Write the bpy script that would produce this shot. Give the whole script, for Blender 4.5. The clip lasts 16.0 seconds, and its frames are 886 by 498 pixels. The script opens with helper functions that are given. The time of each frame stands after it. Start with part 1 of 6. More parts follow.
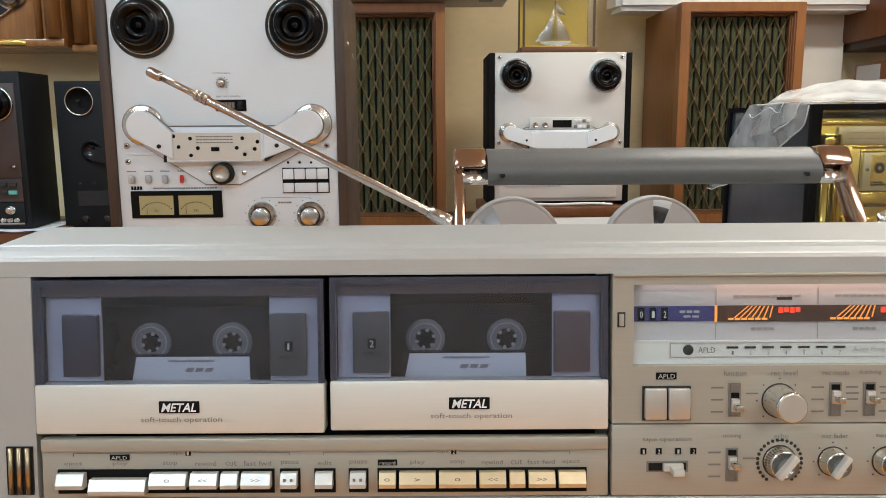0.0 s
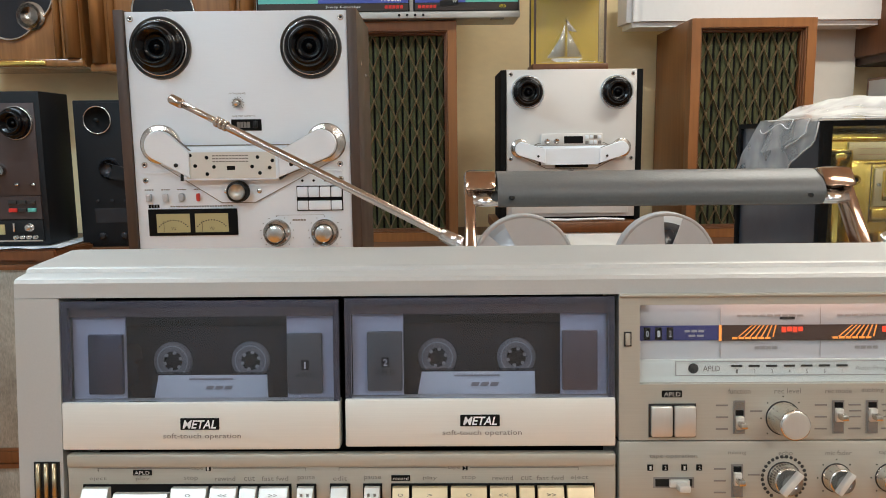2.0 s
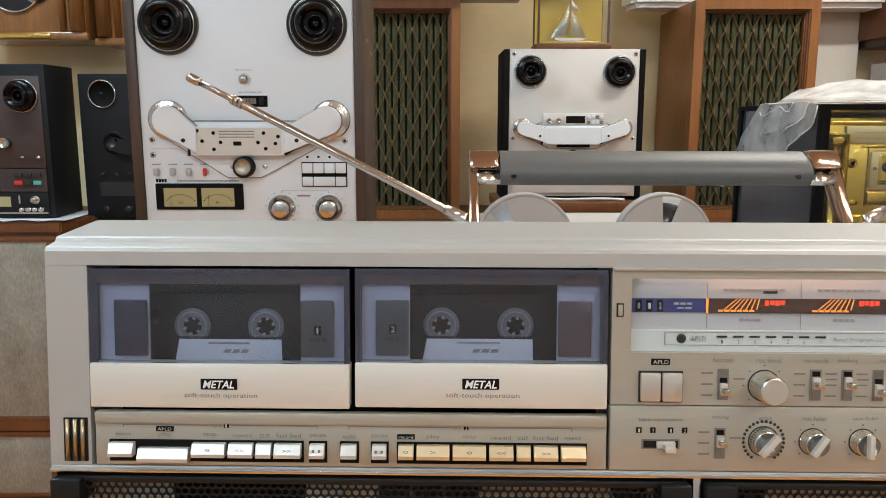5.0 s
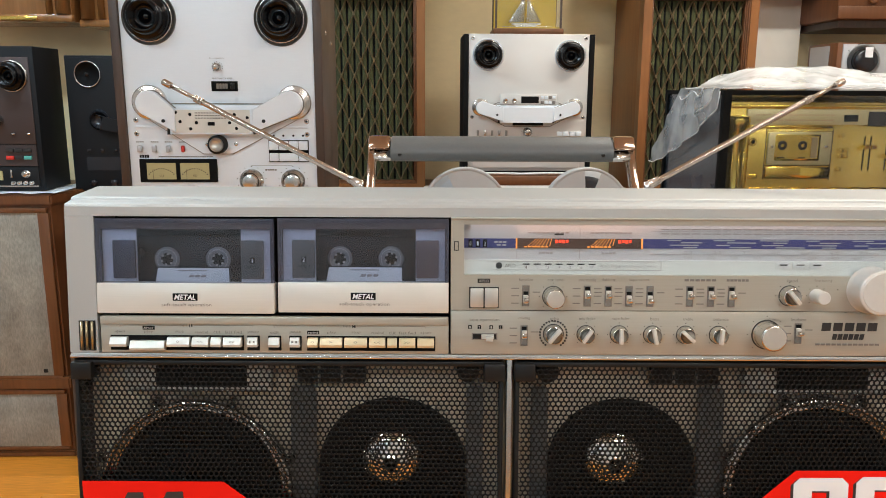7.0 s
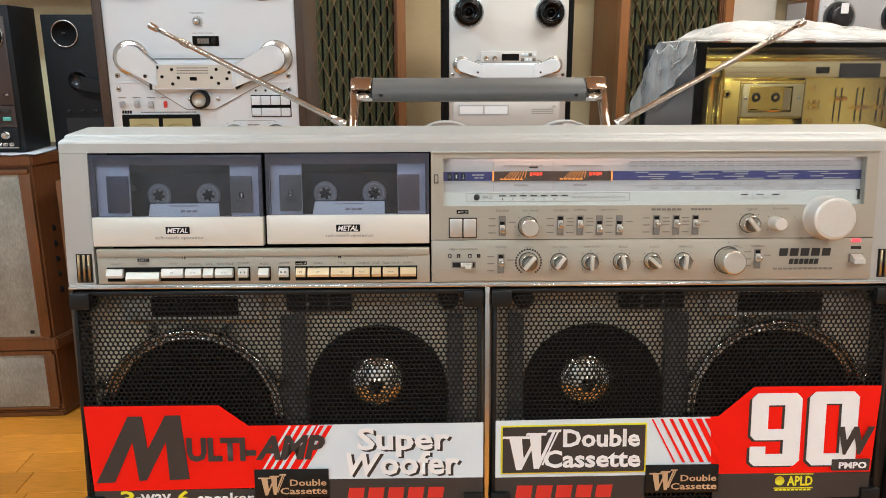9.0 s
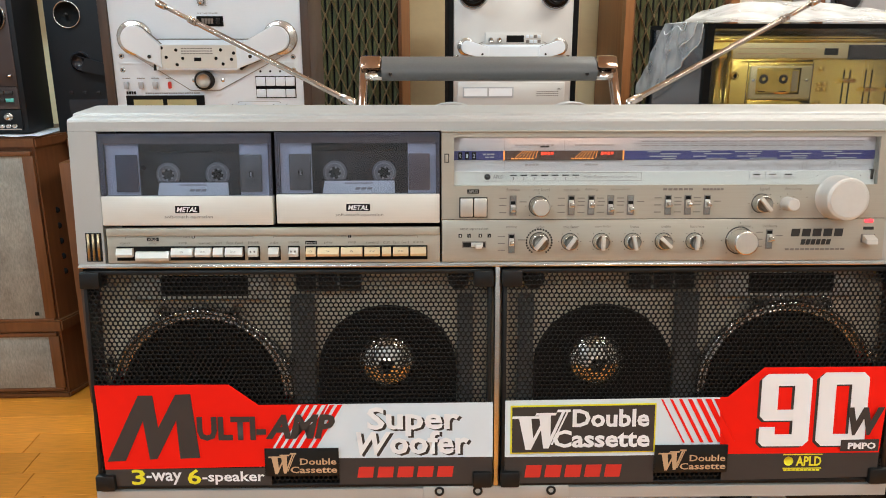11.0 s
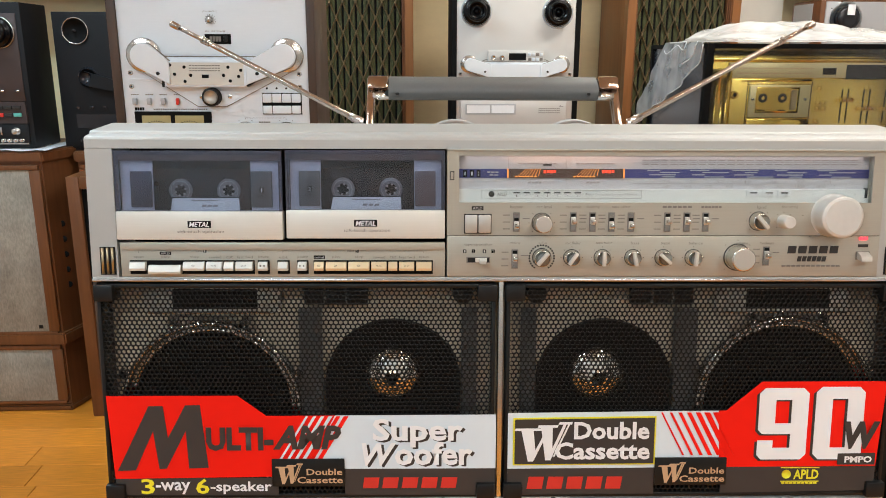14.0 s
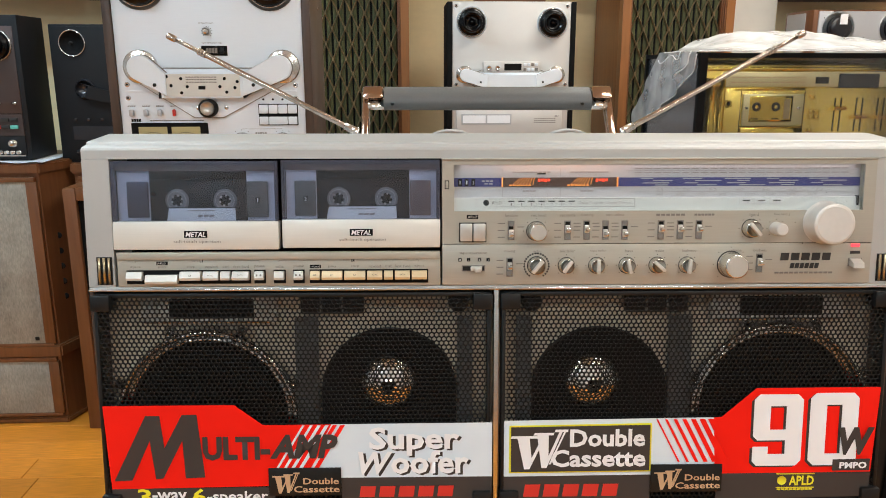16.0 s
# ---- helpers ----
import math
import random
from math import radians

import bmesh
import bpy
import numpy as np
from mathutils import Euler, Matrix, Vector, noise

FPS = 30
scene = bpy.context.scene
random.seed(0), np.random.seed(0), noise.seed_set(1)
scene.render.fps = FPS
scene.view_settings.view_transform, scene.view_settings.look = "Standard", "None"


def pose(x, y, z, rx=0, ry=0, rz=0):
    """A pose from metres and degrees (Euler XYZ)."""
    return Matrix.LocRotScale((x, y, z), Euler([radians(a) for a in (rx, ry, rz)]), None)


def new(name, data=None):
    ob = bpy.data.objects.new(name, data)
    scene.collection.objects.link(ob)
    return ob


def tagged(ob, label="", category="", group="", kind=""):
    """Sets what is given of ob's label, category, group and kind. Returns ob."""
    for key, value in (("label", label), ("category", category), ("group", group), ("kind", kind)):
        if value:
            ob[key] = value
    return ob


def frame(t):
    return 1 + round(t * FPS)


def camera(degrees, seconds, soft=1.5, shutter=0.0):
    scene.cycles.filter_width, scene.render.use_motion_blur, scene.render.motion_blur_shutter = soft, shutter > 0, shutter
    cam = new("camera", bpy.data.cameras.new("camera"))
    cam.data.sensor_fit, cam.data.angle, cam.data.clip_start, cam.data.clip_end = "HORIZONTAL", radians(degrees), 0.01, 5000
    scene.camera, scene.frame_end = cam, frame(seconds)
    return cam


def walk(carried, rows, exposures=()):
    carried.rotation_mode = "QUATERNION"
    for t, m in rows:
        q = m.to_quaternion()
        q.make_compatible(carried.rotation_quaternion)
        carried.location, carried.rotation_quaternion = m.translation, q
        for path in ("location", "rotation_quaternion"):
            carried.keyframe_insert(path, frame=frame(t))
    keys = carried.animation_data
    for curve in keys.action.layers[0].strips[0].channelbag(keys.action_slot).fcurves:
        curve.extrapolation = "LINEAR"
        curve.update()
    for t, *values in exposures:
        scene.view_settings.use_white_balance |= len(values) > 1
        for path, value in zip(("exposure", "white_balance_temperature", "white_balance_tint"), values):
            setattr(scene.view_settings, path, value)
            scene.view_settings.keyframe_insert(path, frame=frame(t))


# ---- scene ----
cam = camera(60.3, 16.0, soft=0.95)
METRES, EYE, TILT, LEAN, TURN = 0.375, 1.25, 0.0, 0.0, -1.6
ROWS = [
    (0.0, 0.0, 0.0, 0.0, -0.06, -9.34, 0.39),
    (0.5, -0.0042, -0.0112, 0.0044, 0.12, -9.09, 0.41),
    (1.0, -0.0005, -0.026, 0.0093, 0.45, -8.75, 0.56),
    (1.5, 0.0046, -0.0306, 0.0134, 0.69, -8.46, 0.67),
    (2.0, 0.0023, -0.0327, 0.0153, 0.86, -8.25, 0.68),
    (2.5, -0.0029, -0.0329, 0.0151, 1.0, -8.22, 0.6),
    (3.0, -0.0063, -0.0383, 0.0149, 1.13, -8.4, 0.48),
    (3.5, -0.0142, -0.0297, 0.0106, 1.27, -8.8, 0.34),
    (6.0, 0.0356, -0.3496, 0.0511, 0.7, -10.67, -0.43),
    (6.5, 0.1111, -0.5668, 0.0755, 0.36, -11.17, -0.4),
    (7.0, 0.2014, -0.6194, 0.0688, 0.0, -11.73, -0.21),
    (7.5, 0.2156, -0.6604, 0.0502, -0.39, -12.31, -0.04),
    (8.0, 0.2146, -0.6983, 0.0266, -0.76, -12.97, 0.05),
    (8.5, 0.2057, -0.715, 0.0198, -1.16, -13.64, 0.08),
    (9.0, 0.2067, -0.7223, 0.0154, -1.36, -14.3, 0.1),
    (11.5, 0.1823, -0.7139, 0.0043, -1.13, -15.54, -0.02),
    (12.0, 0.1756, -0.7081, 0.0071, -1.07, -15.43, -0.08),
    (12.5, 0.164, -0.7076, 0.006, -1.01, -15.32, -0.11),
    (13.0, 0.1737, -0.7194, 0.0055, -0.97, -15.12, -0.13),
    (13.5, 0.1793, -0.7417, 0.0093, -0.98, -14.8, -0.18),
    (14.0, 0.1782, -0.7609, 0.0163, -1.03, -14.37, -0.22),
    (14.5, 0.1711, -0.7695, 0.0206, -1.09, -13.96, -0.24),
    (15.0, 0.1765, -0.7735, 0.018, -1.15, -13.72, -0.19),
    (15.5, 0.182, -0.7737, 0.0159, -1.23, -13.64, -0.09),
    (16.0, 0.1822, -0.7718, 0.0155, -1.31, -13.61, 0.01),
]
walk(cam, [(t, pose(0, 0, EYE, TILT, LEAN, TURN) @ pose(METRES * x, METRES * y, METRES * z, 90 + pitch, roll, yaw)) for t, x, y, z, yaw, pitch, roll in ROWS], exposures=[(0, -0.24, 6150, 10), (3.7, -0.24, 6150, 10), (6.5, -0.12, 6150, 10), (8.0, -0.02, 6150, 10), (16, -0.02, 6150, 10)])

# ---- world and lights ----
world = bpy.data.worlds.new("room_world")
scene.world = world
world.use_nodes = True
world.node_tree.nodes["Background"].inputs[0].default_value = (0.75, 0.85, 1.0, 1)
world.node_tree.nodes["Background"].inputs[1].default_value = 0.25
scene.view_settings.exposure = 0.0
COOL, WARM = (0.70, 0.96, 1.10), (1.0, 0.94, 0.80)
LAMPS = [(-1.3, 1.60, 25, COOL), (1.3, 1.60, 27, WARM), (-1.25, -0.3, 9, COOL), (1.25, -0.3, 9, WARM), (-1.2, -1.75, 31, COOL), (1.2, -1.75, 27, (1.0, 0.97, 0.88))]


# ---- materials ----
def mat(name, color, rough=0.5, metal=0.0, vary=0.06, scale=40.0, bump=0.0, bump_scale=None, stretch=(1, 1, 1),
        coat=0.0, big=0.05, big_scale=3.0, spread=0.0, shine=0.5):
    """A surface with variation at two scales, roughness changes and fine relief, in object space."""
    m = bpy.data.materials.new(name)
    m.use_nodes = True
    nt = m.node_tree
    b = nt.nodes["Principled BSDF"]
    b.inputs["Roughness"].default_value = rough
    b.inputs["Metallic"].default_value = metal
    b.inputs["Coat Weight"].default_value = coat
    b.inputs["Specular IOR Level"].default_value = shine
    tc = nt.nodes.new("ShaderNodeTexCoord")
    mp = nt.nodes.new("ShaderNodeMapping")
    mp.inputs["Scale"].default_value = stretch
    nt.links.new(tc.outputs["Object"], mp.inputs["Vector"])
    fine = nt.nodes.new("ShaderNodeTexNoise")
    fine.inputs["Scale"].default_value = scale
    fine.inputs["Detail"].default_value = 4
    nt.links.new(mp.outputs[0], fine.inputs["Vector"])
    wide = nt.nodes.new("ShaderNodeTexNoise")
    wide.inputs["Scale"].default_value = big_scale
    nt.links.new(tc.outputs["Object"], wide.inputs["Vector"])
    dark = [c * (1 - vary * 2) for c in color[:3]] + [1]
    lite = [min(1, c * (1 + vary)) for c in color[:3]] + [1]
    ramp = nt.nodes.new("ShaderNodeMix")
    ramp.data_type = "RGBA"
    nt.links.new(fine.outputs["Fac"], ramp.inputs["Factor"])
    ramp.inputs["A"].default_value = dark
    ramp.inputs["B"].default_value = lite
    last = ramp.outputs["Result"]
    if big:
        hsv = nt.nodes.new("ShaderNodeHueSaturation")
        rng = nt.nodes.new("ShaderNodeMapRange")
        rng.inputs["From Min"].default_value, rng.inputs["From Max"].default_value = 0.3, 0.7
        rng.inputs["To Min"].default_value, rng.inputs["To Max"].default_value = 1 - big * 2, 1 + big
        nt.links.new(wide.outputs["Fac"], rng.inputs["Value"])
        nt.links.new(rng.outputs[0], hsv.inputs["Value"])
        nt.links.new(last, hsv.inputs["Color"])
        last = hsv.outputs[0]
    if spread:
        info = nt.nodes.new("ShaderNodeObjectInfo")
        hs = nt.nodes.new("ShaderNodeHueSaturation")
        r2 = nt.nodes.new("ShaderNodeMapRange")
        r2.inputs["To Min"].default_value, r2.inputs["To Max"].default_value = 1 - spread, 1 + spread
        nt.links.new(info.outputs["Random"], r2.inputs["Value"])
        nt.links.new(r2.outputs[0], hs.inputs["Value"])
        nt.links.new(last, hs.inputs["Color"])
        last = hs.outputs[0]
    nt.links.new(last, b.inputs["Base Color"])
    rr = nt.nodes.new("ShaderNodeMapRange")
    rr.inputs["To Min"].default_value, rr.inputs["To Max"].default_value = max(0.02, rough * 0.8), min(1, rough * 1.2)
    nt.links.new(wide.outputs["Fac"], rr.inputs["Value"])
    nt.links.new(rr.outputs[0], b.inputs["Roughness"])
    if bump:
        bp = nt.nodes.new("ShaderNodeBump")
        bp.inputs["Strength"].default_value = bump
        bp.inputs["Distance"].default_value = 0.002
        src = fine
        if bump_scale:
            src = nt.nodes.new("ShaderNodeTexNoise")
            src.inputs["Scale"].default_value = bump_scale
            nt.links.new(mp.outputs[0], src.inputs["Vector"])
        nt.links.new(src.outputs["Fac"], bp.inputs["Height"])
        nt.links.new(bp.outputs[0], b.inputs["Normal"])
    return m


def clear(name, tint, gloss=0.06, rough=0.03):
    """A thin clear or smoked pane: see-through tint with a reflecting face."""
    m = bpy.data.materials.new(name)
    m.use_nodes = True
    nt = m.node_tree
    nt.nodes.remove(nt.nodes["Principled BSDF"])
    tr = nt.nodes.new("ShaderNodeBsdfTransparent")
    tr.inputs[0].default_value = (*tint, 1)
    gl = nt.nodes.new("ShaderNodeBsdfGlossy")
    gl.inputs["Roughness"].default_value = rough
    fr = nt.nodes.new("ShaderNodeFresnel")
    fr.inputs[0].default_value = 1.45
    ad = nt.nodes.new("ShaderNodeMath")
    ad.operation = "ADD"
    ad.use_clamp = True
    ad.inputs[1].default_value = gloss
    nt.links.new(fr.outputs[0], ad.inputs[0])
    mx = nt.nodes.new("ShaderNodeMixShader")
    nt.links.new(ad.outputs[0], mx.inputs[0])
    nt.links.new(tr.outputs[0], mx.inputs[1])
    nt.links.new(gl.outputs[0], mx.inputs[2])
    nt.links.new(mx.outputs[0], nt.nodes["Material Output"].inputs[0])
    return m


def glow(name, color, strength):
    m = bpy.data.materials.new(name)
    m.use_nodes = True
    b = m.node_tree.nodes["Principled BSDF"]
    b.inputs["Base Color"].default_value = (*color, 1)
    b.inputs["Emission Color"].default_value = (*color, 1)
    b.inputs["Emission Strength"].default_value = strength
    return m


BRUSH = (1, 60, 60)
SILVER = mat("silver_paint", (0.475, 0.472, 0.452), 0.46, 0.3, 0.03, 900, 0.03, None, big=0.02)
PANEL = mat("champagne_aluminium", (0.44, 0.412, 0.345), 0.40, 0.3, 0.04, 30, 0.02, None, BRUSH, big=0.02)
DOORWHITE = mat("pale_aluminium", (0.72, 0.70, 0.64), 0.38, 0.18, 0.03, 30, 0.02, None, BRUSH, big=0.02)
BLACK = mat("black_plastic", (0.010, 0.010, 0.010), 0.42, 0, 0.2, 300, 0.05, shine=0.3)
MATTE = mat("matt_black", (0.006, 0.006, 0.006), 0.8, 0, 0.2, 200, shine=0.15)
MESH = mat("black_enamel", (0.007, 0.0065, 0.006), 0.45, 0, 0.1, 300, shine=0.2)
DOME = mat("chrome_dome", (0.90, 0.88, 0.84), 0.10, 1.0, 0.02, 100)
BAFFLE = mat("bronze_grey_baffle", (0.72, 0.64, 0.50), 0.5, 0.2, 0.06, 60, big=0.12, big_scale=8)
# Handle chrome with the room's brown reflection put into its base colour.
CHROMEB = mat("brown_reflection_chrome", (0.52, 0.40, 0.32), 0.14, 1.0, 0.03, 200, big=0.03)
HUBBLACK = mat("gloss_black", (0.003, 0.003, 0.004), 0.2, 0, 0.2, 100, shine=0.25)
KNOBFACE = mat("dark_satin_metal", (0.46, 0.46, 0.45), 0.20, 1.0, 0.05, 90, 0.02, None, (60, 60, 1))
BRASS = mat("pale_brass", (0.48, 0.40, 0.26), 0.3, 0.9, 0.05, 90)
SLOT = mat("brown_grey_slot", (0.13, 0.12, 0.11), 0.5, 0.2, 0.05, 90)
CHROME = mat("chrome", (0.78, 0.76, 0.74), 0.13, 1.0, 0.02, 200, big=0.02)
STEEL = mat("brushed_steel", (0.66, 0.65, 0.63), 0.25, 1.0, 0.06, 80, 0.02, None, (60, 60, 1), big=0.03)
KNOBPALE = mat("pale_satin_knob", (0.70, 0.68, 0.64), 0.42, 0.35, 0.03, 200, big=0.02)
KNOBTOP = mat("brushed_knob_face", (0.66, 0.64, 0.59), 0.34, 0.6, 0.05, 90, 0.02, None, (60, 60, 1))
KNOB = mat("satin_knob_metal", (0.70, 0.68, 0.64), 0.2, 1.0, 0.04, 200, big=0.02)
# Nickel; the coppery tint is a reflection painted into the colour.
ANTENNA = mat("nickel_antenna", (0.54, 0.46, 0.40), 0.22, 1.0, 0.03, 100, big=0.05)
GRIP = mat("grey_grip_plastic", (0.125, 0.125, 0.122), 0.42, 0, 0.06, 500, 0.08, big=0.04)
SMOKE = clear("smoked_window", (0.74, 0.75, 0.82), 0.05, 0.16)
GLASS = clear("clear_glass", (0.95, 0.96, 0.95), 0.01, 0.02)
INNER = mat("lavender_grey_well", (0.68, 0.70, 0.80), 0.35, 0.1, 0.03, 100)
SMOKY = mat("cassette_smoke_plastic", (0.016, 0.016, 0.020), 0.22, 0, 0.1, 50)
TAB = mat("grey_metal_tab", (0.15, 0.145, 0.18), 0.14, 0.6, 0.03, 80)
# Brown of the well roof, also a reflection painted into one guide tab.
BROWNTAB = mat("brown_roof_and_reflection", (0.24, 0.19, 0.19), 0.2, 0.5, 0.03, 80)
LABEL = mat("paper_label", (0.90, 0.93, 0.97), 0.6, 0, 0.02, 80)
HUB = mat("clear_hub_plastic", (0.30, 0.30, 0.31), 0.3, 0, 0.06, 80)
RED = mat("banner_red", (0.86, 0.009, 0.001), 0.55, 0, 0.015, 60, big=0.02, shine=0.2)
PALE = mat("banner_pale_blue", (0.68, 0.75, 0.80), 0.42, 0, 0.015, 60, big=0.02, shine=0.2)
DARKP = mat("banner_dark", (0.055, 0.045, 0.040), 0.45, 0, 0.04, 60, big=0.02, shine=0.2)
WHITEP = mat("print_white", (0.83, 0.82, 0.82), 0.45, 0, 0.01, 60, big=0.01, shine=0.2)
YELLOWP = mat("print_yellow", (0.80, 0.72, 0.03), 0.45, 0, 0.02, 60, big=0.01, shine=0.2)
GOLDP = mat("print_gold", (0.62, 0.42, 0.25), 0.4, 0.2, 0.03, 60, big=0.02)
INK = mat("print_ink", (0.04, 0.037, 0.035), 0.5, 0, 0.05, 60, big=0.02, shine=0.2)
FAINT = mat("print_faint", (0.40, 0.36, 0.35), 0.5, 0, 0.05, 60, big=0.02, shine=0.2)
GREYINK = mat("print_grey", (0.22, 0.20, 0.18), 0.5, 0, 0.05, 60, big=0.02, shine=0.2)
BLUEP = mat("dial_blue", (0.045, 0.05, 0.22), 0.4, 0, 0.05, 60, big=0.05)
DIALG = mat("dial_grey_white", (0.60, 0.575, 0.60), 0.45, 0, 0.02, 60, big=0.03)
METERBED = mat("dark_red_brown", (0.075, 0.036, 0.028), 0.4, 0, 0.1, 60)
DIAL = mat("dial_white", (0.80, 0.79, 0.77), 0.45, 0, 0.02, 60, big=0.02)
REDP = mat("print_red", (0.62, 0.03, 0.02), 0.4, 0, 0.02, 60, big=0.01)
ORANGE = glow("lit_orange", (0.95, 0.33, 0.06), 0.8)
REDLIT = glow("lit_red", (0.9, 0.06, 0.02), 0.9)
LAMPRED = glow("lamp_red", (1.0, 0.03, 0.04), 3.0)
KEYW = mat("key_satin", (0.62, 0.60, 0.55), 0.3, 0.2, 0.03, 200, big=0.03)
KEYG = mat("key_warm", (0.74, 0.60, 0.38), 0.3, 0.45, 0.03, 200, big=0.05)
DECK = mat("deck_silver", (0.80, 0.86, 0.92), 0.46, 0.08, 0.03, 30, 0.015, None, BRUSH, big=0.02)
DECKW = mat("deck_white_silver", (0.66, 0.65, 0.63), 0.42, 0.2, 0.02, 30, 0.01, None, BRUSH, big=0.02)
WALNUT = mat("dark_walnut", (0.075, 0.045, 0.030), 0.45, 0, 0.25, 6, 0.05, None, (14, 14, 1), big=0.1, big_scale=5)
TEAK = mat("teak_wood", (0.18, 0.068, 0.023), 0.42, 0, 0.22, 5, 0.05, None, (16, 16, 1), big=0.1, big_scale=4)
OAK = mat("orange_brown_wood", (0.31, 0.125, 0.036), 0.4, 0, 0.2, 5, 0.05, None, (16, 16, 1), big=0.1, big_scale=4)
GLOSSWOOD = mat("polished_wood", (0.36, 0.15, 0.045), 0.22, 0, 0.25, 5, 0.02, None, (12, 12, 1), coat=0.5, big=0.15, big_scale=4)
SHELFWOOD = mat("brown_shelf_wood", (0.17, 0.08, 0.04), 0.45, 0, 0.2, 5, 0.04, None, (1, 16, 16))
CLOTH = mat("grey_speaker_cloth", (0.37, 0.345, 0.29), 0.9, 0, 0.26, 240, 0.4, 500, (1, 1, 0.35), big=0.12, big_scale=9)
GREEN = mat("green_speaker_cloth", (0.085, 0.092, 0.036), 0.85, 0, 0.2, 300, 0.2, big=0.15, big_scale=9)
LATTICE = mat("bronze_lattice", (0.16, 0.115, 0.055), 0.45, 0.1, 0.12, 60, 0.05)
PLASTER = mat("cream_plaster", (0.90, 0.76, 0.47), 0.8, 0, 0.04, 25, 0.25, 14, (1, 1, 2.2), big=0.05, big_scale=2.2)
WHITEWALL = mat("white_wall_paint", (0.84, 0.82, 0.75), 0.7, 0, 0.03, 25, 0.1, 14)
FOAM = mat("white_packing_plastic", (0.83, 0.83, 0.83), 0.4, 0, 0.02, 60, 0.05, big=0.02)
MUSTARD = mat("mustard_backing", (0.56, 0.38, 0.035), 0.6, 0, 0.05, 60, big=0.08)
GOLD = mat("polished_gold", (1.0, 0.72, 0.17), 0.10, 1.0, 0.06, 40, 0.02, big=0.06, big_scale=20)
GOLDB = mat("brushed_gold", (1.0, 0.72, 0.19), 0.18, 0.95, 0.08, 30, 0.06, None, BRUSH, big=0.05)
CREAMGOLD = mat("pale_gold_panel", (0.72, 0.62, 0.36), 0.4, 0.6, 0.03, 30, 0.02, None, BRUSH)
DARKDECK = mat("dark_grey_panel", (0.012, 0.013, 0.015), 0.55, 0, 0.08, 200, big=0.05, shine=0.2)
BROWNDECK = mat("brown_metal_panel", (0.065, 0.048, 0.046), 0.45, 0.3, 0.05, 30, 0.02, None, BRUSH)
GREYDECK = mat("blue_grey_panel", (0.50, 0.52, 0.55), 0.4, 0.3, 0.03, 30, 0.02, None, BRUSH)
METER = mat("cream_meter_face", (0.46, 0.41, 0.20), 0.5, 0, 0.03, 60)
REELW = mat("pale_reel_plastic", (0.50, 0.50, 0.50), 0.42, 0, 0.03, 60, big=0.03)
SAIL = mat("silver_sail", (0.80, 0.78, 0.72), 0.25, 0.9, 0.03, 80)
LAMINATE = mat("laminate_floor", (0.80, 0.295, 0.030), 0.32, 0, 0.22, 5, 0.02, None, (3, 40, 1), big=0.06, big_scale=3, spread=0.12)
# Opaque dark blue-grey, used for the case's left pane only.
SIDEGLASS = mat("dark_opaque_side", (0.06, 0.068, 0.082), 0.2, 0, 0.1, 30, big=0.1)
SHEET = mat("white_table_sheet", (0.78, 0.79, 0.80), 0.5, 0, 0.02, 60)
# Grey of the added rear wall, chosen for the bounce and reflections it gives.
BOUNCEWALL = mat("grey_bounce_wall", (0.40, 0.40, 0.39), 0.5, 0, 0.2, 4, 0.05, None, (14, 14, 1), big=0.1)
DIMWALL = mat("grey_wall_paint", (0.60, 0.61, 0.61), 0.8, 0, 0.03, 20, 0.1)
CEILING = mat("ceiling_paint", (0.80, 0.79, 0.76), 0.8, 0, 0.02, 20)
TUBE = glow("tube_light", (1.0, 0.95, 0.86), 9.0)
TEALP = mat("print_teal", (0.12, 0.46, 0.40), 0.4, 0, 0.02, 60)
ROYAL = mat("print_blue", (0.06, 0.09, 0.42), 0.4, 0, 0.02, 60)


def tulle():
    m = bpy.data.materials.new("white_tulle")
    m.use_nodes = True
    nt = m.node_tree
    b = nt.nodes["Principled BSDF"]
    b.inputs["Base Color"].default_value = (0.85, 0.85, 0.84, 1)
    b.inputs["Roughness"].default_value = 0.8
    tr = nt.nodes.new("ShaderNodeBsdfTransparent")
    mx = nt.nodes.new("ShaderNodeMixShader")
    tc = nt.nodes.new("ShaderNodeTexCoord")
    n = nt.nodes.new("ShaderNodeTexNoise")
    n.inputs["Scale"].default_value = 14
    r = nt.nodes.new("ShaderNodeMapRange")
    r.inputs["From Min"].default_value, r.inputs["From Max"].default_value = 0.35, 0.65
    r.inputs["To Min"].default_value, r.inputs["To Max"].default_value = 0.20, 0.46
    nt.links.new(tc.outputs["Object"], n.inputs["Vector"])
    nt.links.new(n.outputs["Fac"], r.inputs["Value"])
    nt.links.new(r.outputs[0], mx.inputs[0])
    nt.links.new(tr.outputs[0], mx.inputs[1])
    nt.links.new(b.outputs[0], mx.inputs[2])
    nt.links.new(mx.outputs[0], nt.nodes["Material Output"].inputs[0])
    return m


TULLE = tulle()


# ---- mesh helpers ----
def box(bm, x0, x1, y0, y1, z0, z1, bev=0.0, seg=2):
    r = bmesh.ops.create_cube(bm, size=1, matrix=Matrix.Translation(((x0 + x1) / 2, (y0 + y1) / 2, (z0 + z1) / 2))
                              @ Matrix.Diagonal((abs(x1 - x0), abs(y1 - y0), abs(z1 - z0), 1)))
    if bev:
        es = list({e for v in r["verts"] for e in v.link_edges})
        bmesh.ops.bevel(bm, geom=es, offset=bev, segments=seg, profile=0.5, affect="EDGES", clamp_overlap=True)
    return bm


def B(x0, x1, y0, y1, z0, z1, bev=0.0, seg=2):
    return box(bmesh.new(), x0, x1, y0, y1, z0, z1, bev, seg)


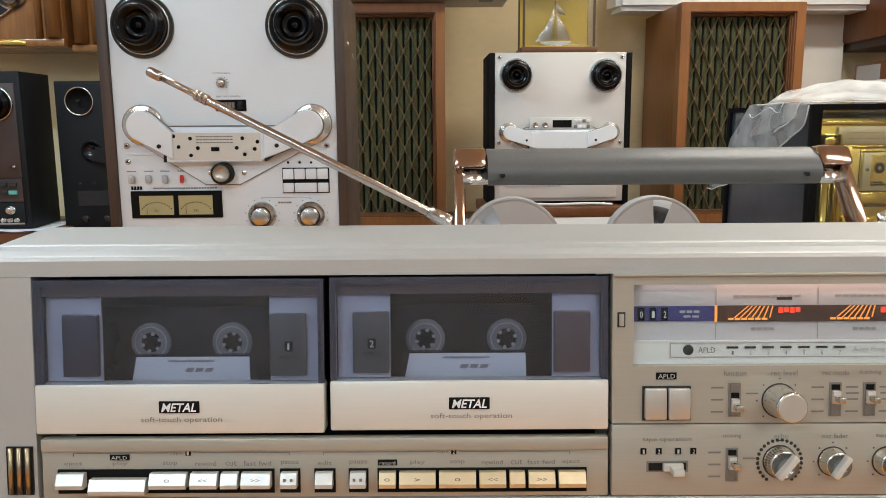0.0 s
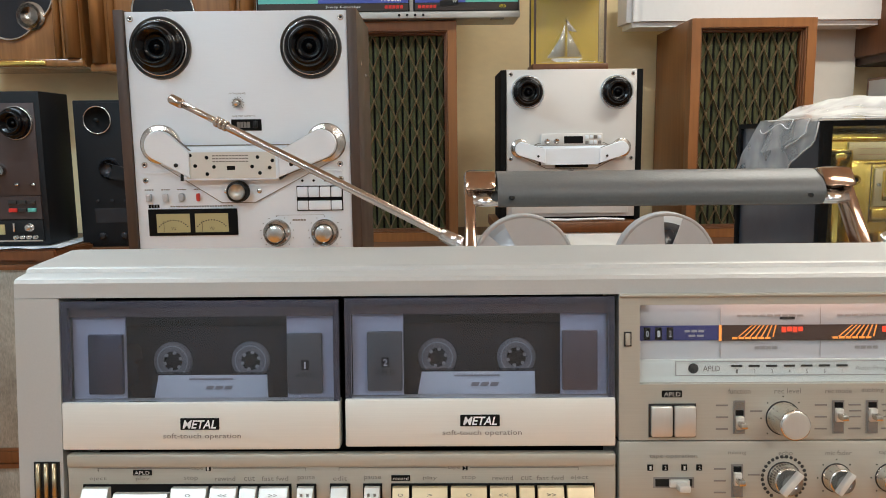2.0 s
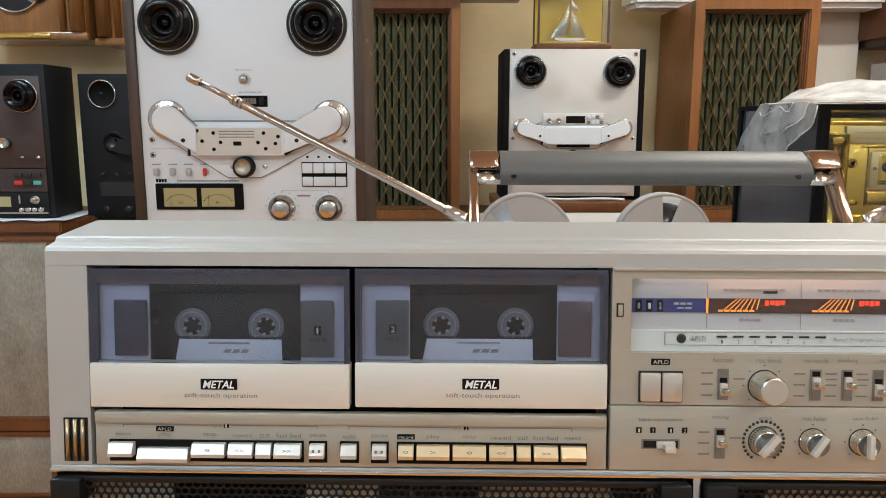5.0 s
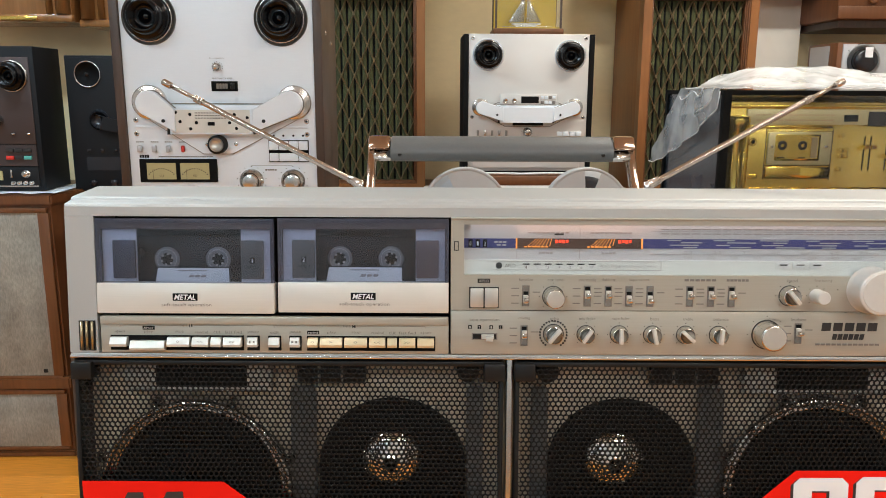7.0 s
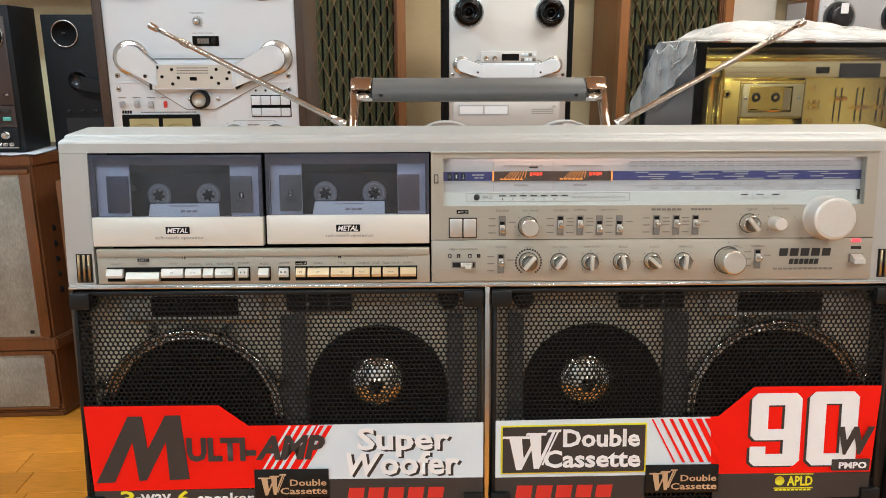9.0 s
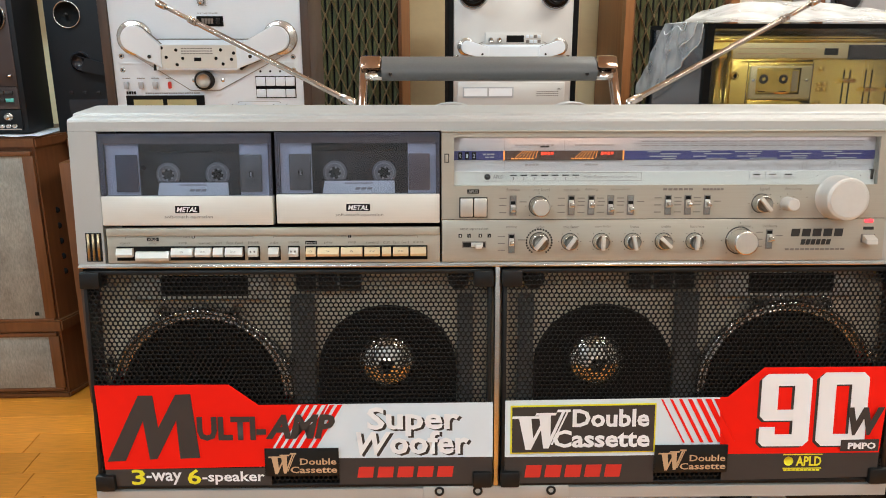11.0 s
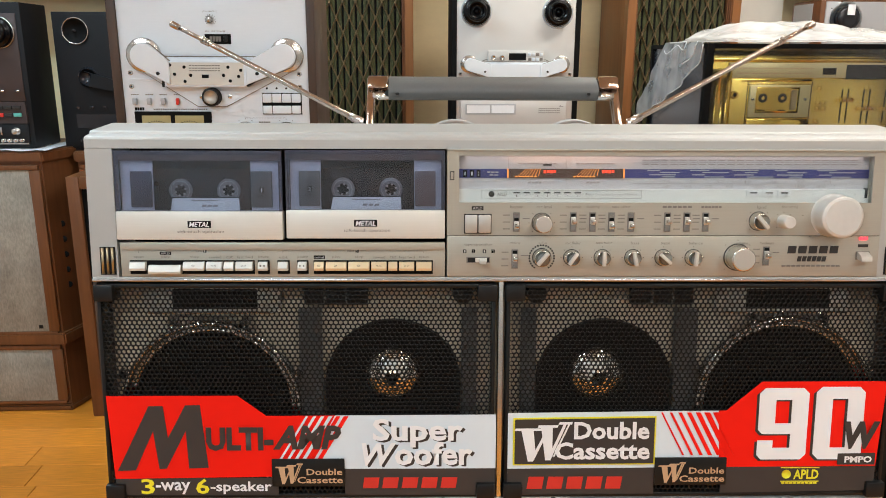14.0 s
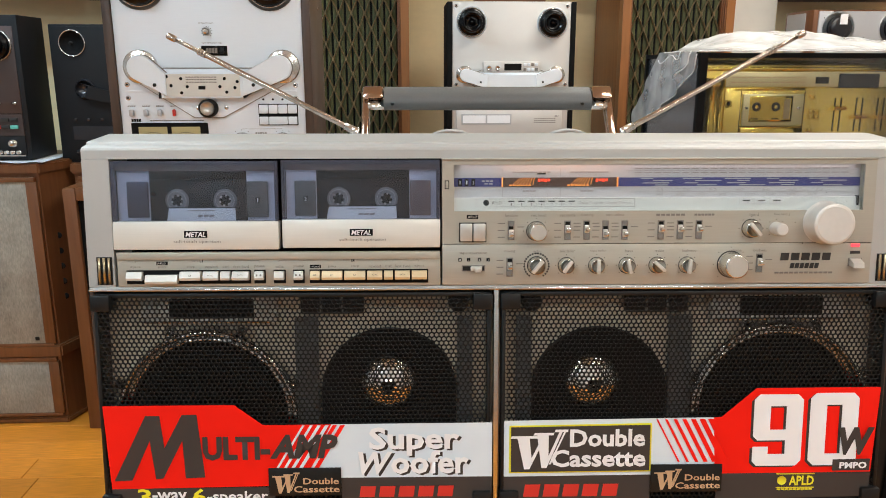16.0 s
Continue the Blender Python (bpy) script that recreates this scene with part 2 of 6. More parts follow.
AXIS = {"y": Matrix.Rotation(radians(90), 4, "X"), "x": Matrix.Rotation(radians(90), 4, "Y"), "z": Matrix.Identity(4)}


def lathe(bm, profile, at, axis="y", seg=32, m=None):
    """Turns (radius, height) pairs round an axis; for y, height runs towards the viewer."""
    place = Matrix.Translation(at) @ (m or AXIS[axis])
    rings = []
    for r, h in profile:
        if r <= 1e-6:
            rings.append([bm.verts.new(place @ Vector((0, 0, h)))])
        else:
            rings.append([bm.verts.new(place @ Vector((r * math.cos(2 * math.pi * k / seg), r * math.sin(2 * math.pi * k / seg), h)))
                          for k in range(seg)])
    for a, b in zip(rings, rings[1:]):
        for k in range(seg):
            j = (k + 1) % seg
            if len(a) == 1 and len(b) > 1:
                bm.faces.new((a[0], b[k], b[j]))
            elif len(b) == 1 and len(a) > 1:
                bm.faces.new((a[k], a[j], b[0]))
            elif len(a) > 1:
                bm.faces.new((a[k], a[j], b[j], b[k]))
    return bm


def cyl(bm, at, r, h, axis="y", seg=24, bev=0.0):
    b = bev or r * 0.06
    return lathe(bm, [(0, 0), (r, 0), (r, h - b), (r - b, h), (0, h)], at, axis, seg)


def prism(bm, pts, axis, a0, a1):
    """An outline pushed along an axis: y takes (x, z) points, x takes (y, z), z takes (x, y)."""
    def put(p, a):
        return {"y": (p[0], a, p[1]), "x": (a, p[0], p[1]), "z": (p[0], p[1], a)}[axis]
    n = len(pts)
    f = [bm.verts.new(put(p, a0)) for p in pts]
    g = [bm.verts.new(put(p, a1)) for p in pts]
    bm.faces.new(f)
    bm.faces.new(g[::-1])
    for k in range(n):
        j = (k + 1) % n
        bm.faces.new((f[k], g[k], g[j], f[j]))
    bmesh.ops.recalc_face_normals(bm, faces=bm.faces[:])
    return bm


def bar(bm, a, b, w, d, bow=0.0):
    """A flat strip from a to b (x, z) at depth y given in a[1]; w wide, d deep."""
    a, b = Vector(a), Vector(b)
    t = (b - a).normalized()
    side = Vector((t.z, 0, -t.x)) * w / 2
    out = Vector((0, -d, 0))
    vs = [bm.verts.new(p) for p in (a - side, a + side, b + side, b - side, a + out, b + out)]
    for f in ((0, 1, 4), (2, 3, 5), (1, 2, 5, 4), (3, 0, 4, 5)):
        bm.faces.new([vs[k] for k in f])
    return bm


def tube(bm, pts, r, seg=10, close=True):
    """A round bar through points; r is one radius or one a point."""
    rs = r if isinstance(r, (list, tuple)) else [r] * len(pts)
    pts = [Vector(p) for p in pts]
    rings = []
    for k, p in enumerate(pts):
        t = (pts[min(k + 1, len(pts) - 1)] - pts[max(k - 1, 0)]).normalized()
        q = t.to_track_quat("Z", "Y")
        rings.append([bm.verts.new(p + q @ Vector((rs[k] * math.cos(2 * math.pi * i / seg), rs[k] * math.sin(2 * math.pi * i / seg), 0)))
                      for i in range(seg)])
    for a, b in zip(rings, rings[1:]):
        for i in range(seg):
            bm.faces.new((a[i], a[(i + 1) % seg], b[(i + 1) % seg], b[i]))
    if close:
        bm.faces.new(rings[0][::-1])
        bm.faces.new(rings[-1])
    return bm


def part(name, bm, material, parent=None, label="", smooth=True):
    """Links a bmesh as one mesh object under a thing or a part."""
    me = bpy.data.meshes.new(name)
    if smooth:
        for f in bm.faces:
            f.smooth = True
        for e in bm.edges:
            if len(e.link_faces) == 2 and e.calc_face_angle(0) > 0.6:
                e.smooth = False
    bm.to_mesh(me)
    bm.free()
    me.materials.append(material)
    ob = new(name, me)
    ob.parent = parent
    return tagged(ob, label=label)


def twin(ob, m, parent=None):
    """The same part again in another place, on the same mesh."""
    o = new(ob.name.split(".")[0], ob.data)
    o.parent = parent or ob.parent
    o.matrix_basis = m
    return o


def thing(name, m, label, category, group="", kind=""):
    ob = new(name)
    ob.empty_display_size = 0.05
    ob.matrix_basis = m
    return tagged(ob, label, category, group, kind)


def structure(name, bm, material, label, smooth=False):
    return tagged(part(name, bm, material, None, label, smooth), kind="structure", category=name.split("_")[0])


def lettering(parent, body, x, z, w, h, y, material, name="lettering", shear=0.0, bold=0.0, deep=0.0004, spacing=1.0, label=""):
    """Raised print facing the viewer: its box is w by h, centred at (x, z), on the plane y."""
    cu = bpy.data.curves.new(name, "FONT")
    cu.body, cu.shear, cu.offset, cu.resolution_u, cu.space_character = body, shear, bold, 2, spacing
    tmp = bpy.data.objects.new(name, cu)
    scene.collection.objects.link(tmp)
    me = bpy.data.meshes.new_from_object(tmp.evaluated_get(bpy.context.evaluated_depsgraph_get()))
    bpy.data.objects.remove(tmp)
    bpy.data.curves.remove(cu)
    me.name = name
    n = len(me.vertices)
    co = np.empty(n * 3)
    me.vertices.foreach_get("co", co)
    co = co.reshape(-1, 3)
    lo, hi = co.min(0), co.max(0)
    p = (co - (lo + hi) / 2) / np.maximum(hi - lo, 1e-6)
    out = np.stack([x + p[:, 0] * w, np.full(n, y - deep), z + p[:, 1] * h], 1)
    me.vertices.foreach_set("co", out.ravel())
    me.update()
    me.materials.clear()
    me.materials.append(material)
    ob = new(name, me)
    ob.parent = parent
    return tagged(ob, label=label)


def bars(parent, x, z, w, h, y, material, count=5, name="print_bar", lean=0.0):
    """Plain blocks in place of a word."""
    bm = bmesh.new()
    step = w / count
    for k in range(count):
        a = x - w / 2 + k * step
        prism(bm, [(a, z - h / 2), (a + step * 0.78, z - h / 2), (a + step * 0.78 + lean * h, z + h / 2), (a + lean * h, z + h / 2)], "y", y - 0.0004, y)
    return part(name, bm, material, parent, smooth=False)


# ---- room ----
X0, X1, Y0, Y1, ZC = -2.7, 2.9, -2.4, 3.02, 2.7
structure("wall_north", B(X0 - 0.12, X1 + 0.12, Y1, Y1 + 0.12, 0, ZC), PLASTER, "cream textured plaster wall behind the speakers")
# Rear and side walls are unseen; their greys tone the bounced light.
structure("wall_south", B(X0 - 0.12, X1 + 0.12, Y0 - 0.12, Y0, 0, ZC), BOUNCEWALL, "unseen grey wall added behind the viewer to steer reflections")
structure("wall_west", B(X0 - 0.12, X0, Y0, Y1, 0, ZC), DIMWALL, "unseen light grey side wall")
structure("wall_east", B(X1, X1 + 0.12, Y0, Y1, 0, ZC), DIMWALL, "unseen light grey side wall")
structure("ceiling", B(X0 - 0.12, X1 + 0.12, Y0 - 0.12, Y1 + 0.12, ZC, ZC + 0.1), CEILING, "white painted ceiling")
structure("wall_pier", B(1.30, 1.61, 2.94, Y1 - 0.002, 0, ZC), WHITEWALL, "white painted wall pier beside the wooden speaker")
FLOOR = structure("floor", B(X0, X1, Y0, Y1, -0.08, -0.006), TEAK, "orange brown laminate floor of long planks")

for x, y, power, tint in LAMPS:
    fix = thing("ceiling_light", pose(x, y, ZC), "long white ceiling light with a glowing diffuser", "ceiling light", "ceiling lights")
    part("housing", B(-0.65, 0.65, -0.11, 0.11, -0.05, 0, 0.01), CEILING, fix)
    part("diffuser", B(-0.62, 0.62, -0.09, 0.09, -0.062, -0.052, 0.003), TUBE, fix)
    la = bpy.data.lights.new("ceiling_lamp", "AREA")
    la.shape, la.size, la.size_y, la.energy, la.color = "RECTANGLE", 1.2, 0.18, power, tint
    ob = new("ceiling_lamp", la)
    ob.matrix_basis = pose(x, y, ZC - 0.07)


# ---- furniture that carries the row ----
def stand(x0, x1, y0, y1, top, label, wood, cover=None):
    s = thing("display_table", pose((x0 + x1) / 2, y0, 0), label, "table")
    w, d = (x1 - x0) / 2, y1 - y0
    part("tabletop", B(-w, w, 0, d, top - 0.03, top, 0.003), cover or wood, s)
    for sx in (-w + 0.03, w - 0.07):
        for sy in (0.04, d - 0.08):
            part("leg", B(sx, sx + 0.04, sy, sy + 0.04, 0, top - 0.03, 0.003), wood, s)
    part("apron", B(-w + 0.07, w - 0.07, 0.05, 0.07, top - 0.10, top - 0.03), wood, s)
    return s


stand(-0.17, 0.42, 0.32, 0.74, 0.8315, "narrow display table with a white sheet under the stereo", WALNUT, SHEET)
stand(-0.56, 1.32, 1.28, 1.82, 0.99, "long brown wooden display table behind the stereo", SHELFWOOD)
cab = thing("low_cabinet", pose(0.45, 2.28, 0), "long brown wooden cabinet carrying the wall speakers", "cabinet")
part("body", B(-0.9, 0.95, 0.02, 0.73, 0, 0.875, 0.004), SHELFWOOD, cab)
part("top", B(-0.92, 0.97, 0, 0.735, 0.877, 0.905, 0.004), SHELFWOOD, cab)


# ---- the stereo ----
BX = pose(0.14, 0.3295, 0.88, -6, 0, -1.85)
UL, UR = -0.3557, 0.3525


def cassette_door(box_, u0, u1, v0, v1, number, tabs, flip):
    """Door with a smoked window, the well behind it, the cassette in it and the pale lower panel."""
    vm = v0 + 0.0245
    d = part("cassette_door", B(u0, u1, -0.0015, 0.010, v0, vm, 0.001), DOORWHITE, box_, "pale aluminium cassette door with a smoked window")
    cu = (u0 + u1) / 2
    part("window", B(u0 + 0.0005, u1 - 0.0005, -0.001, 0.0005, vm + 0.0003, v1 - 0.001), SMOKE, d, "smoked clear plastic window").visible_shadow = False
    rim = bmesh.new()
    for a in ((u0, u1, v1 - 0.0045, v1 - 0.001), (u0, u0 + 0.003, vm, v1 - 0.0045), (u1 - 0.003, u1, vm, v1 - 0.0045)):
        box(rim, a[0], a[1], 0.0008, 0.004, a[2], a[3])
    part("window_rim", rim, TAB, d)
    part("well", B(u0 + 0.001, u1 - 0.001, 0.037, 0.039, vm - 0.012, v1), MATTE, d)
    part("well_roof", B(u0 + 0.003, u1 - 0.003, 0.0035, 0.006, v1 - 0.0096, v1 - 0.0046), BROWNTAB, d)
    w = u1 - u0
    c0, c1 = u0 + w * 0.215, u1 - w * 0.195
    for a, e in ((u0 + 0.0032, c0), (c1, u1 - 0.0032)):
        part("window_mask", B(a, e, 0.0062, 0.0075, vm + 0.0004, v1 - 0.0097), INNER, d, "lavender grey inner frame")
    part("cassette_holder", B(c0 - 0.014, c1 + 0.014, 0.0335, 0.0365, vm - 0.010, v1 - 0.006), MATTE, d)
    # the tape sits deep in the well: thin body, thicker labelled foot, two hubs
    cc, lb0, lb1 = (-0.2630, -0.2910, -0.2310) if number == "1" else (-0.1193, -0.1500, -0.0885)
    cs = part("cassette", B(cc - 0.0500, cc + 0.0500, 0.0260, 0.0330, vm - 0.0080, v1 - 0.0170, 0.0015), SMOKY, d, "dark clear cassette with a white label")
    part("cassette_foot", prism(bmesh.new(), [(lb0 - 0.004, vm - 0.006), (lb1 + 0.004, vm - 0.006), (lb1 + 0.002, vm + 0.0105), (lb0 - 0.002, vm + 0.0105)], "y", 0.0194, 0.0262), SMOKY, cs, smooth=False)
    part("cassette_label", prism(bmesh.new(), [(lb0 - 0.001, vm - 0.0022), (lb1, vm - 0.0022), (lb1 - 0.0004, vm + 0.0098), (lb0 + 0.0014, vm + 0.0098)], "y", 0.0184, 0.0192), LABEL, cs, "white paper label")
    bars(cs, (lb0 + lb1) / 2, vm + 0.0078, (lb1 - lb0) * 0.40, 0.0010, 0.0183, FAINT, 14)
    bars(cs, (lb0 + lb1) / 2 + 0.004, vm + 0.0032, (lb1 - lb0) * 0.25, 0.0020, 0.0183, FAINT, 3, lean=0.5)
    for hx in (cc - 0.02125, cc + 0.02125):
        hz = vm + 0.0163
        hb = bmesh.new()
        lathe(hb, [(0.0052, 0.0), (0.0052, 0.0012), (0.0062, 0.0018), (0.0096, 0.0018), (0.0104, 0.0010), (0.0104, 0)], (hx, 0.0260, hz), seg=28)
        h = part("hub", hb, HUB, cs, "clear plastic tape hub")
        part("spindle_hole", cyl(bmesh.new(), (hx, 0.0256, hz), 0.0053, 0.0004), MATTE, h)
        part("hub_ring", lathe(bmesh.new(), [(0.0079, 0.0018), (0.0080, 0.0022), (0.0085, 0.0022), (0.0086, 0.0018)], (hx, 0.0260, hz), seg=28), GREYDECK, h)
        teeth = bmesh.new()
        for k in range(6):
            a = k * math.pi / 3 + 0.3
            cyl(teeth, (hx + 0.0046 * math.cos(a), 0.0256, hz + 0.0046 * math.sin(a)), 0.0010, 0.0012, seg=8)
        part("hub_teeth", teeth, REELW, h)
    for side, m in zip((0, 1), tabs):
        a = c0 - 0.0185 if side == 0 else c1 + 0.0005
        tb = part("guide_tab", B(a, a + 0.018, 0.0030, 0.0062, vm + 0.003, v1 - 0.0185, 0.0008), m, d, "glossy metal cassette guide")
        if (side == 1) == (number == "1"):
            part("number_plate", B(a + 0.0075, a + 0.0115, 0.0024, 0.0031, vm + 0.0155, vm + 0.0205), MATTE, tb)
            lettering(tb, number, a + 0.0095, vm + 0.018, 0.0009 if number == "1" else 0.0022, 0.0034, 0.0023, LABEL)
            lettering(tb, "APLD", a + 0.0095, vm + 0.0128, 0.010, 0.0022, 0.0028, MATTE)
    plate = part("name_plate", B(cu - 0.0100, cu + 0.0100, -0.0022, -0.0014, v0 + 0.0105, v0 + 0.0165, 0.0004), MATTE, d)
    lettering(plate, "METAL", cu, v0 + 0.0135, 0.0172, 0.0043, -0.0022, WHITEP, shear=0.25, bold=0.02)
    lettering(d, "soft-touch operation", cu + 0.001, v0 + 0.0070, 0.040, 0.0034, -0.0015, GREYINK)
    return d


def knob(box_, u, v, r, h, pointer, name="knob", dark=True):
    metal = KNOB if dark else KNOBPALE
    k = part(name, lathe(bmesh.new(), [(0, 0), (r * 1.04, 0), (r * 1.04, 0.002), (r, 0.0025), (r, 0.0035), (r * 0.97, h - 0.0018), (r * 0.97, h - 0.0008), (r * 0.91, h), (r * 0.84, h), (0, h)], (u, -0.0015, v), seg=40), metal, box_, "satin metal control knob")
    bm = bmesh.new()
    lathe(bm, [(r * 1.05, 0), (r * 1.13, 0.0), (r * 1.13, 0.0003), (r * 1.05, 0.0003)], (u, -0.0016, v), seg=40)
    if dark:
        part("collar", bm, INK, k)
    else:
        bm.free()
    if pointer is not None:
        part("knob_face", lathe(bmesh.new(), [(0, 0.0006), (r * 0.86, 0.0006), (r * 0.88, 0)], (u, -0.0015 - h, v), seg=40), KNOBFACE, k, "darker brushed face")
        bm = box(bmesh.new(), -r * 0.22, r * 0.22, -0.0040, 0.0, -r * 0.93, r * 0.93, 0.0006)
        bmesh.ops.transform(bm, matrix=Matrix.Translation((u, -0.0015 - h, v)) @ Matrix.Rotation(radians(pointer), 4, "Y"), verts=bm.verts)
        part("pointer_rib", bm, KEYW, k, "raised pale pointer rib")
    else:
        part("knob_face", cyl(bmesh.new(), (u, -0.0014 - h, v), r * 0.88, 0.0005, seg=40), KNOBTOP if dark else KNOBPALE, k, "brushed metal face", smooth=False)
    tick = bmesh.new()
    for i in range(7):
        a = radians(225 - 45 * i)
        box(tick, u + r * 1.42 * math.cos(a) - 0.0003, u + r * 1.42 * math.cos(a) + 0.0003, -0.0018, -0.0014, v + r * 1.42 * math.sin(a) - 0.0003, v + r * 1.42 * math.sin(a) + 0.0003)
    part("dial_dots", tick, INK, k)
    return k


def lever(box_, u, v, up, marks=True):
    s = part("slide_switch", B(u - 0.0029, u + 0.0029, -0.0021, -0.0012, v - 0.0084, v + 0.0084), GREYINK, box_, "metal slide switch in a dark slot")
    part("slot", B(u - 0.0022, u + 0.0022, -0.0024, -0.0020, v - 0.0077, v + 0.0077), KNOBFACE, s)
    c = v + (0.0022 if up else -0.0016)
    part("slot_end", B(u - 0.0019, u + 0.0019, -0.0027, -0.0023, c + 0.0026, c + 0.0052), MATTE, s)
    part("slide_plate", B(u - 0.0020, u + 0.0020, -0.0042, -0.0022, c - 0.0042, c + 0.0022, 0.0005), KNOBTOP, s)
    part("lever", B(u - 0.0016, u + 0.0018, -0.0095, -0.004, c - 0.0026, c + 0.0004, 0.0006), KNOB, s, "satin metal lever")
    if marks:
        for dz in (0.006, 0.0, -0.006):
            part("switch_mark", B(u - 0.0115, u - 0.0055, -0.0018, -0.0014, v + dz - 0.0004, v + dz + 0.0004), GREYINK, s, smooth=False)
        part("switch_mark", B(u + 0.0055, u + 0.0115, -0.0018, -0.0014, v + 0.0026, v + 0.0034), GREYINK, s, smooth=False)
    return s


def key(box_, u0, u1, v, material, pressed=False, mark=""):
    dv = -0.0028 if pressed else 0
    k = part("key", prism(bmesh.new(), [(0.004, v - 0.0036 + dv), (-0.0062, v - 0.0036 + dv), (-0.0068, v - 0.0015 + dv), (-0.0045, v + 0.0036 + dv), (0.004, v + 0.0036 + dv)], "x", u0 + 0.0003, u1 - 0.0003), material, box_, smooth=False)
    if mark:
        lettering(k, mark, (u0 + u1) / 2, v + 0.0008 + dv, min(0.006, 0.0018 * len(mark) + 0.001), 0.0016, -0.0062, GREYINK, name="key_mark")
    return k


def grille(box_, u0, u1, v0, v1):
    """Punched black sheet with staggered round holes and a rolled frame."""
    pitch = 0.0043
    rowh = pitch * 0.866
    R, r = pitch / math.sqrt(3), pitch * 0.425
    rows, cols = int((v1 - v0) / rowh), int((u1 - u0) / pitch)
    verts, faces = [], []
    for j in range(rows):
        for i in range(cols):
            cx = u0 + (i + 0.5 + 0.5 * (j % 2)) * (u1 - u0 - pitch / 2) / cols
            cz = v0 + (j + 0.5) * (v1 - v0) / rows
            b = len(verts)
            for rad, y in ((R * 1.005, 0.0), (r, 0.0002), (r * 0.97, 0.0011)):
                for k in range(6):
                    a = math.pi / 6 + k * math.pi / 3
                    verts.append((cx + rad * math.cos(a), y, cz + rad * math.sin(a)))
            for k in range(6):
                n = (k + 1) % 6
                faces.append((b + k, b + n, b + 6 + n, b + 6 + k))
                faces.append((b + 6 + k, b + 6 + n, b + 12 + n, b + 12 + k))
    me = bpy.data.meshes.new("speaker_grille")
    me.from_pydata(verts, [], faces)
    me.materials.append(MESH)
    g = new("speaker_grille", me)
    g.parent = box_
    tagged(g, label="black punched metal speaker grille")
    fr = bmesh.new()
    for a in ((u0 - 0.002, u1 + 0.002, v1 - 0.001, v1 + 0.003), (u0 - 0.002, u1 + 0.002, v0 - 0.003, v0 + 0.001),
              (u0 - 0.003, u0 + 0.0005, v0, v1), (u1 - 0.0005, u1 + 0.003, v0, v1)):
        box(fr, a[0], a[1], -0.0012, 0.016, a[2], a[3], 0.001)
    part("grille_frame", fr, BLACK, g)
    for cu_, su in ((u0 - 0.004, 1), (u1 + 0.004, -1)):
        for cv, sv in ((v0 - 0.003, 1), (v1 + 0.0025, -1)):
            xs = sorted((cu_, cu_ + su * 0.017))
            zs = sorted((cv, cv + sv * 0.0145))
            part("grille_clip", B(xs[0], xs[1], -0.006, 0.012, zs[0], zs[1], 0.0015), BLACK, g)
    return g


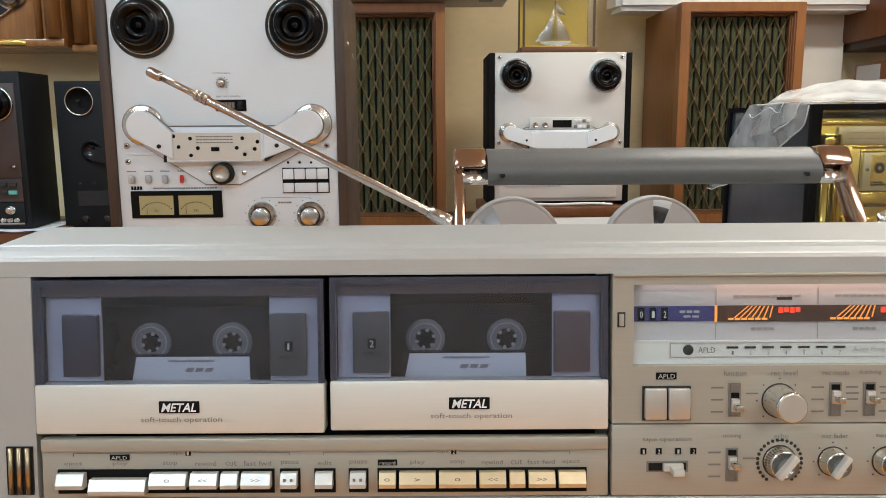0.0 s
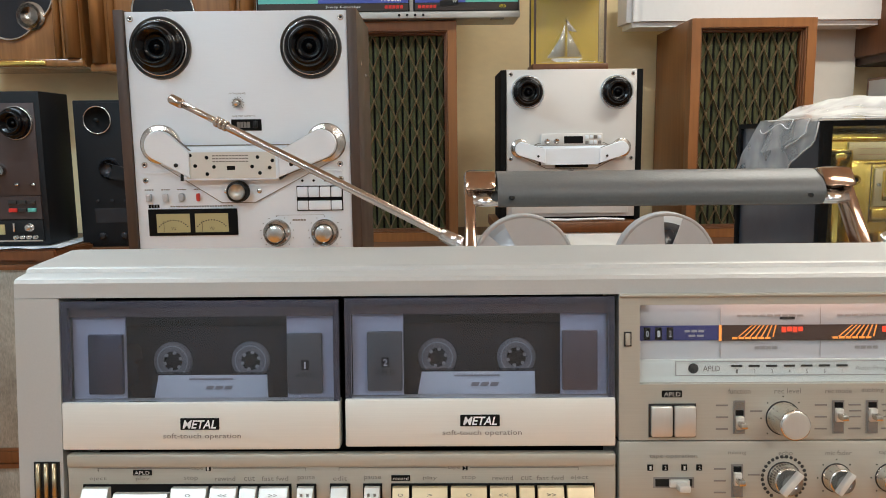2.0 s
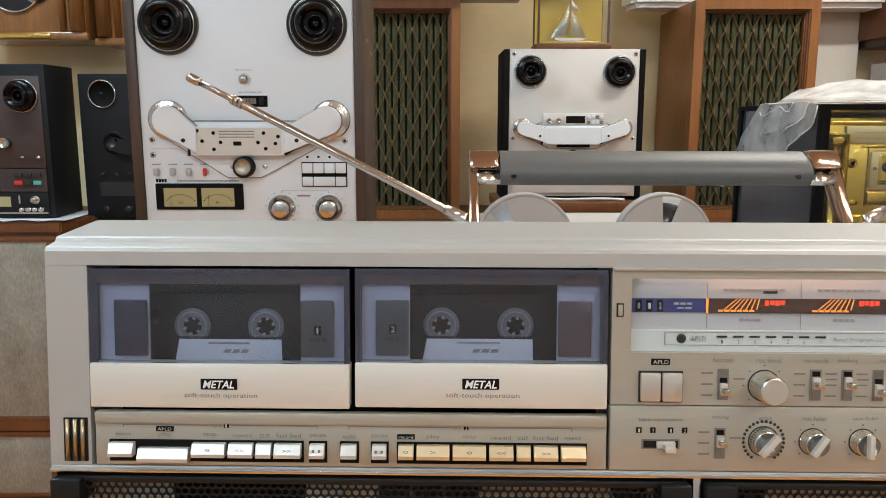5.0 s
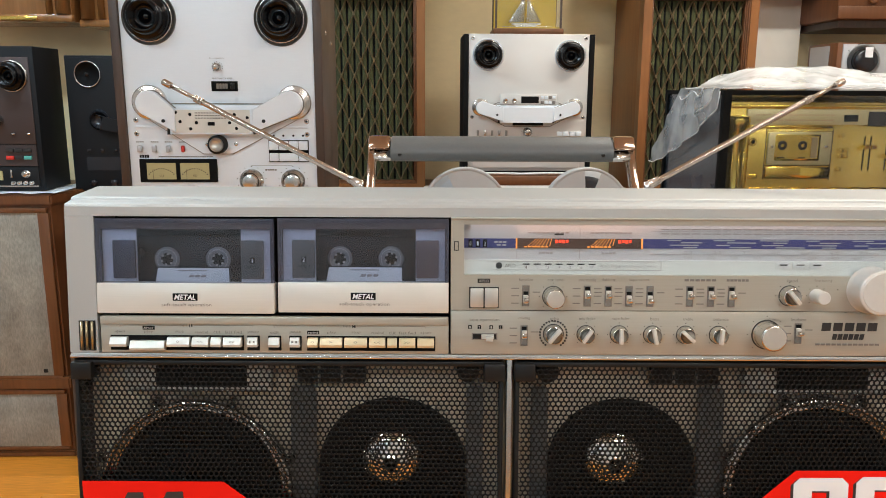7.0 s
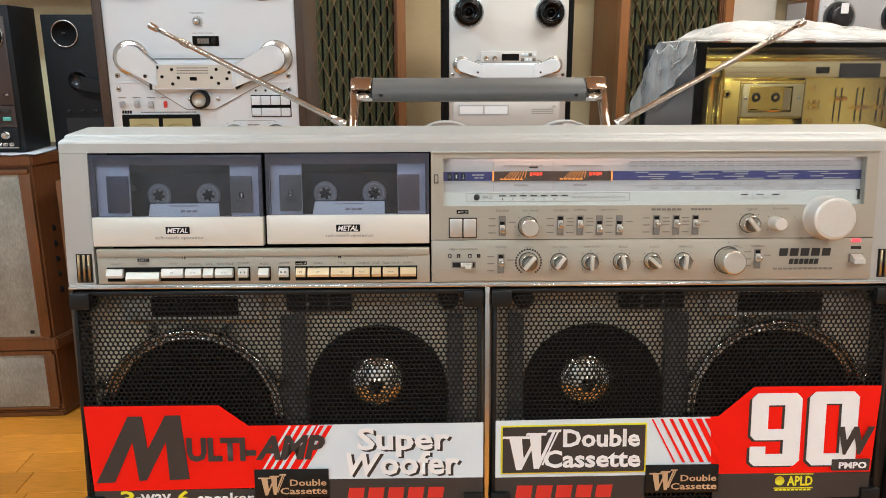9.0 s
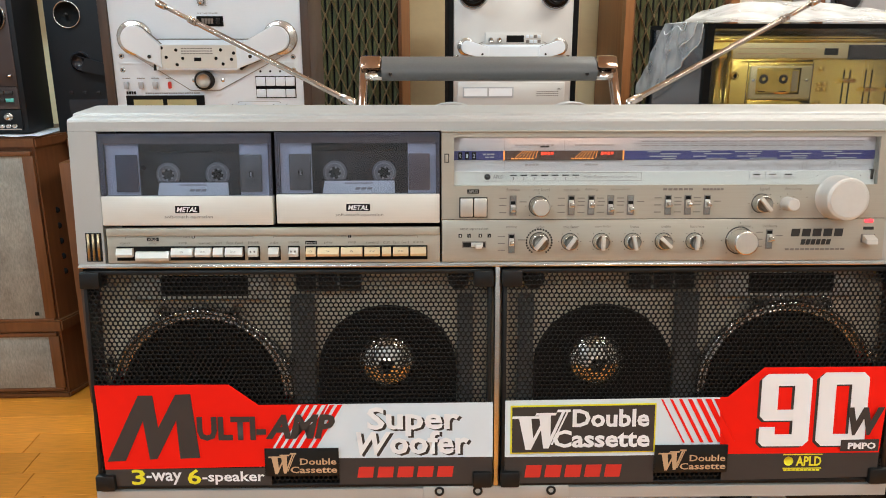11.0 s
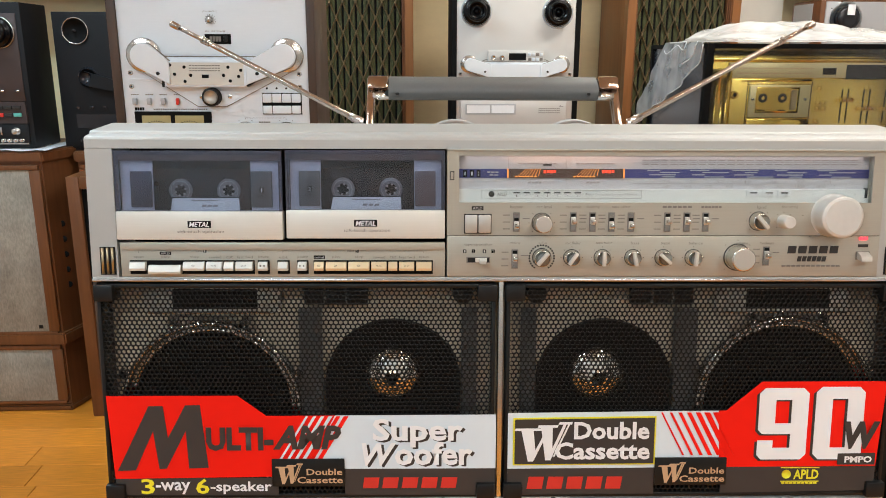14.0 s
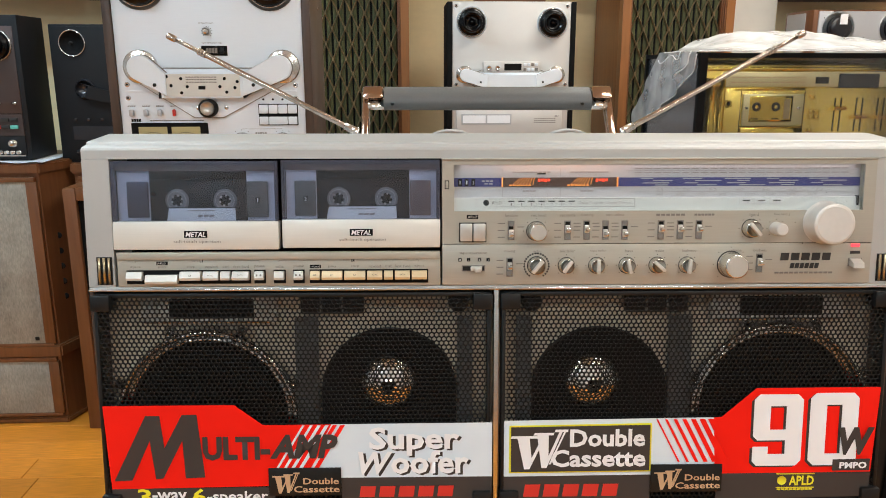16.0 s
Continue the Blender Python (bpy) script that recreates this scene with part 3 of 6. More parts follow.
def drivers(box_, s, mid):
    """Loudspeakers behind one grille; s mirrors them."""
    def U(u):
        return mid + s * u
    wz = 0.066 if s < 0 else 0.070
    du = 0.096 if s < 0 else 0.0885
    wf = part("woofer", lathe(bmesh.new(), [(0, 0.004), (0.018, 0.006), (0.048, -0.002), (0.057, 0.007), (0.064, 0.004), (0.0675, 0.0)], (U(0.259), 0.020, wz), seg=64), MATTE, box_, "black paper woofer with a chrome ring")
    part("chrome_ring", lathe(bmesh.new(), [(0.0670, 0.0), (0.0685, 0.0040), (0.0705, 0.0075), (0.0722, 0.0090), (0.0736, 0.0078), (0.0744, 0.0052), (0.0750, 0.0092), (0.0765, 0.0128), (0.0785, 0.0140), (0.0805, 0.0125), (0.0818, 0.0080), (0.0822, 0.0)], (U(0.259), 0.020, wz), seg=64), CHROME, wf)
    for k in range(8):
        a = k * math.pi / 4 + 0.39
        part("ring_bolt", lathe(bmesh.new(), [(0, 0.0085), (0.003, 0.0080), (0.0052, 0.0058), (0.0062, 0.0025), (0.0066, 0)], (U(0.259) + 0.0835 * math.cos(a), 0.0140, wz + 0.0835 * math.sin(a)), seg=12), CHROME, wf)
    arch = [(-0.061, -0.02)] + [(-0.061 * math.cos(math.pi * k / 24), 0.090 + 0.056 * math.sin(math.pi * k / 24)) for k in range(25)] + [(0.061, -0.02)]
    hn = part("tweeter_horn", prism(bmesh.new(), [(U(0.096) + s * a, b) for a, b in arch], "y", 0.0135, 0.0225), MATTE, box_, "matt black arched tweeter horn")
    part("chrome_dome", lathe(bmesh.new(), [(0.0262 * math.sin(q * math.pi / 20), 0.0120 * math.cos(q * math.pi / 20)) for q in range(10)] + [(0.0262, 0.0)], (U(du), 0.0132, 0.097), seg=40), DOME, hn, "polished chrome tweeter dome")
    for a, b, c, d, m, nm in ((0.118, 0.175, 0.160, 0.179, BLACK, "bass_port"), (0.196, 0.318, 0.1525, 0.1785, KEYW, "horn_plate")):
        x = sorted((U(a), U(b)))
        p = part(nm, B(x[0], x[1], 0.014, 0.0228, c, d, 0.002), m, box_)
        if nm == "bass_port":
            for q in (0.33, 0.66):
                part("port_fin", B(x[0] + (x[1] - x[0]) * q - 0.001, x[0] + (x[1] - x[0]) * q + 0.001, 0.0122, 0.014, c + 0.002, d - 0.002), GREYINK, p)
        else:
            part("horn_slot", B(x[0] + 0.026, x[1] - 0.020, 0.0130, 0.016, c + 0.0040, d - 0.0035, 0.003), MATTE, p)
            part("horn_lip", B(x[0] + 0.004, x[1] - 0.004, 0.0115, 0.0145, c + 0.0002, c + 0.0026, 0.001), CHROME, p)
            part("horn_lip", B(x[0] + 0.004, x[1] - 0.004, 0.0115, 0.0145, d - 0.0026, d - 0.0002, 0.001), CHROME, p)
    x = U(0.033)
    part("level_knob", cyl(bmesh.new(), (x, 0.0228, 0.171), 0.0092, 0.011), BLACK, box_)
    for a, b in ((0.160, 0.181), (0.020, 0.034)):
        x = sorted((U(a), U(b)))
        part("pillar", B(x[0], x[1], 0.0165, 0.0230, -0.01, 0.156, 0.001), GRIP, box_)


def banner_shape(box_, name, pts, y, material, parent=None):
    return part(name, prism(bmesh.new(), pts, "y", y - 0.0006, y), material, parent or box_, smooth=False)


def w_mark(parent, x, z, w, h, y, m):
    """A slanted letter with serifs and doubled last stroke."""
    bm = bmesh.new()
    shapes = (((0, .78), (.48, .78), (.50, .84), (.02, .84)), ((.12, .79), (.24, 0), (.31, 0), (.37, .25), (.33, .79)), ((.27, 0), (.33, 0), (.62, .86), (.57, .86)),
              ((.46, .87), (.54, .03), (.60, .03), (.66, .30), (.66, .87)), ((.57, .03), (.63, .03), (.90, .95), (.85, .95)), ((.67, .12), (.70, .12), (.96, .95), (.93, .95)),
              ((.40, .86), (.74, .86), (.76, .92), (.42, .92)), ((.76, .94), (.99, .94), (1, 1), (.78, 1)))
    for k, pts in enumerate(shapes):
        prism(bm, [(x + (a - 0.5) * w, z + (b - 0.5) * h) for a, b in pts], "y", y - 0.0004 - 0.00004 * k, y)
    return part("letter_w", bm, m, parent, smooth=False)


def figures(parent, dx, dz, y, m):
    """The heavy block figures nine and nought, with clipped corners."""
    bm = bmesh.new()

    def slab(x0, x1, z0, z1, c=(0, 0, 0, 0)):
        a, b, e, f = c
        pts = [(x0 + a, z0), (x1 - b, z0), (x1, z0 + b), (x1, z1 - e), (x1 - e, z1), (x0 + f, z1), (x0, z1 - f), (x0, z0 + a)]
        out = [p for k, p in enumerate(pts) if p != pts[k - 1]]
        prism(bm, [(x + dx, z + dz) for x, z in out], "y", y - 0.0005, y)
    t = 0.0150
    slab(0.2320, 0.2320 + t, 0.0450, 0.0880, (0.004, 0, 0, 0.005))
    slab(0.2615, 0.2615 + t, 0.0210, 0.0880, (0, 0.005, 0.005, 0))
    slab(0.2470, 0.2615, 0.0770, 0.0880)
    slab(0.2470, 0.2615, 0.0450, 0.0550)
    slab(0.2320, 0.2615, 0.0210, 0.0320, (0.004, 0, 0, 0))
    slab(0.2320, 0.2460, 0.0320, 0.0390)
    slab(0.2830, 0.2830 + t, 0.0210, 0.0890, (0.005, 0, 0, 0.005))
    slab(0.3120, 0.3120 + t, 0.0210, 0.0890, (0, 0.005, 0.005, 0))
    slab(0.2980, 0.3120, 0.0780, 0.0890)
    slab(0.2980, 0.3120, 0.0210, 0.0320)
    return part("figure", bm, m, parent, smooth=False)


def stereo():
    s = thing("stereo_radio", BX, "large silver double cassette radio with black speaker grilles", "stereo radio")
    # shell: rear body, top ridge and front frame
    prof = [(0.042, 0.186), (0.042, 0.299), (0.0, 0.299), (0.0, 0.3065), (0.0012, 0.3085), (0.003, 0.3092), (0.0115, 0.3112), (0.0125, 0.3132), (0.0145, 0.3140),
            (0.060, 0.3212), (0.066, 0.3214), (0.074, 0.3190), (0.150, 0.304), (0.152, 0.300), (0.152, -0.026), (0.150, -0.028), (0.0, -0.028), (-0.0005, -0.0175), (0.004, -0.0165), (0.042, -0.0165)]
    part("shell", prism(bmesh.new(), prof, "x", UL, UR), SILVER, s, "silver grey plastic shell", smooth=False)
    fr = bmesh.new()
    box(fr, UL, -0.3328, 0.0, 0.042, 0.1885, 0.2988)
    box(fr, 0.3292, UR, 0.0, 0.042, 0.1885, 0.2988)
    box(fr, UL, UR, -0.0005, 0.040, 0.1850, 0.1882, 0.0008)
    part("front_frame", fr, SILVER, s, smooth=False)
    part("chrome_strip", B(UL, UR, -0.0015, 0.0, 0.1846, 0.1866, 0.0004), CHROME, s)
    part("front_well", B(-0.3328, -0.0488, 0.0400, 0.0414, 0.1885, 0.2988), MATTE, s)
    for x, sx in ((-0.3412, 1), (0.3415, 1)):
        v = part("side_vent", B(x - 0.0066, x + 0.0066, -0.0006, 0.0002, 0.1905, 0.2148), BLACK, s, "black slotted vent with brass rods")
        for q in (-0.0042, 0.0, 0.0042):
            part("vent_rod", tube(bmesh.new(), [(x + q, -0.0012, 0.1912), (x + q, -0.0012, 0.2141)], 0.0012, 8), BRASS, v)
    part("left_cheek", prism(bmesh.new(), [(UL, 0.185), (UL + 0.003, 0.185), (UL + 0.007, -0.017), (UL + 0.004, -0.017)], "y", 0.0, 0.04), WALNUT, s)
    part("right_cheek", prism(bmesh.new(), [(UR, 0.185), (UR - 0.003, 0.185), (UR - 0.007, -0.017), (UR - 0.004, -0.017)], "y", 0.0, 0.04), WALNUT, s)

    # cassette side
    cassette_door(s, -0.3322, -0.1898, 0.2210, 0.2982, "1", (TAB, GRIP), False)
    cassette_door(s, -0.1868, -0.0502, 0.2222, 0.2988, "2", (GRIP, BROWNTAB), True)
    kp = part("key_panel", B(-0.3303, -0.0500, -0.0005, 0.012, 0.1886, 0.2140, 0.0008), PANEL, s, "champagne panel with tape keys")
    part("key_panel_edge", B(-0.3300, -0.0503, -0.0022, 0.004, 0.2122, 0.2188, 0.0009), PANEL, kp)
    keys = [(-0.3215, -0.3075, KEYW, 0, ""), (-0.3055, -0.2772, KEYW, 1, ""), (-0.2758, -0.2572, KEYW, 0, "o"), (-0.2558, -0.2420, KEYW, 0, "<<"), (-0.2408, -0.2320, KEYW, 0, ""), (-0.2308, -0.2158, KEYW, 0, ">>")]
    keys2 = [(-0.2115, -0.2030, KEYW, "ll"), (-0.1945, -0.1855, KEYW, ""), (-0.1775, -0.1692, KEYW, "ll")]
    keys3 = [(-0.1632, -0.1545, KEYG, "o"), (-0.1533, -0.1350, KEYG, ">"), (-0.1338, -0.1152, KEYG, "o"), (-0.1140, -0.1005, KEYG, "<<"), (-0.0993, -0.0912, KEYG, ""), (-0.0900, -0.0765, KEYG, ">>"), (-0.0753, -0.0615, KEYG, "")]
    for a, b in ((-0.3222, -0.2150), (-0.2122, -0.2022), (-0.1952, -0.1848), (-0.1782, -0.1685), (-0.1640, -0.0607)):
        part("key_slot", B(a, b, -0.0012, -0.0004, 0.1912, 0.2032), MATTE, kp)
    for a, b, m, p, t in keys:
        key(s, a, b, 0.1985, m, p, t)
    for a, b, m, t in keys2 + keys3:
        key(s, a, b, 0.1985, m, False, t)
    for words, ks in ((("eject", "play", "stop", "rewind", "cut", "fast fwd"), keys), (("pause", "edit", "pause"), keys2), (("", "play", "stop", "rewind", "cut", "fast fwd", "eject"), keys3)):
        for wd, k in zip(words, ks):
            if wd:
                lettering(kp, wd, (k[0] + k[1]) / 2, 0.2060, 0.0016 * len(wd) + 0.0008, 0.0024, -0.0006, GREYINK)
    for a, wd in ((-0.2915, "APLD"), (-0.1590, "record")):
        p = part("caption_plate", B(a - 0.0048, a + 0.0048, -0.0010, -0.0004, 0.2078 if wd == "APLD" else 0.2046, 0.2106 if wd == "APLD" else 0.2074), MATTE, kp)
        lettering(p, wd, a, 0.2092 if wd == "APLD" else 0.2060, 0.0078, 0.0017, -0.0010, KEYW)
    for a, b, n in ((-0.3145, -0.2075, "1"), (-0.1905, -0.0690, "2")):
        line = bmesh.new()
        box(line, a, (a + b) / 2 - 0.006, -0.0008, -0.0004, 0.21115, 0.21145)
        box(line, (a + b) / 2 + 0.006, b, -0.0008, -0.0004, 0.21115, 0.21145)
        for q in (a, b):
            box(line, q - 0.00015, q + 0.00015, -0.0008, -0.0004, 0.2098, 0.2114)
        part("caption_line", line, GREYINK, kp, smooth=False)
        lettering(kp, "tape", (a + b) / 2 - 0.0022, 0.2112, 0.0062, 0.0020, -0.0008, GREYINK)
        p = part("caption_plate", B((a + b) / 2 + 0.0022, (a + b) / 2 + 0.0048, -0.0010, -0.0004, 0.2100, 0.2126), MATTE, kp)
        lettering(p, n, (a + b) / 2 + 0.0035, 0.2113, 0.001, 0.0019, -0.0010, KEYW)

    # tuner side: upper and lower plates with the dial window
    P0, P1 = -0.0485, 0.3288
    W0, W1, V0, V1 = -0.0382, 0.3186, 0.2535, 0.2935
    up = bmesh.new()
    for a in ((P0, P1, V1, 0.2992), (P0, P1, 0.2252, V0), (P0, W0, V0, V1), (W1, P1, V0, V1)):
        box(up, a[0], a[1], -0.0015, 0.010, a[2], a[3])
    tp = part("tuner_panel", up, PANEL, s, "champagne aluminium tuner panel", smooth=False)
    part("panel_lip", B(P0, P1, -0.0030, -0.0015, 0.2975, 0.2992, 0.0006), PANEL, tp)
    lp = part("control_panel", B(P0, P1, -0.0015, 0.010, 0.1888, 0.2246, 0.0008), PANEL, s, "champagne aluminium lower control panel")
    part("panel_joint", B(P0, P1, 0.0008, 0.010, 0.2240, 0.2258), INK, tp)
    dial = part("dial_face", B(W0 - 0.001, W1 + 0.001, 0.0065, 0.0085, V0 - 0.001, V1 + 0.001), DIALG, s, "white backlit radio dial with a blue band")
    part("dial_shelf", B(W0, W1, 0.0035, 0.0065, V0, 0.2648), DIAL, dial)
    part("dial_pane", B(W0, W1, 0.0004, 0.0012, V0, V1), GLASS, s, "clear dial pane").visible_shadow = False
    part("dial_band", B(W0, W1, 0.0059, 0.0063, 0.2744, 0.2820), BLUEP, dial, "dark blue band")
    vu = part("level_meter", B(0.0040, 0.1050, 0.0053, 0.0057, 0.2742, 0.2822), METERBED, dial, "dark level meters lit orange")
    for a in (0.0040, 0.1046):
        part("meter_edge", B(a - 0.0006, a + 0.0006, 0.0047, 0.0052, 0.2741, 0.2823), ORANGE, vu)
    for base in (0.0, 0.0505):
        ray = bmesh.new()
        for k in range(7):
            x = 0.0130 + base + k * 0.0029
            t = 0.0068 - k * 0.0009
            prism(ray, [(x, 0.2762), (x + 0.0005, 0.2762), (x + 0.0005 + t, 0.2820), (x + t, 0.2820)], "y", 0.0048, 0.0052)
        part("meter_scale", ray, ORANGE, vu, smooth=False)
        red = bmesh.new()
        for k in range(4):
            box(red, 0.0350 + base + k * 0.0028, 0.0372 + base + k * 0.0028, 0.0048, 0.0052, 0.2784 + 0.0005 * (k % 2), 0.2812)
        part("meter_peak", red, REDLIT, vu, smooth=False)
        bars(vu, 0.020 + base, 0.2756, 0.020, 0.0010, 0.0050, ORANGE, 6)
        bars(dial, 0.028 + base, 0.2704, 0.012, 0.0016, 0.0064, FAINT, 4)
        bars(dial, 0.030 + base, 0.2868, 0.034, 0.0012, 0.0064, FAINT, 9)
        part("meter_line", B(0.0043 + base, 0.0046 + base, 0.006, 0.0064, 0.2655, 0.2905), FAINT, dial)
    part("meter_mark", B(0.0345, 0.0420, 0.006, 0.0064, 0.2848, 0.2862), INK, dial)
    for k in range(3):
        part("counter_wheel", B(-0.0345 + k * 0.0058, -0.0312 + k * 0.0058, 0.0053, 0.0058, 0.2748, 0.2812), MATTE, dial)
        lettering(dial, str((0, 1, 2)[k]), -0.03285 + k * 0.0058, 0.278, 0.0014, 0.0032, 0.0052, PALE, name="counter_digit")
    bars(dial, -0.0085, 0.2792, 0.0105, 0.0012, 0.0058, GREYDECK, 3)
    bars(dial, -0.0075, 0.2768, 0.0085, 0.0010, 0.0058, GREYDECK, 2)
    strip = bmesh.new()
    for i, z in enumerate((0.2810, 0.2792, 0.2772, 0.2754)):
        for k in range(5):
            x = 0.125 + k * 0.037 + (i * 0.011) % 0.02
            box(strip, x, x + 0.011 + 0.006 * ((k + i) % 3), 0.0056, 0.0059, z - 0.0004, z + 0.0004)
    part("band_marks", strip, GREYDECK, dial, smooth=False)
    for row, (z, vals) in enumerate(((0.2712, ("2.3", "2.6", "3.2", "4.0", "5.0", "6.0", "7.3")), (0.2672, ("540", "600", "700", "800", "1000", "1200", "1400", "1600")))):
        for k, t in enumerate(vals):
            x = 0.142 + (k * 0.0235 if row == 0 else k * 0.0185 + (0.006 if k > 3 else 0))
            lettering(dial, t, x, z, 0.0021 * len(t), 0.0026, 0.0065, FAINT, name="dial_number")
    for z in (0.2862, 0.2898):
        bars(dial, 0.215, z, 0.19, 0.0009, 0.0064, FAINT, 23)
    for z in (0.2695, 0.2880):
        part("dial_rule", B(0.112, 0.312, 0.0061, 0.0065, z - 0.00015, z + 0.00015), FAINT, dial)
    fr = bmesh.new()
    for a in ((-0.0190, 0.1200, 0.2568, 0.2571), (-0.0190, 0.1200, 0.2638, 0.2641), (-0.0190, -0.0187, 0.2568, 0.2641), (0.1197, 0.1200, 0.2568, 0.2641)):
        box(fr, a[0], a[1], 0.0031, 0.0035, a[2], a[3])
    part("program_frame", fr, FAINT, dial, smooth=False)
    part("program_badge", cyl(bmesh.new(), (-0.0100, 0.0034, 0.2605), 0.0026, 0.0003), INK, dial)
    lettering(dial, "APLD", -0.001, 0.2605, 0.0085, 0.0028, 0.0033, GREYINK)
    for k in range(7):
        part("program_led", B(0.0090 + k * 0.0088, 0.0145 + k * 0.0088, 0.0029, 0.0034, 0.2612, 0.2622), INK, dial)
        lettering(dial, str(k + 1), 0.0118 + k * 0.0088, 0.2590, 0.001, 0.0020, 0.0033, GREYINK)
    lettering(dial, "Auto Program Locate Device", 0.0935, 0.2602, 0.045, 0.0028, 0.0033, FAINT)
    for k, m in enumerate((INK, GREYINK, INK)):
        h = part("signal_holder", B(0.2115 + k * 0.0135, 0.2240 + k * 0.0135, 0.0028, 0.0034, 0.2592, 0.2640), WHITEP, dial)
        part("signal_led", B(0.2145 + k * 0.0135, 0.2205 + k * 0.0135, 0.0022, 0.0028, 0.2614, 0.2624), m, h)
    part("pointer_knob", B(0.3150, 0.3164, 0.0016, 0.006, 0.2575, 0.2660), BLACK, dial)
    for u, w, watts, tint in ((0.140, 0.345, 0.010, (1.0, 0.84, 0.78)), (0.060, 0.110, 0.005, (1.0, 0.45, 0.16))):
        la = bpy.data.lights.new("dial_lamp", "AREA")
        la.shape, la.size, la.size_y, la.energy, la.color = "RECTANGLE", w, 0.003, watts, tint
        lo = new("dial_lamp", la)
        lo.matrix_basis = BX @ pose(u, 0.0042, V1 - 0.0006)
    rb = part("counter_reset", B(-0.0462, -0.0424, -0.0019, -0.0015, 0.2728, 0.2802), INK, tp)
    part("button", B(-0.0455, -0.0431, -0.003, -0.0018, 0.2735, 0.2795, 0.0004), PANEL, rb)

    # upper row of controls
    fb = part("search_buttons", B(-0.0338, -0.0102, -0.0021, -0.0015, 0.2268, 0.2438), INK, tp)
    for a in (-0.0330, -0.0215):
        part("button", B(a, a + 0.0106, -0.0048, -0.0020, 0.2276, 0.2430, 0.0008), KNOBTOP, fb)
    cp = part("caption_plate", B(-0.0272, -0.0172, -0.0020, -0.0015, 0.2470, 0.2504), MATTE, tp)
    lettering(cp, "APLD", -0.0222, 0.2487, 0.0082, 0.0022, -0.0020, KEYW)
    for u, up_ in ((0.0113, 0), (0.0604, 1), (0.0771, 1), (0.0935, 0), (0.1103, 0), (0.1420, 1), (0.1588, 1), (0.1752, 1)):
        lever(s, u, 0.2368, up_)
    knob(s, 0.0332, 0.2362, 0.0077, 0.015, None)
    for u, w, t in ((0.0113, 0.011, "function"), (0.0352, 0.013, "rec level"), (0.0604, 0.013, "rec mode"), (0.0771, 0.011, "dubbing"), (0.1015, 0.016, "tape select"), (0.2232, 0.008, "band"), (0.2477, 0.014, "fine tuning"), (0.1505, 0.026, "metal normal"), (0.1800, 0.018, "beat cancel")):
        if t in ("metal normal", "beat cancel"):
            bars(tp, u, 0.2500, w, 0.0018, -0.0016, GREYINK, 6)
        else:
            lettering(tp, t, u, 0.2500, w, 0.0026, -0.0016, GREYINK)
    knob(s, 0.2212, 0.2378, 0.0074, 0.008, -40)
    knob(s, 0.2430, 0.2378, 0.0055, 0.013, None, dark=False)
    knob(s, 0.2855, 0.2428, 0.0182, 0.018, None, "tuning_knob", False)

    # lower row
    es = part("slide_switch", B(-0.0315, -0.0110, -0.0019, -0.0014, 0.2010, 0.2064), GREYINK, lp)
    part("slot", B(-0.0305, -0.0120, -0.0022, -0.0018, 0.2018, 0.2056), BLACK, es)
    bm = B(-0.0238, -0.0138, -0.0045, -0.0021, 0.2018, 0.2056, 0.0005)
    box(bm, -0.0205, -0.0150, -0.010, -0.004, 0.2012, 0.2046, 0.0005)
    part("lever", bm, KEYW, es)
    lettering(lp, "tape operation", -0.0215, 0.2170, 0.024, 0.0026, -0.0015, GREYINK)
    for a, n in ((-0.0330, "1"), (-0.0255, "2"), (-0.0160, "1"), (-0.0085, "2")):
        p = part("caption_plate", B(a - 0.0014, a + 0.0014, -0.0020, -0.0014, 0.2098, 0.2128), MATTE, lp)
        lettering(p, n, a, 0.2113, 0.001, 0.002, -0.0020, KEYW)
    lever(s, 0.0104, 0.2045, 1)
    lever(s, 0.2298, 0.2072, 1)
    for k, (u, ang) in enumerate(((0.0333, 40), (0.0594, 35), (0.0860, 0), (0.1127, -12), (0.1391, -48), (0.1654, 5))):
        knob(s, u + 0.0006, 0.2058, 0.0074 if k == 0 else 0.0066, 0.007, ang)
    arc = bmesh.new()
    for k in range(24):
        a = radians(235 - 290 * k / 23)
        cyl(arc, (0.0339 + 0.0108 * math.cos(a), -0.0015, 0.2058 + 0.0108 * math.sin(a)), 0.0009, 0.0003, seg=6)
    part("echo_scale", arc, INK, lp)
    for u, w, t in ((0.0104, 0.009, "mixing"), (0.0345, 0.007, "echo"), (0.0608, 0.013, "mic fader"), (0.0877, 0.014, "tape fader"), (0.1146, 0.007, "bass"), (0.1412, 0.008, "treble"), (0.1678, 0.012, "balance"), (0.2080, 0.011, "volume"), (0.2298, 0.012, "loudness")):
        lettering(lp, t, u, 0.2186, w, 0.0024, -0.0015, GREYINK)
    knob(s, 0.2045, 0.2062, 0.0106, 0.016, None, "volume_knob")
    bars(s, 0.2713, 0.2128, 0.046, 0.0066, -0.0016, INK, 5, "maker_plate", 0.1)
    bars(s, 0.2700, 0.2047, 0.026, 0.0046, -0.0016, INK, 6, "model_plate", 0.2)
    bars(s, 0.2700, 0.1985, 0.052, 0.0016, -0.0016, GREYINK, 12)
    pw = part("power_switch", B(0.3085, 0.3205, -0.0019, -0.0014, 0.2040, 0.2112), GREYINK, lp)
    part("rocker", prism(bmesh.new(), [(-0.0015, 0.2045), (-0.0095, 0.2035), (-0.0090, 0.2075), (-0.0025, 0.2108), (-0.0015, 0.2108)], "x", 0.3098, 0.3192), KEYW, pw, smooth=False)
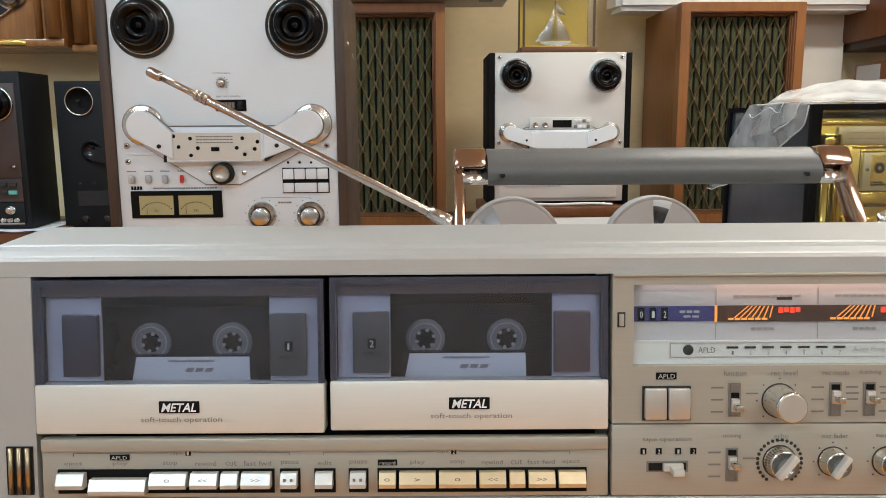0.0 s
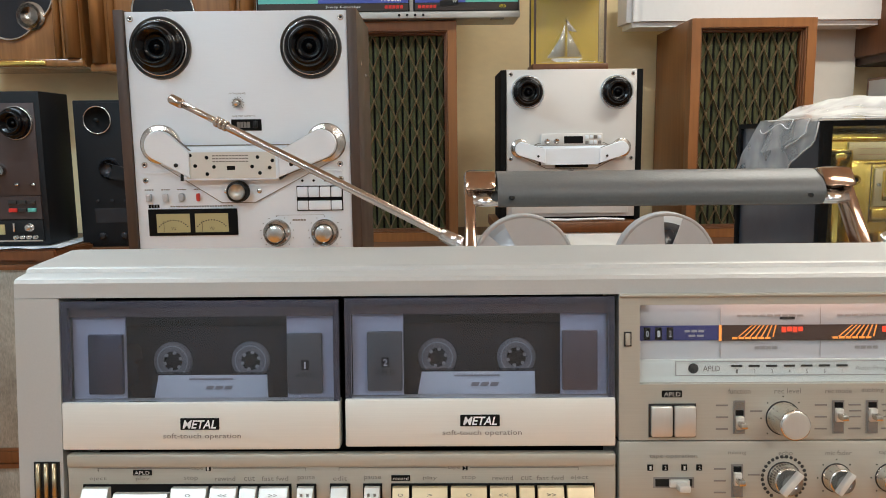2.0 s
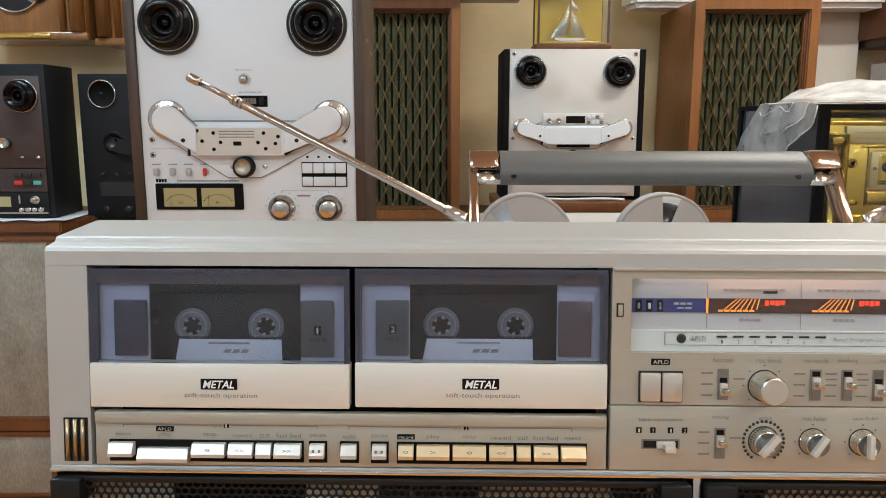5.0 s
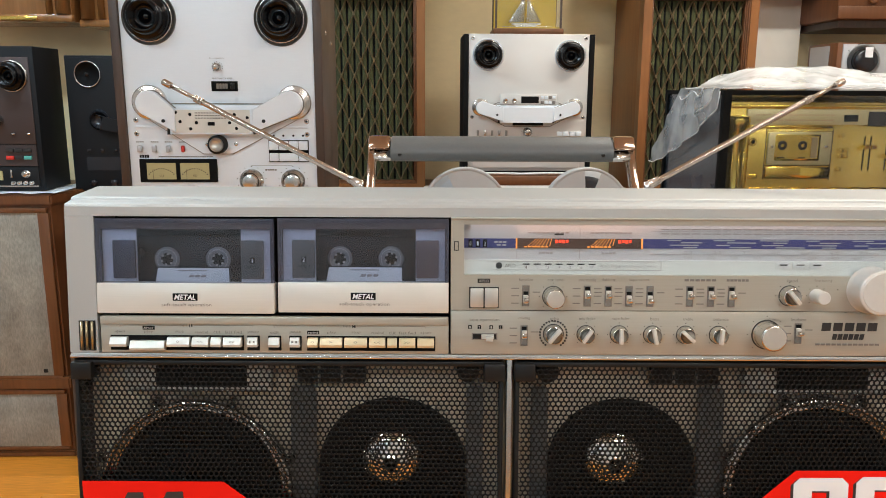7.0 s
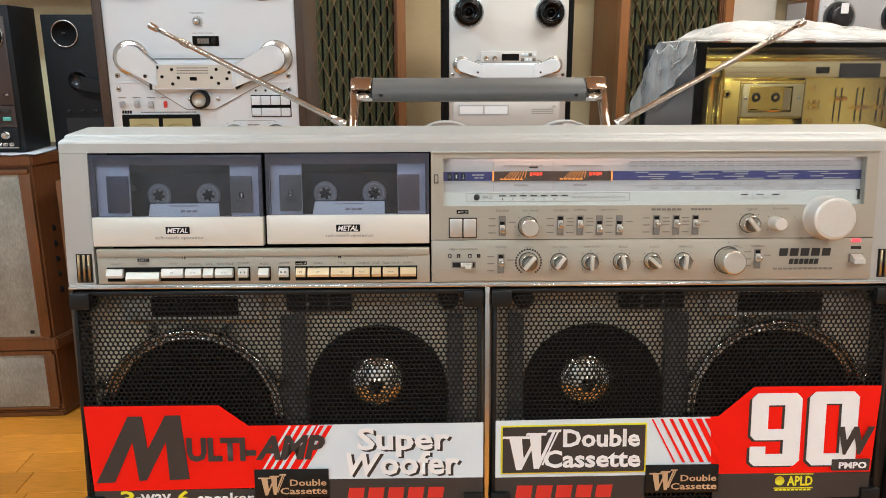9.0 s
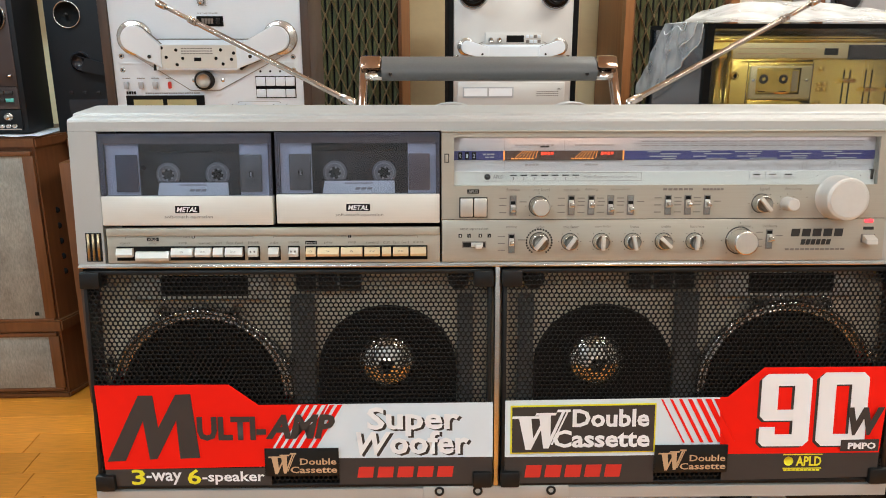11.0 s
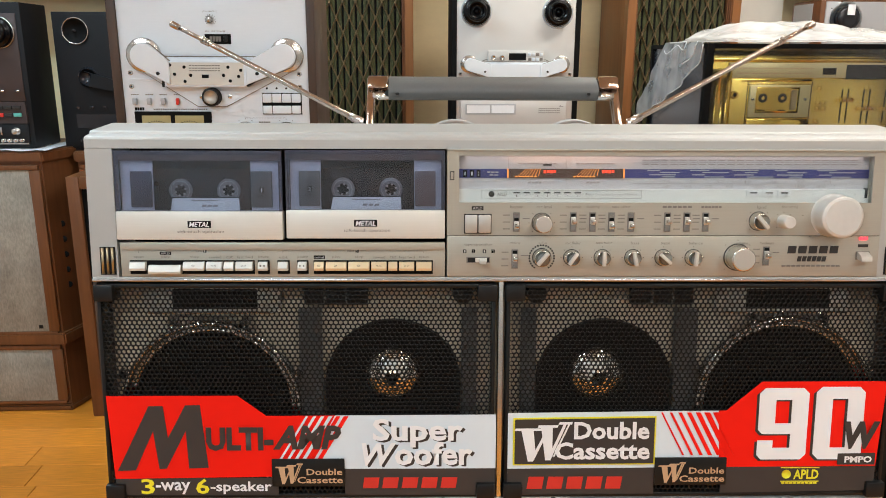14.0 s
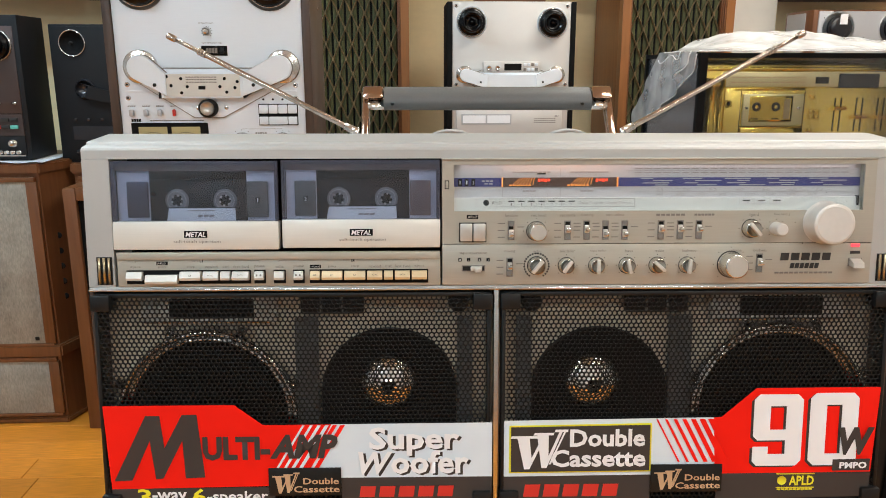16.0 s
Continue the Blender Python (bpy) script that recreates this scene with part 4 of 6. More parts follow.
    part("caption_plate", B(0.3100, 0.3188, -0.0019, -0.0014, 0.2150, 0.2176), INK, lp)
    part("power_lamp", B(0.3105, 0.3178, -0.0026, -0.0014, 0.2212, 0.2240, 0.0006), LAMPRED, lp, "red power lamp")

    # speaker section
    part("baffle", B(UL + 0.006, UR - 0.006, 0.0230, 0.0245, -0.016, 0.1846), BAFFLE, s, "bronze grey speaker baffle")
    mid = -0.0008
    part("centre_strip", B(mid - 0.0022, mid + 0.0022, -0.001, 0.038, -0.016, 0.1846, 0.0008), STEEL, s)
    grille(s, -0.3500, -0.0085, -0.0120, 0.1795)
    grille(s, 0.0070, 0.3465, -0.0120, 0.1795)
    drivers(s, -1, mid)
    drivers(s, 1, mid)
    jp = part("jack_plate", B(-0.0655, 0.0645, -0.0016, -0.0004, -0.0270, -0.0152, 0.0004), SILVER, s)
    for u in (-0.0512, -0.0169, 0.0488):
        j = part("jack_socket", lathe(bmesh.new(), [(0.0024, -0.004), (0.0024, 0.0006), (0.0044, 0.0006), (0.0044, 0)], (u, -0.0016, -0.0195), seg=20), BLACK, jp, "black microphone jack")
    for u in (-0.30, 0.30):
        for w, h in ((0.02, 0.0195), (0.135, 0.0069)):
            part("foot", cyl(bmesh.new(), (u * 0.75, w, -0.028 - h + 0.004), 0.014, h, "z"), BLACK, s)

    # cardboard banners on the grilles
    bl = banner_shape(s, "banner", [(-0.3500, 0.0816), (-0.2340, 0.0816), (-0.2090, 0.0628), (-0.1480, 0.0630), (-0.1780, 0.0060), (-0.3458, 0.0042)], -0.0016, RED)
    tagged(bl, label="printed red and pale cardboard banner")
    banner_shape(s, "pale_field", [(-0.1480, 0.0630), (-0.0040, 0.0636), (-0.0040, 0.0130), (-0.1743, 0.0130)], -0.0016, PALE, bl)
    banner_shape(s, "dark_field", [(-0.3458, 0.0042), (-0.2000, 0.0048), (-0.2000, -0.0118), (-0.3450, -0.0112)], -0.0016, DARKP, bl)
    banner_shape(s, "dark_field", [(-0.1400, 0.0130), (-0.0040, 0.0130), (-0.0040, -0.0124), (-0.1400, -0.0120)], -0.0014, DARKP, bl)
    for k in range(6):
        x = -0.2040 + k * 0.0068
        banner_shape(s, "stripe", [(x, 0.0130), (x + 0.0022 + 0.0004 * k, 0.0130), (x + 0.0322 + 0.0004 * k, 0.0625), (x + 0.0300, 0.0625)], -0.0022, PALE if k < 4 else RED, bl)
    em = ((0, 0), (95, 193), (134, 193), (144, 97), (196, 195), (237, 196), (254, 9), (200, 7), (195, 120), (137, 7), (117, 5), (104, 120), (50, 2))
    banner_shape(s, "letter_m", [(-0.343 + a / 254 * 0.081, 0.012 + c / 195 * 0.061) for a, c in em], -0.0024, DARKP, bl)
    lettering(bl, "ULTI-", -0.2330, 0.0418, 0.060, 0.0220, -0.0030, DARKP, bold=0.045)
    lettering(bl, "AMP", -0.1730, 0.0432, 0.061, 0.0225, -0.0030, DARKP, shear=0.25, bold=0.045)
    for dx, dz, dy, m in ((0.0024, -0.0018, -0.0022, DARKP), (0, 0, -0.0030, WHITEP)):
        lettering(bl, "Super", -0.0740 + dx, 0.0470 + dz, 0.0810, 0.0270, dy, m, bold=0.028)
        lettering(bl, "W", -0.1090 + dx, 0.0270 + dz, 0.0310, 0.0215, dy, m, shear=0.25, bold=0.028)
        lettering(bl, "oofer", -0.0600 + dx, 0.0276 + dz, 0.0700, 0.0222, dy, m, bold=0.028)
    for t, x, w, h, m in (("3", -0.3170, 0.0122, 0.0145, YELLOWP), ("-way", -0.2945, 0.0310, 0.0118, WHITEP), ("6", -0.2680, 0.0120, 0.0145, YELLOWP), ("-speaker", -0.2335, 0.0550, 0.0122, WHITEP)):
        lettering(bl, t, x, -0.0030 if "-" not in t else -0.0045, w, h, -0.0024, m, bold=0.02)
    bars(bl, -0.0800, -0.0005, 0.088, 0.0100, -0.0020, REDP, 5, "maker_mark", 0.15)

    br = banner_shape(s, "banner", [(0.1960, 0.0666), (0.2033, 0.0668), (0.2338, 0.0935), (0.3464, 0.0937), (0.3420, 0.0139), (0.1960, 0.0135), (0.1985, 0.0240)], -0.0016, RED)
    tagged(br, label="printed red and pale cardboard banner")
    banner_shape(s, "pale_field", [(0.0068, 0.0649), (0.1960, 0.0666), (0.1985, 0.0240), (0.1960, 0.0135), (0.0068, 0.0125)], -0.0016, PALE, br)
    banner_shape(s, "dark_field", [(0.0068, 0.0125), (0.1400, 0.0128), (0.1400, -0.0120), (0.0068, -0.0125)], -0.0016, DARKP, br)
    banner_shape(s, "dark_field", [(0.2010, 0.0137), (0.3420, 0.0139), (0.3415, -0.0095), (0.2010, -0.0115)], -0.0015, DARKP, br)
    banner_shape(s, "title_edge", [(0.0115, 0.0605), (0.1400, 0.0620), (0.1400, 0.0165), (0.0115, 0.0160)], -0.0024, YELLOWP, br)
    ti = banner_shape(s, "title_field", [(0.0130, 0.0592), (0.1386, 0.0606), (0.1386, 0.0178), (0.0130, 0.0173)], -0.0030, DARKP, br)
    w_mark(ti, 0.0385, 0.0385, 0.052, 0.037, -0.0034, WHITEP)
    lettering(ti, "Double", 0.1000, 0.0490, 0.068, 0.0165, -0.0038, WHITEP, bold=0.03)
    lettering(ti, "Cassette", 0.0920, 0.0300, 0.086, 0.0165, -0.0038, WHITEP, bold=0.03)
    for k in range(7):
        x = 0.1440 + k * 0.0078
        banner_shape(s, "stripe", [(x, 0.0652), (x + 0.0016 + 0.0007 * k, 0.0652), (x + 0.0226 + 0.0007 * k, 0.0250), (x + 0.0210, 0.0250)], -0.0022, RED, br)
    for dx, dz, dy, m in ((-0.0020, -0.0016, -0.0022, DARKP), (0, 0, -0.0030, WHITEP)):
        figures(br, dx, dz, dy, m)
    lettering(br, "W", 0.3260, 0.0440, 0.033, 0.0260, -0.0038, DARKP, shear=0.15, bold=0.05)
    pm = banner_shape(s, "unit_field", [(0.3060, 0.0265), (0.3400, 0.0270), (0.3400, 0.0160), (0.3060, 0.0160)], -0.0034, DARKP, br)
    lettering(pm, "PMPO", 0.3245, 0.0213, 0.025, 0.0062, -0.0042, WHITEP, bold=0.04)
    lettering(br, "APLD", 0.2790, 0.0063, 0.023, 0.0092, -0.0022, YELLOWP, bold=0.03)
    part("badge", lathe(bmesh.new(), [(0, 0.0004), (0.0042, 0.0004), (0.0042, 0)], (0.2610, -0.0021, 0.0063), seg=24), YELLOWP, br)
    for z in (0.0125, -0.0005):
        part("badge_rule", B(0.2560, 0.2910, -0.0025, -0.0020, z - 0.0004, z + 0.0004), YELLOWP, br)
    bars(br, 0.2735, -0.0022, 0.033, 0.0014, -0.0021, YELLOWP, 9)
    bars(br, 0.0690, -0.0010, 0.089, 0.0115, -0.0022, REDP, 5, "maker_mark", 0.15)
    for a in (-0.2050, 0.1400):
        st = part("sticker", B(a, a + 0.0650, -0.0044, -0.0028, -0.0025, 0.0232, 0.0003), BLACK, bl if a < 0 else br, "black sticker with gold print")
        w_mark(st, a + 0.0155, 0.0095, 0.0250, 0.0195, -0.0044, GOLDP)
        lettering(st, "Double", a + 0.0470, 0.0112, 0.0320, 0.0060, -0.0045, GOLDP, bold=0.02)
        lettering(st, "Cassette", a + 0.0430, 0.0036, 0.0410, 0.0062, -0.0045, GOLDP, bold=0.02)

    # handle, tipped back
    hy = 0.088

    def tip(bm):
        for v in bm.verts:
            v.co.y += (v.co.z - 0.320) * 0.64
        return bm
    ring = []
    for k in range(28):
        a = 2 * math.pi * k / 28
        q = 0.5 + 0.5 * abs(math.cos(2 * a)) ** 0.5 * 0.16
        ring.append((hy + 0.0250 * q * math.cos(a), 0.3565 + 0.0205 * q * math.sin(a)))
    hd = part("handle", tip(prism(bmesh.new(), ring, "x", -0.1035, 0.1000)), GRIP, s, "grey carrying handle on chrome arms")
    for u, sx in ((-0.1210, 1), (0.1175, -1)):
        arm = B(u - 0.0035, u + 0.0035, hy - 0.008, hy + 0.008, 0.314, 0.3640, 0.002)
        xs = sorted((u - sx * 0.0035, u + sx * 0.0170))
        part("handle_arm", tip(arm), CHROMEB, hd, "chrome handle arm tinted with a brown reflection")
        part("handle_cap", tip(B(xs[0], xs[1], hy - 0.0135, hy + 0.012, 0.3555, 0.3685, 0.003)), CHROMEB, hd, "chrome corner cap tinted with a brown reflection")
        part("handle_pin", tip(tube(bmesh.new(), [(u + sx * 0.002, hy - 0.004, 0.3500), (u + sx * 0.0175, hy - 0.004, 0.3500)], 0.0052, 14)), CHROME, hd)
    for u in (-0.095, 0.090):
        part("grip_screw", tip(lathe(bmesh.new(), [(0, 0.0006), (0.0018, 0.0006), (0.0018, 0)], (u, hy - 0.0120, 0.3505), seg=14)), BLACK, hd)

    # two telescopic antennas
    for base, tip in (((-0.1290, 0.075, 0.3235), (-0.3106, 0.100, 0.4157)), ((0.1265, 0.075, 0.3235), (0.3073, 0.100, 0.4186))):
        a, b = Vector(base), Vector(tip)

        def at(q):
            return a.lerp(b, q)
        an = part("antenna", tube(bmesh.new(), [at(0.05), at(0.06), at(0.79), at(0.80)], [0.0020, 0.0026, 0.0026, 0.0023], 14), ANTENNA, s, "nickel telescopic antenna")
        part("thin_section", tube(bmesh.new(), [at(0.79), at(0.97)], 0.0020, 12), ANTENNA, an)
        for q in (0.795, 0.81, 0.825):
            part("section_ring", tube(bmesh.new(), [at(q), at(q + 0.008)], 0.0034, 12), ANTENNA, an)
        part("tip", tube(bmesh.new(), [at(0.955), at(0.96), at(0.995), at(1.0)], [0.0026, 0.0031, 0.0031, 0.0027], 14), ANTENNA, an)
        part("swivel", tube(bmesh.new(), [(a.x, a.y, 0.3150), a, at(0.055)], [0.005, 0.0048, 0.0038], 14), CHROME, an)
    return s


stereo()


# ---- open-reel decks ----
def reel_hub(parent, x, z, ring, ring_mat, y=0.0, deep=0.05, r=0.040):
    h = part("reel_hub", lathe(bmesh.new(), [(0, 0.004), (ring * 0.98, 0.004), (ring, 0.003), (ring, 0)], (x, y, z), seg=48), ring_mat, parent, "reel turntable with a black hub clamp")
    part("hub_clamp", lathe(bmesh.new(), [(r, 0.003), (r, deep * 0.45), (r * 0.93, deep * 0.52), (r * 0.80, deep * 0.54), (r * 0.78, deep * 0.80), (r * 0.70, deep), (r * 0.60, deep),
                                          (r * 0.52, deep * 0.45), (r * 0.20, deep * 0.42), (r * 0.18, deep * 0.55), (0, deep * 0.55)], (x, y, z), seg=48), HUBBLACK, h)
    part("clamp_ring", lathe(bmesh.new(), [(r * 1.02, 0.006), (r * 1.06, 0.009), (r * 1.09, 0.006), (r * 1.09, 0.003)], (x, y, z), seg=48), STEEL, h)
    return h


def tape_path(parent, ax, bx, az, plate, z1, z0, rr, metal):
    """Two tension rollers with their arms and the head cover between them."""
    for x, s in ((ax, 1), (bx, -1)):
        ro = part("tension_roller", lathe(bmesh.new(), [(0, 0.012), (rr * 0.5, 0.012), (rr * 0.55, 0.010), (rr * 0.92, 0.010), (rr, 0.008), (rr, 0)], (x, 0, az), seg=40), STEEL, parent)
        arm = bmesh.new()
        r = rr * 0.74
        cx, cz = x + s * rr * 0.16, az - rr * 0.06
        tx, tz = (plate[0] if s > 0 else plate[1]) + s * 0.012, (z0 + z1) / 2 + 0.001
        th = math.atan2(tz - cz, tx - cx)
        pts = [(cx + r * math.cos(th + math.pi / 2 + k * math.pi / 14), cz + r * math.sin(th + math.pi / 2 + k * math.pi / 14)) for k in range(15)]
        pts += [(tx, z0 + 0.004), (tx, z1 - 0.002)] if s > 0 else [(tx, z1 - 0.002), (tx, z0 + 0.004)]
        prism(arm, pts, "y", -0.030, -0.016)
        bmesh.ops.bevel(arm, geom=arm.edges[:], offset=0.0012, segments=1, affect="EDGES")
        # Dark, slightly larger copy that paints the shadow line round the arm.
        edge = prism(bmesh.new(), pts, "y", -0.016, -0.010)
        bmesh.ops.transform(edge, matrix=Matrix.Translation((cx, 0, cz)) @ Matrix.Diagonal((1.05, 1, 1.05, 1)) @ Matrix.Translation((-cx, 0, -cz)), verts=edge.verts)
        part("arm_shade_outline", edge, GREYINK, ro, smooth=False)
        part("tension_arm", arm, metal, ro)
        part("arm_screw", cyl(bmesh.new(), (tx - s * 0.022, -0.030, tz), 0.0035, 0.002), BLACK, ro)
    hb = part("head_block", B(ax + rr * 0.6, bx - rr * 0.6, -0.012, 0, z1 - 0.012, z1 + 0.008, 0.002), metal, parent)
    part("block_edge", B(ax + rr * 0.62, bx - rr * 0.62, -0.0125, -0.002, z1 + 0.0082, z1 + 0.0096), GREYINK, hb)
    hc = part("head_cover", prism(bmesh.new(), [(plate[0], z1), (plate[1], z1), (plate[1] - 0.001, z0 + 0.012), (plate[1] - 0.018, z0), (plate[0] + 0.0, z0)], "y", -0.024, 0), metal, parent)
    part("cover_side", prism(bmesh.new(), [(plate[0] - 0.003, z1 + 0.001), (plate[0] + 0.003, z1 + 0.001), (plate[0] - 0.001, z0 - 0.001), (plate[0] - 0.006, z0 - 0.001)], "y", -0.0235, -0.0005), BLACK, hc)
    part("cover_side", prism(bmesh.new(), [(plate[1] - 0.003, z1 + 0.001), (plate[1] + 0.003, z1 + 0.001), (plate[1] + 0.010, z0 + 0.014), (plate[1] - 0.012, z0 - 0.001), (plate[1] - 0.014, z0 + 0.006)], "y", -0.0235, -0.0005), BLACK, hc)
    return hc


def screws(parent, pts, r=0.005):
    for x, z in pts:
        sc = part("panel_screw", lathe(bmesh.new(), [(0, 0.0015), (r * 0.4, 0.0016), (r * 0.5, 0.003), (r, 0.002), (r, 0)], (x, 0, z), seg=16), STEEL, parent)
        part("screw_recess", cyl(bmesh.new(), (x, -0.003, z), r * 0.35, 0.0003, seg=6), BLACK, sc)


def turned_knob(parent, x, z, r, h=0.022, name="knob"):
    k = part(name, lathe(bmesh.new(), [(0, 0), (r * 1.12, 0), (r * 1.12, 0.005), (r, 0.006), (r * 0.95, h * 0.6), (r * 0.72, h * 0.62), (r * 0.70, h), (r * 0.62, h + 0.001), (0, h + 0.001)], (x, 0, z), seg=40), STEEL, parent, "turned metal level knob")
    part("knob_groove", lathe(bmesh.new(), [(r * 0.71, h * 0.62 + 0.0006), (r * 0.79, h * 0.62 + 0.0006), (r * 0.80, h * 0.6)], (x, 0, z), seg=40), BLACK, k)
    tick = bmesh.new()
    for i in range(11):
        a = radians(225 - 27 * i)
        cx, cz = x + r * 1.36 * math.cos(a), z + r * 1.36 * math.sin(a)
        box(tick, cx - 0.0007, cx + 0.0007, -0.0005, 0, cz - 0.0007, cz + 0.0007)
    part("dial_dots", tick, INK, k)
    return k


def silver_deck():
    z0 = 0.99
    d = thing("tape_deck", pose(-0.332, 1.33, z0), "large silver open-reel tape deck with dark wooden sides", "tape deck", "open-reel tape decks")

    def Z(z):
        return z - z0
    part("front_panel", B(-0.188, 0.188, 0, 0.012, 0.004, Z(1.474), 0.0012), DECK, d, "brushed silver front panel")
    part("chassis", B(-0.187, 0.187, 0.0125, 0.225, 0.006, Z(1.470)), BLACK, d)
    for s in (-1, 1):
        xs = sorted((s * 0.1885, s * 0.2055))
        sd = part("side_board", B(xs[0], xs[1], -0.006, 0.24, 0, Z(1.477), 0.0015), WALNUT, d, "dark walnut side board")
        for yy, zz in ((0.06, 0.40), (0.15, 0.385), (0.06, 0.06)):
            part("side_screw", lathe(bmesh.new(), [(0, 0.001), (0.004, 0.001), (0.005, 0)], (s * 0.2056, yy, zz), "x" if s > 0 else "x", 12), STEEL, sd)
    screws(d, [(-0.178, Z(1.462)), (0.178, Z(1.462)), (-0.170, Z(1.216)), (0.170, Z(1.214)), (-0.170, Z(1.189)), (0.170, Z(1.188))])
    reel_hub(d, -0.130, Z(1.4135), 0.0525, GRIP, 0, 0.040, 0.043)
    reel_hub(d, 0.126, Z(1.4125), 0.0525, GRIP, 0, 0.040, 0.043)
    lettering(d, "PITCH CONTROL", -0.003, Z(1.3365), 0.030, 0.0026, -0.0004, GREYINK)
    turned_knob(d, -0.003, Z(1.320), 0.0075, 0.014, "pitch_knob")
    lettering(d, "REAL TIME COUNTER", 0.006, Z(1.298), 0.040, 0.0026, -0.0004, GREYINK)
    ct = part("counter_window", B(-0.016, 0.036, -0.002, 0, Z(1.273), Z(1.2925), 0.0006), MATTE, d)
    for k in range(4):
        part("counter_wheel", B(-0.006 + k * 0.0058, -0.0012 + k * 0.0058, -0.0026, -0.002, Z(1.278), Z(1.288)), GREYINK, ct)
    part("counter_button", B(0.022, 0.030, -0.0045, -0.002, Z(1.277), Z(1.289), 0.001), BLACK, ct)
    hc = tape_path(d, -0.139, 0.147, Z(1.251), (-0.096, 0.080), Z(1.2395), Z(1.1895), 0.034, DECK)
    part("cover_face", B(-0.091, 0.062, -0.0252, -0.0241, Z(1.1925), Z(1.2370)), DOORWHITE, hc, "pale brushed head cover plate")
    for x, z in ((-0.085, 1.232), (-0.057, 1.228), (-0.077, 1.214), (-0.090, 1.207), (-0.045, 1.212), (-0.057, 1.200), (0.030, 1.228), (0.020, 1.212), (0.055, 1.222), (0.050, 1.210), (0.033, 1.201)):
        part("cover_hole", cyl(bmesh.new(), (x + 0.002, -0.0252, Z(z)), 0.0032, 0.0004), MATTE, hc)
    for z in (1.231, 1.226, 1.221):
        bars(hc, -0.014, Z(z), 0.062, 0.0018, -0.0253, GREYINK, 11)
    part("cover_badge", B(-0.021, -0.007, -0.0259, -0.0252, Z(1.2065), Z(1.2135), 0.001), MATTE, hc)
    part("lower_rail", B(-0.172, 0.172, -0.0022, 0, Z(1.2000), Z(1.2045), 0.001), DECK, d)
    wing = [(-0.150, Z(1.222)), (-0.038, Z(1.1495)), (0.020, Z(1.1495)), (0.156, Z(1.220)), (0.10, Z(1.2480)), (-0.09, Z(1.2480))]
    cv = part("capstan_cover", prism(bmesh.new(), wing, "y", -0.0040, 0), DECK, d, smooth=False)
    edge = prism(bmesh.new(), wing, "y", -0.0030, -0.0005)
    bmesh.ops.transform(edge, matrix=Matrix.Translation((0, 0, Z(1.2))) @ Matrix.Diagonal((1.020, 1, 1.030, 1)) @ Matrix.Translation((0, 0, -Z(1.2))), verts=edge.verts)
    part("cover_edge", edge, GREYINK, cv, smooth=False)
    mk = part("mode_knob", lathe(bmesh.new(), [(0, 0), (0.0185, 0), (0.0185, 0.018), (0.0165, 0.020), (0.0120, 0.0205), (0, 0.0200)], (-0.007, -0.004, Z(1.1685)), seg=40), BLACK, d)
    part("knob_cap", lathe(bmesh.new(), [(0, 0.0225), (0.0132, 0.0225), (0.0142, 0.0203)], (-0.007, -0.004, Z(1.1685)), seg=40), KNOBTOP, mk)
    for x in (-0.030, 0.028):
        part("cover_screw", cyl(bmesh.new(), (x, -0.004, Z(1.169)), 0.004, 0.002), STEEL, d)
    for k, (x, m) in enumerate(((-0.165, GREYDECK), (-0.136, GREYDECK), (-0.108, GREYDECK), (-0.079, REDP))):
        sw = part("lever_switch", B(x - (0.0030 if k == 3 else 0.0046), x + (0.0030 if k == 3 else 0.0046), -0.010, 0, Z(1.152), Z(1.166), 0.0025), m, d)
        bars(sw, x, Z(1.1725), 0.016, 0.0018, -0.0004, GREYINK, 4)
    bars(d, -0.158, Z(1.1437), 0.020, 0.0060, -0.0004, MATTE, 4, "maker_mark")
    bars(d, -0.075, Z(1.1430), 0.110, 0.0022, -0.0004, GREYINK, 24)
    vu = part("meter_bezel", B(-0.169, -0.013, -0.004, 0, Z(1.0915), Z(1.1385), 0.0015), MATTE, d, "black bezel with two level meters")
    for x in (-0.154, -0.087):
        f = part("meter_face", B(x, x + 0.058, -0.0052, -0.004, Z(1.0975), Z(1.1305)), METER, vu)
        arc = bmesh.new()
        for k in range(13):
            a = radians(145 - 110 * k / 12)
            px, pz = x + 0.029 + 0.030 * math.cos(a), Z(1.093) + 0.026 * math.sin(a)
            box(arc, px - 0.0010, px + 0.0010, -0.0056, -0.0052, pz - 0.0007, pz + 0.0012)
        box(arc, x + 0.012, x + 0.0125, -0.0056, -0.0052, Z(1.0985), Z(1.118))
        part("meter_scale", arc, INK, f)
        lettering(f, "VU", x + 0.029, Z(1.1045), 0.008, 0.005, -0.0053, INK)
    bt = part("transport_plate", B(0.092, 0.173, -0.0015, 0, Z(1.1325), Z(1.1765), 0.0008), MATTE, d)
    for k in range(4):
        part("key", B(0.0938 + k * 0.0197, 0.1120 + k * 0.0197, -0.007, -0.0015, Z(1.1570), Z(1.1748), 0.0012), DECK, bt)
        part("indicator", cyl(bmesh.new(), (0.1028 + k * 0.0197, -0.0001, Z(1.1855)), 0.0022, 0.001, seg=10), MATTE, d)
    for a, b in ((0.0938, 0.112), (0.1135, 0.1515), (0.153, 0.1712)):
        part("key", B(a, b, -0.007, -0.0015, Z(1.1345), Z(1.1505), 0.0012), DECK, bt)
    turned_knob(d, 0.055, Z(1.094), 0.0215)
    turned_knob(d, 0.139, Z(1.0935), 0.0215)
    bars(d, 0.095, Z(1.1165), 0.024, 0.0030, -0.0004, GREYINK, 5)
    part("scale_line", B(0.054, 0.138, -0.0005, 0, Z(1.1250), Z(1.1255)), GREYINK, d)
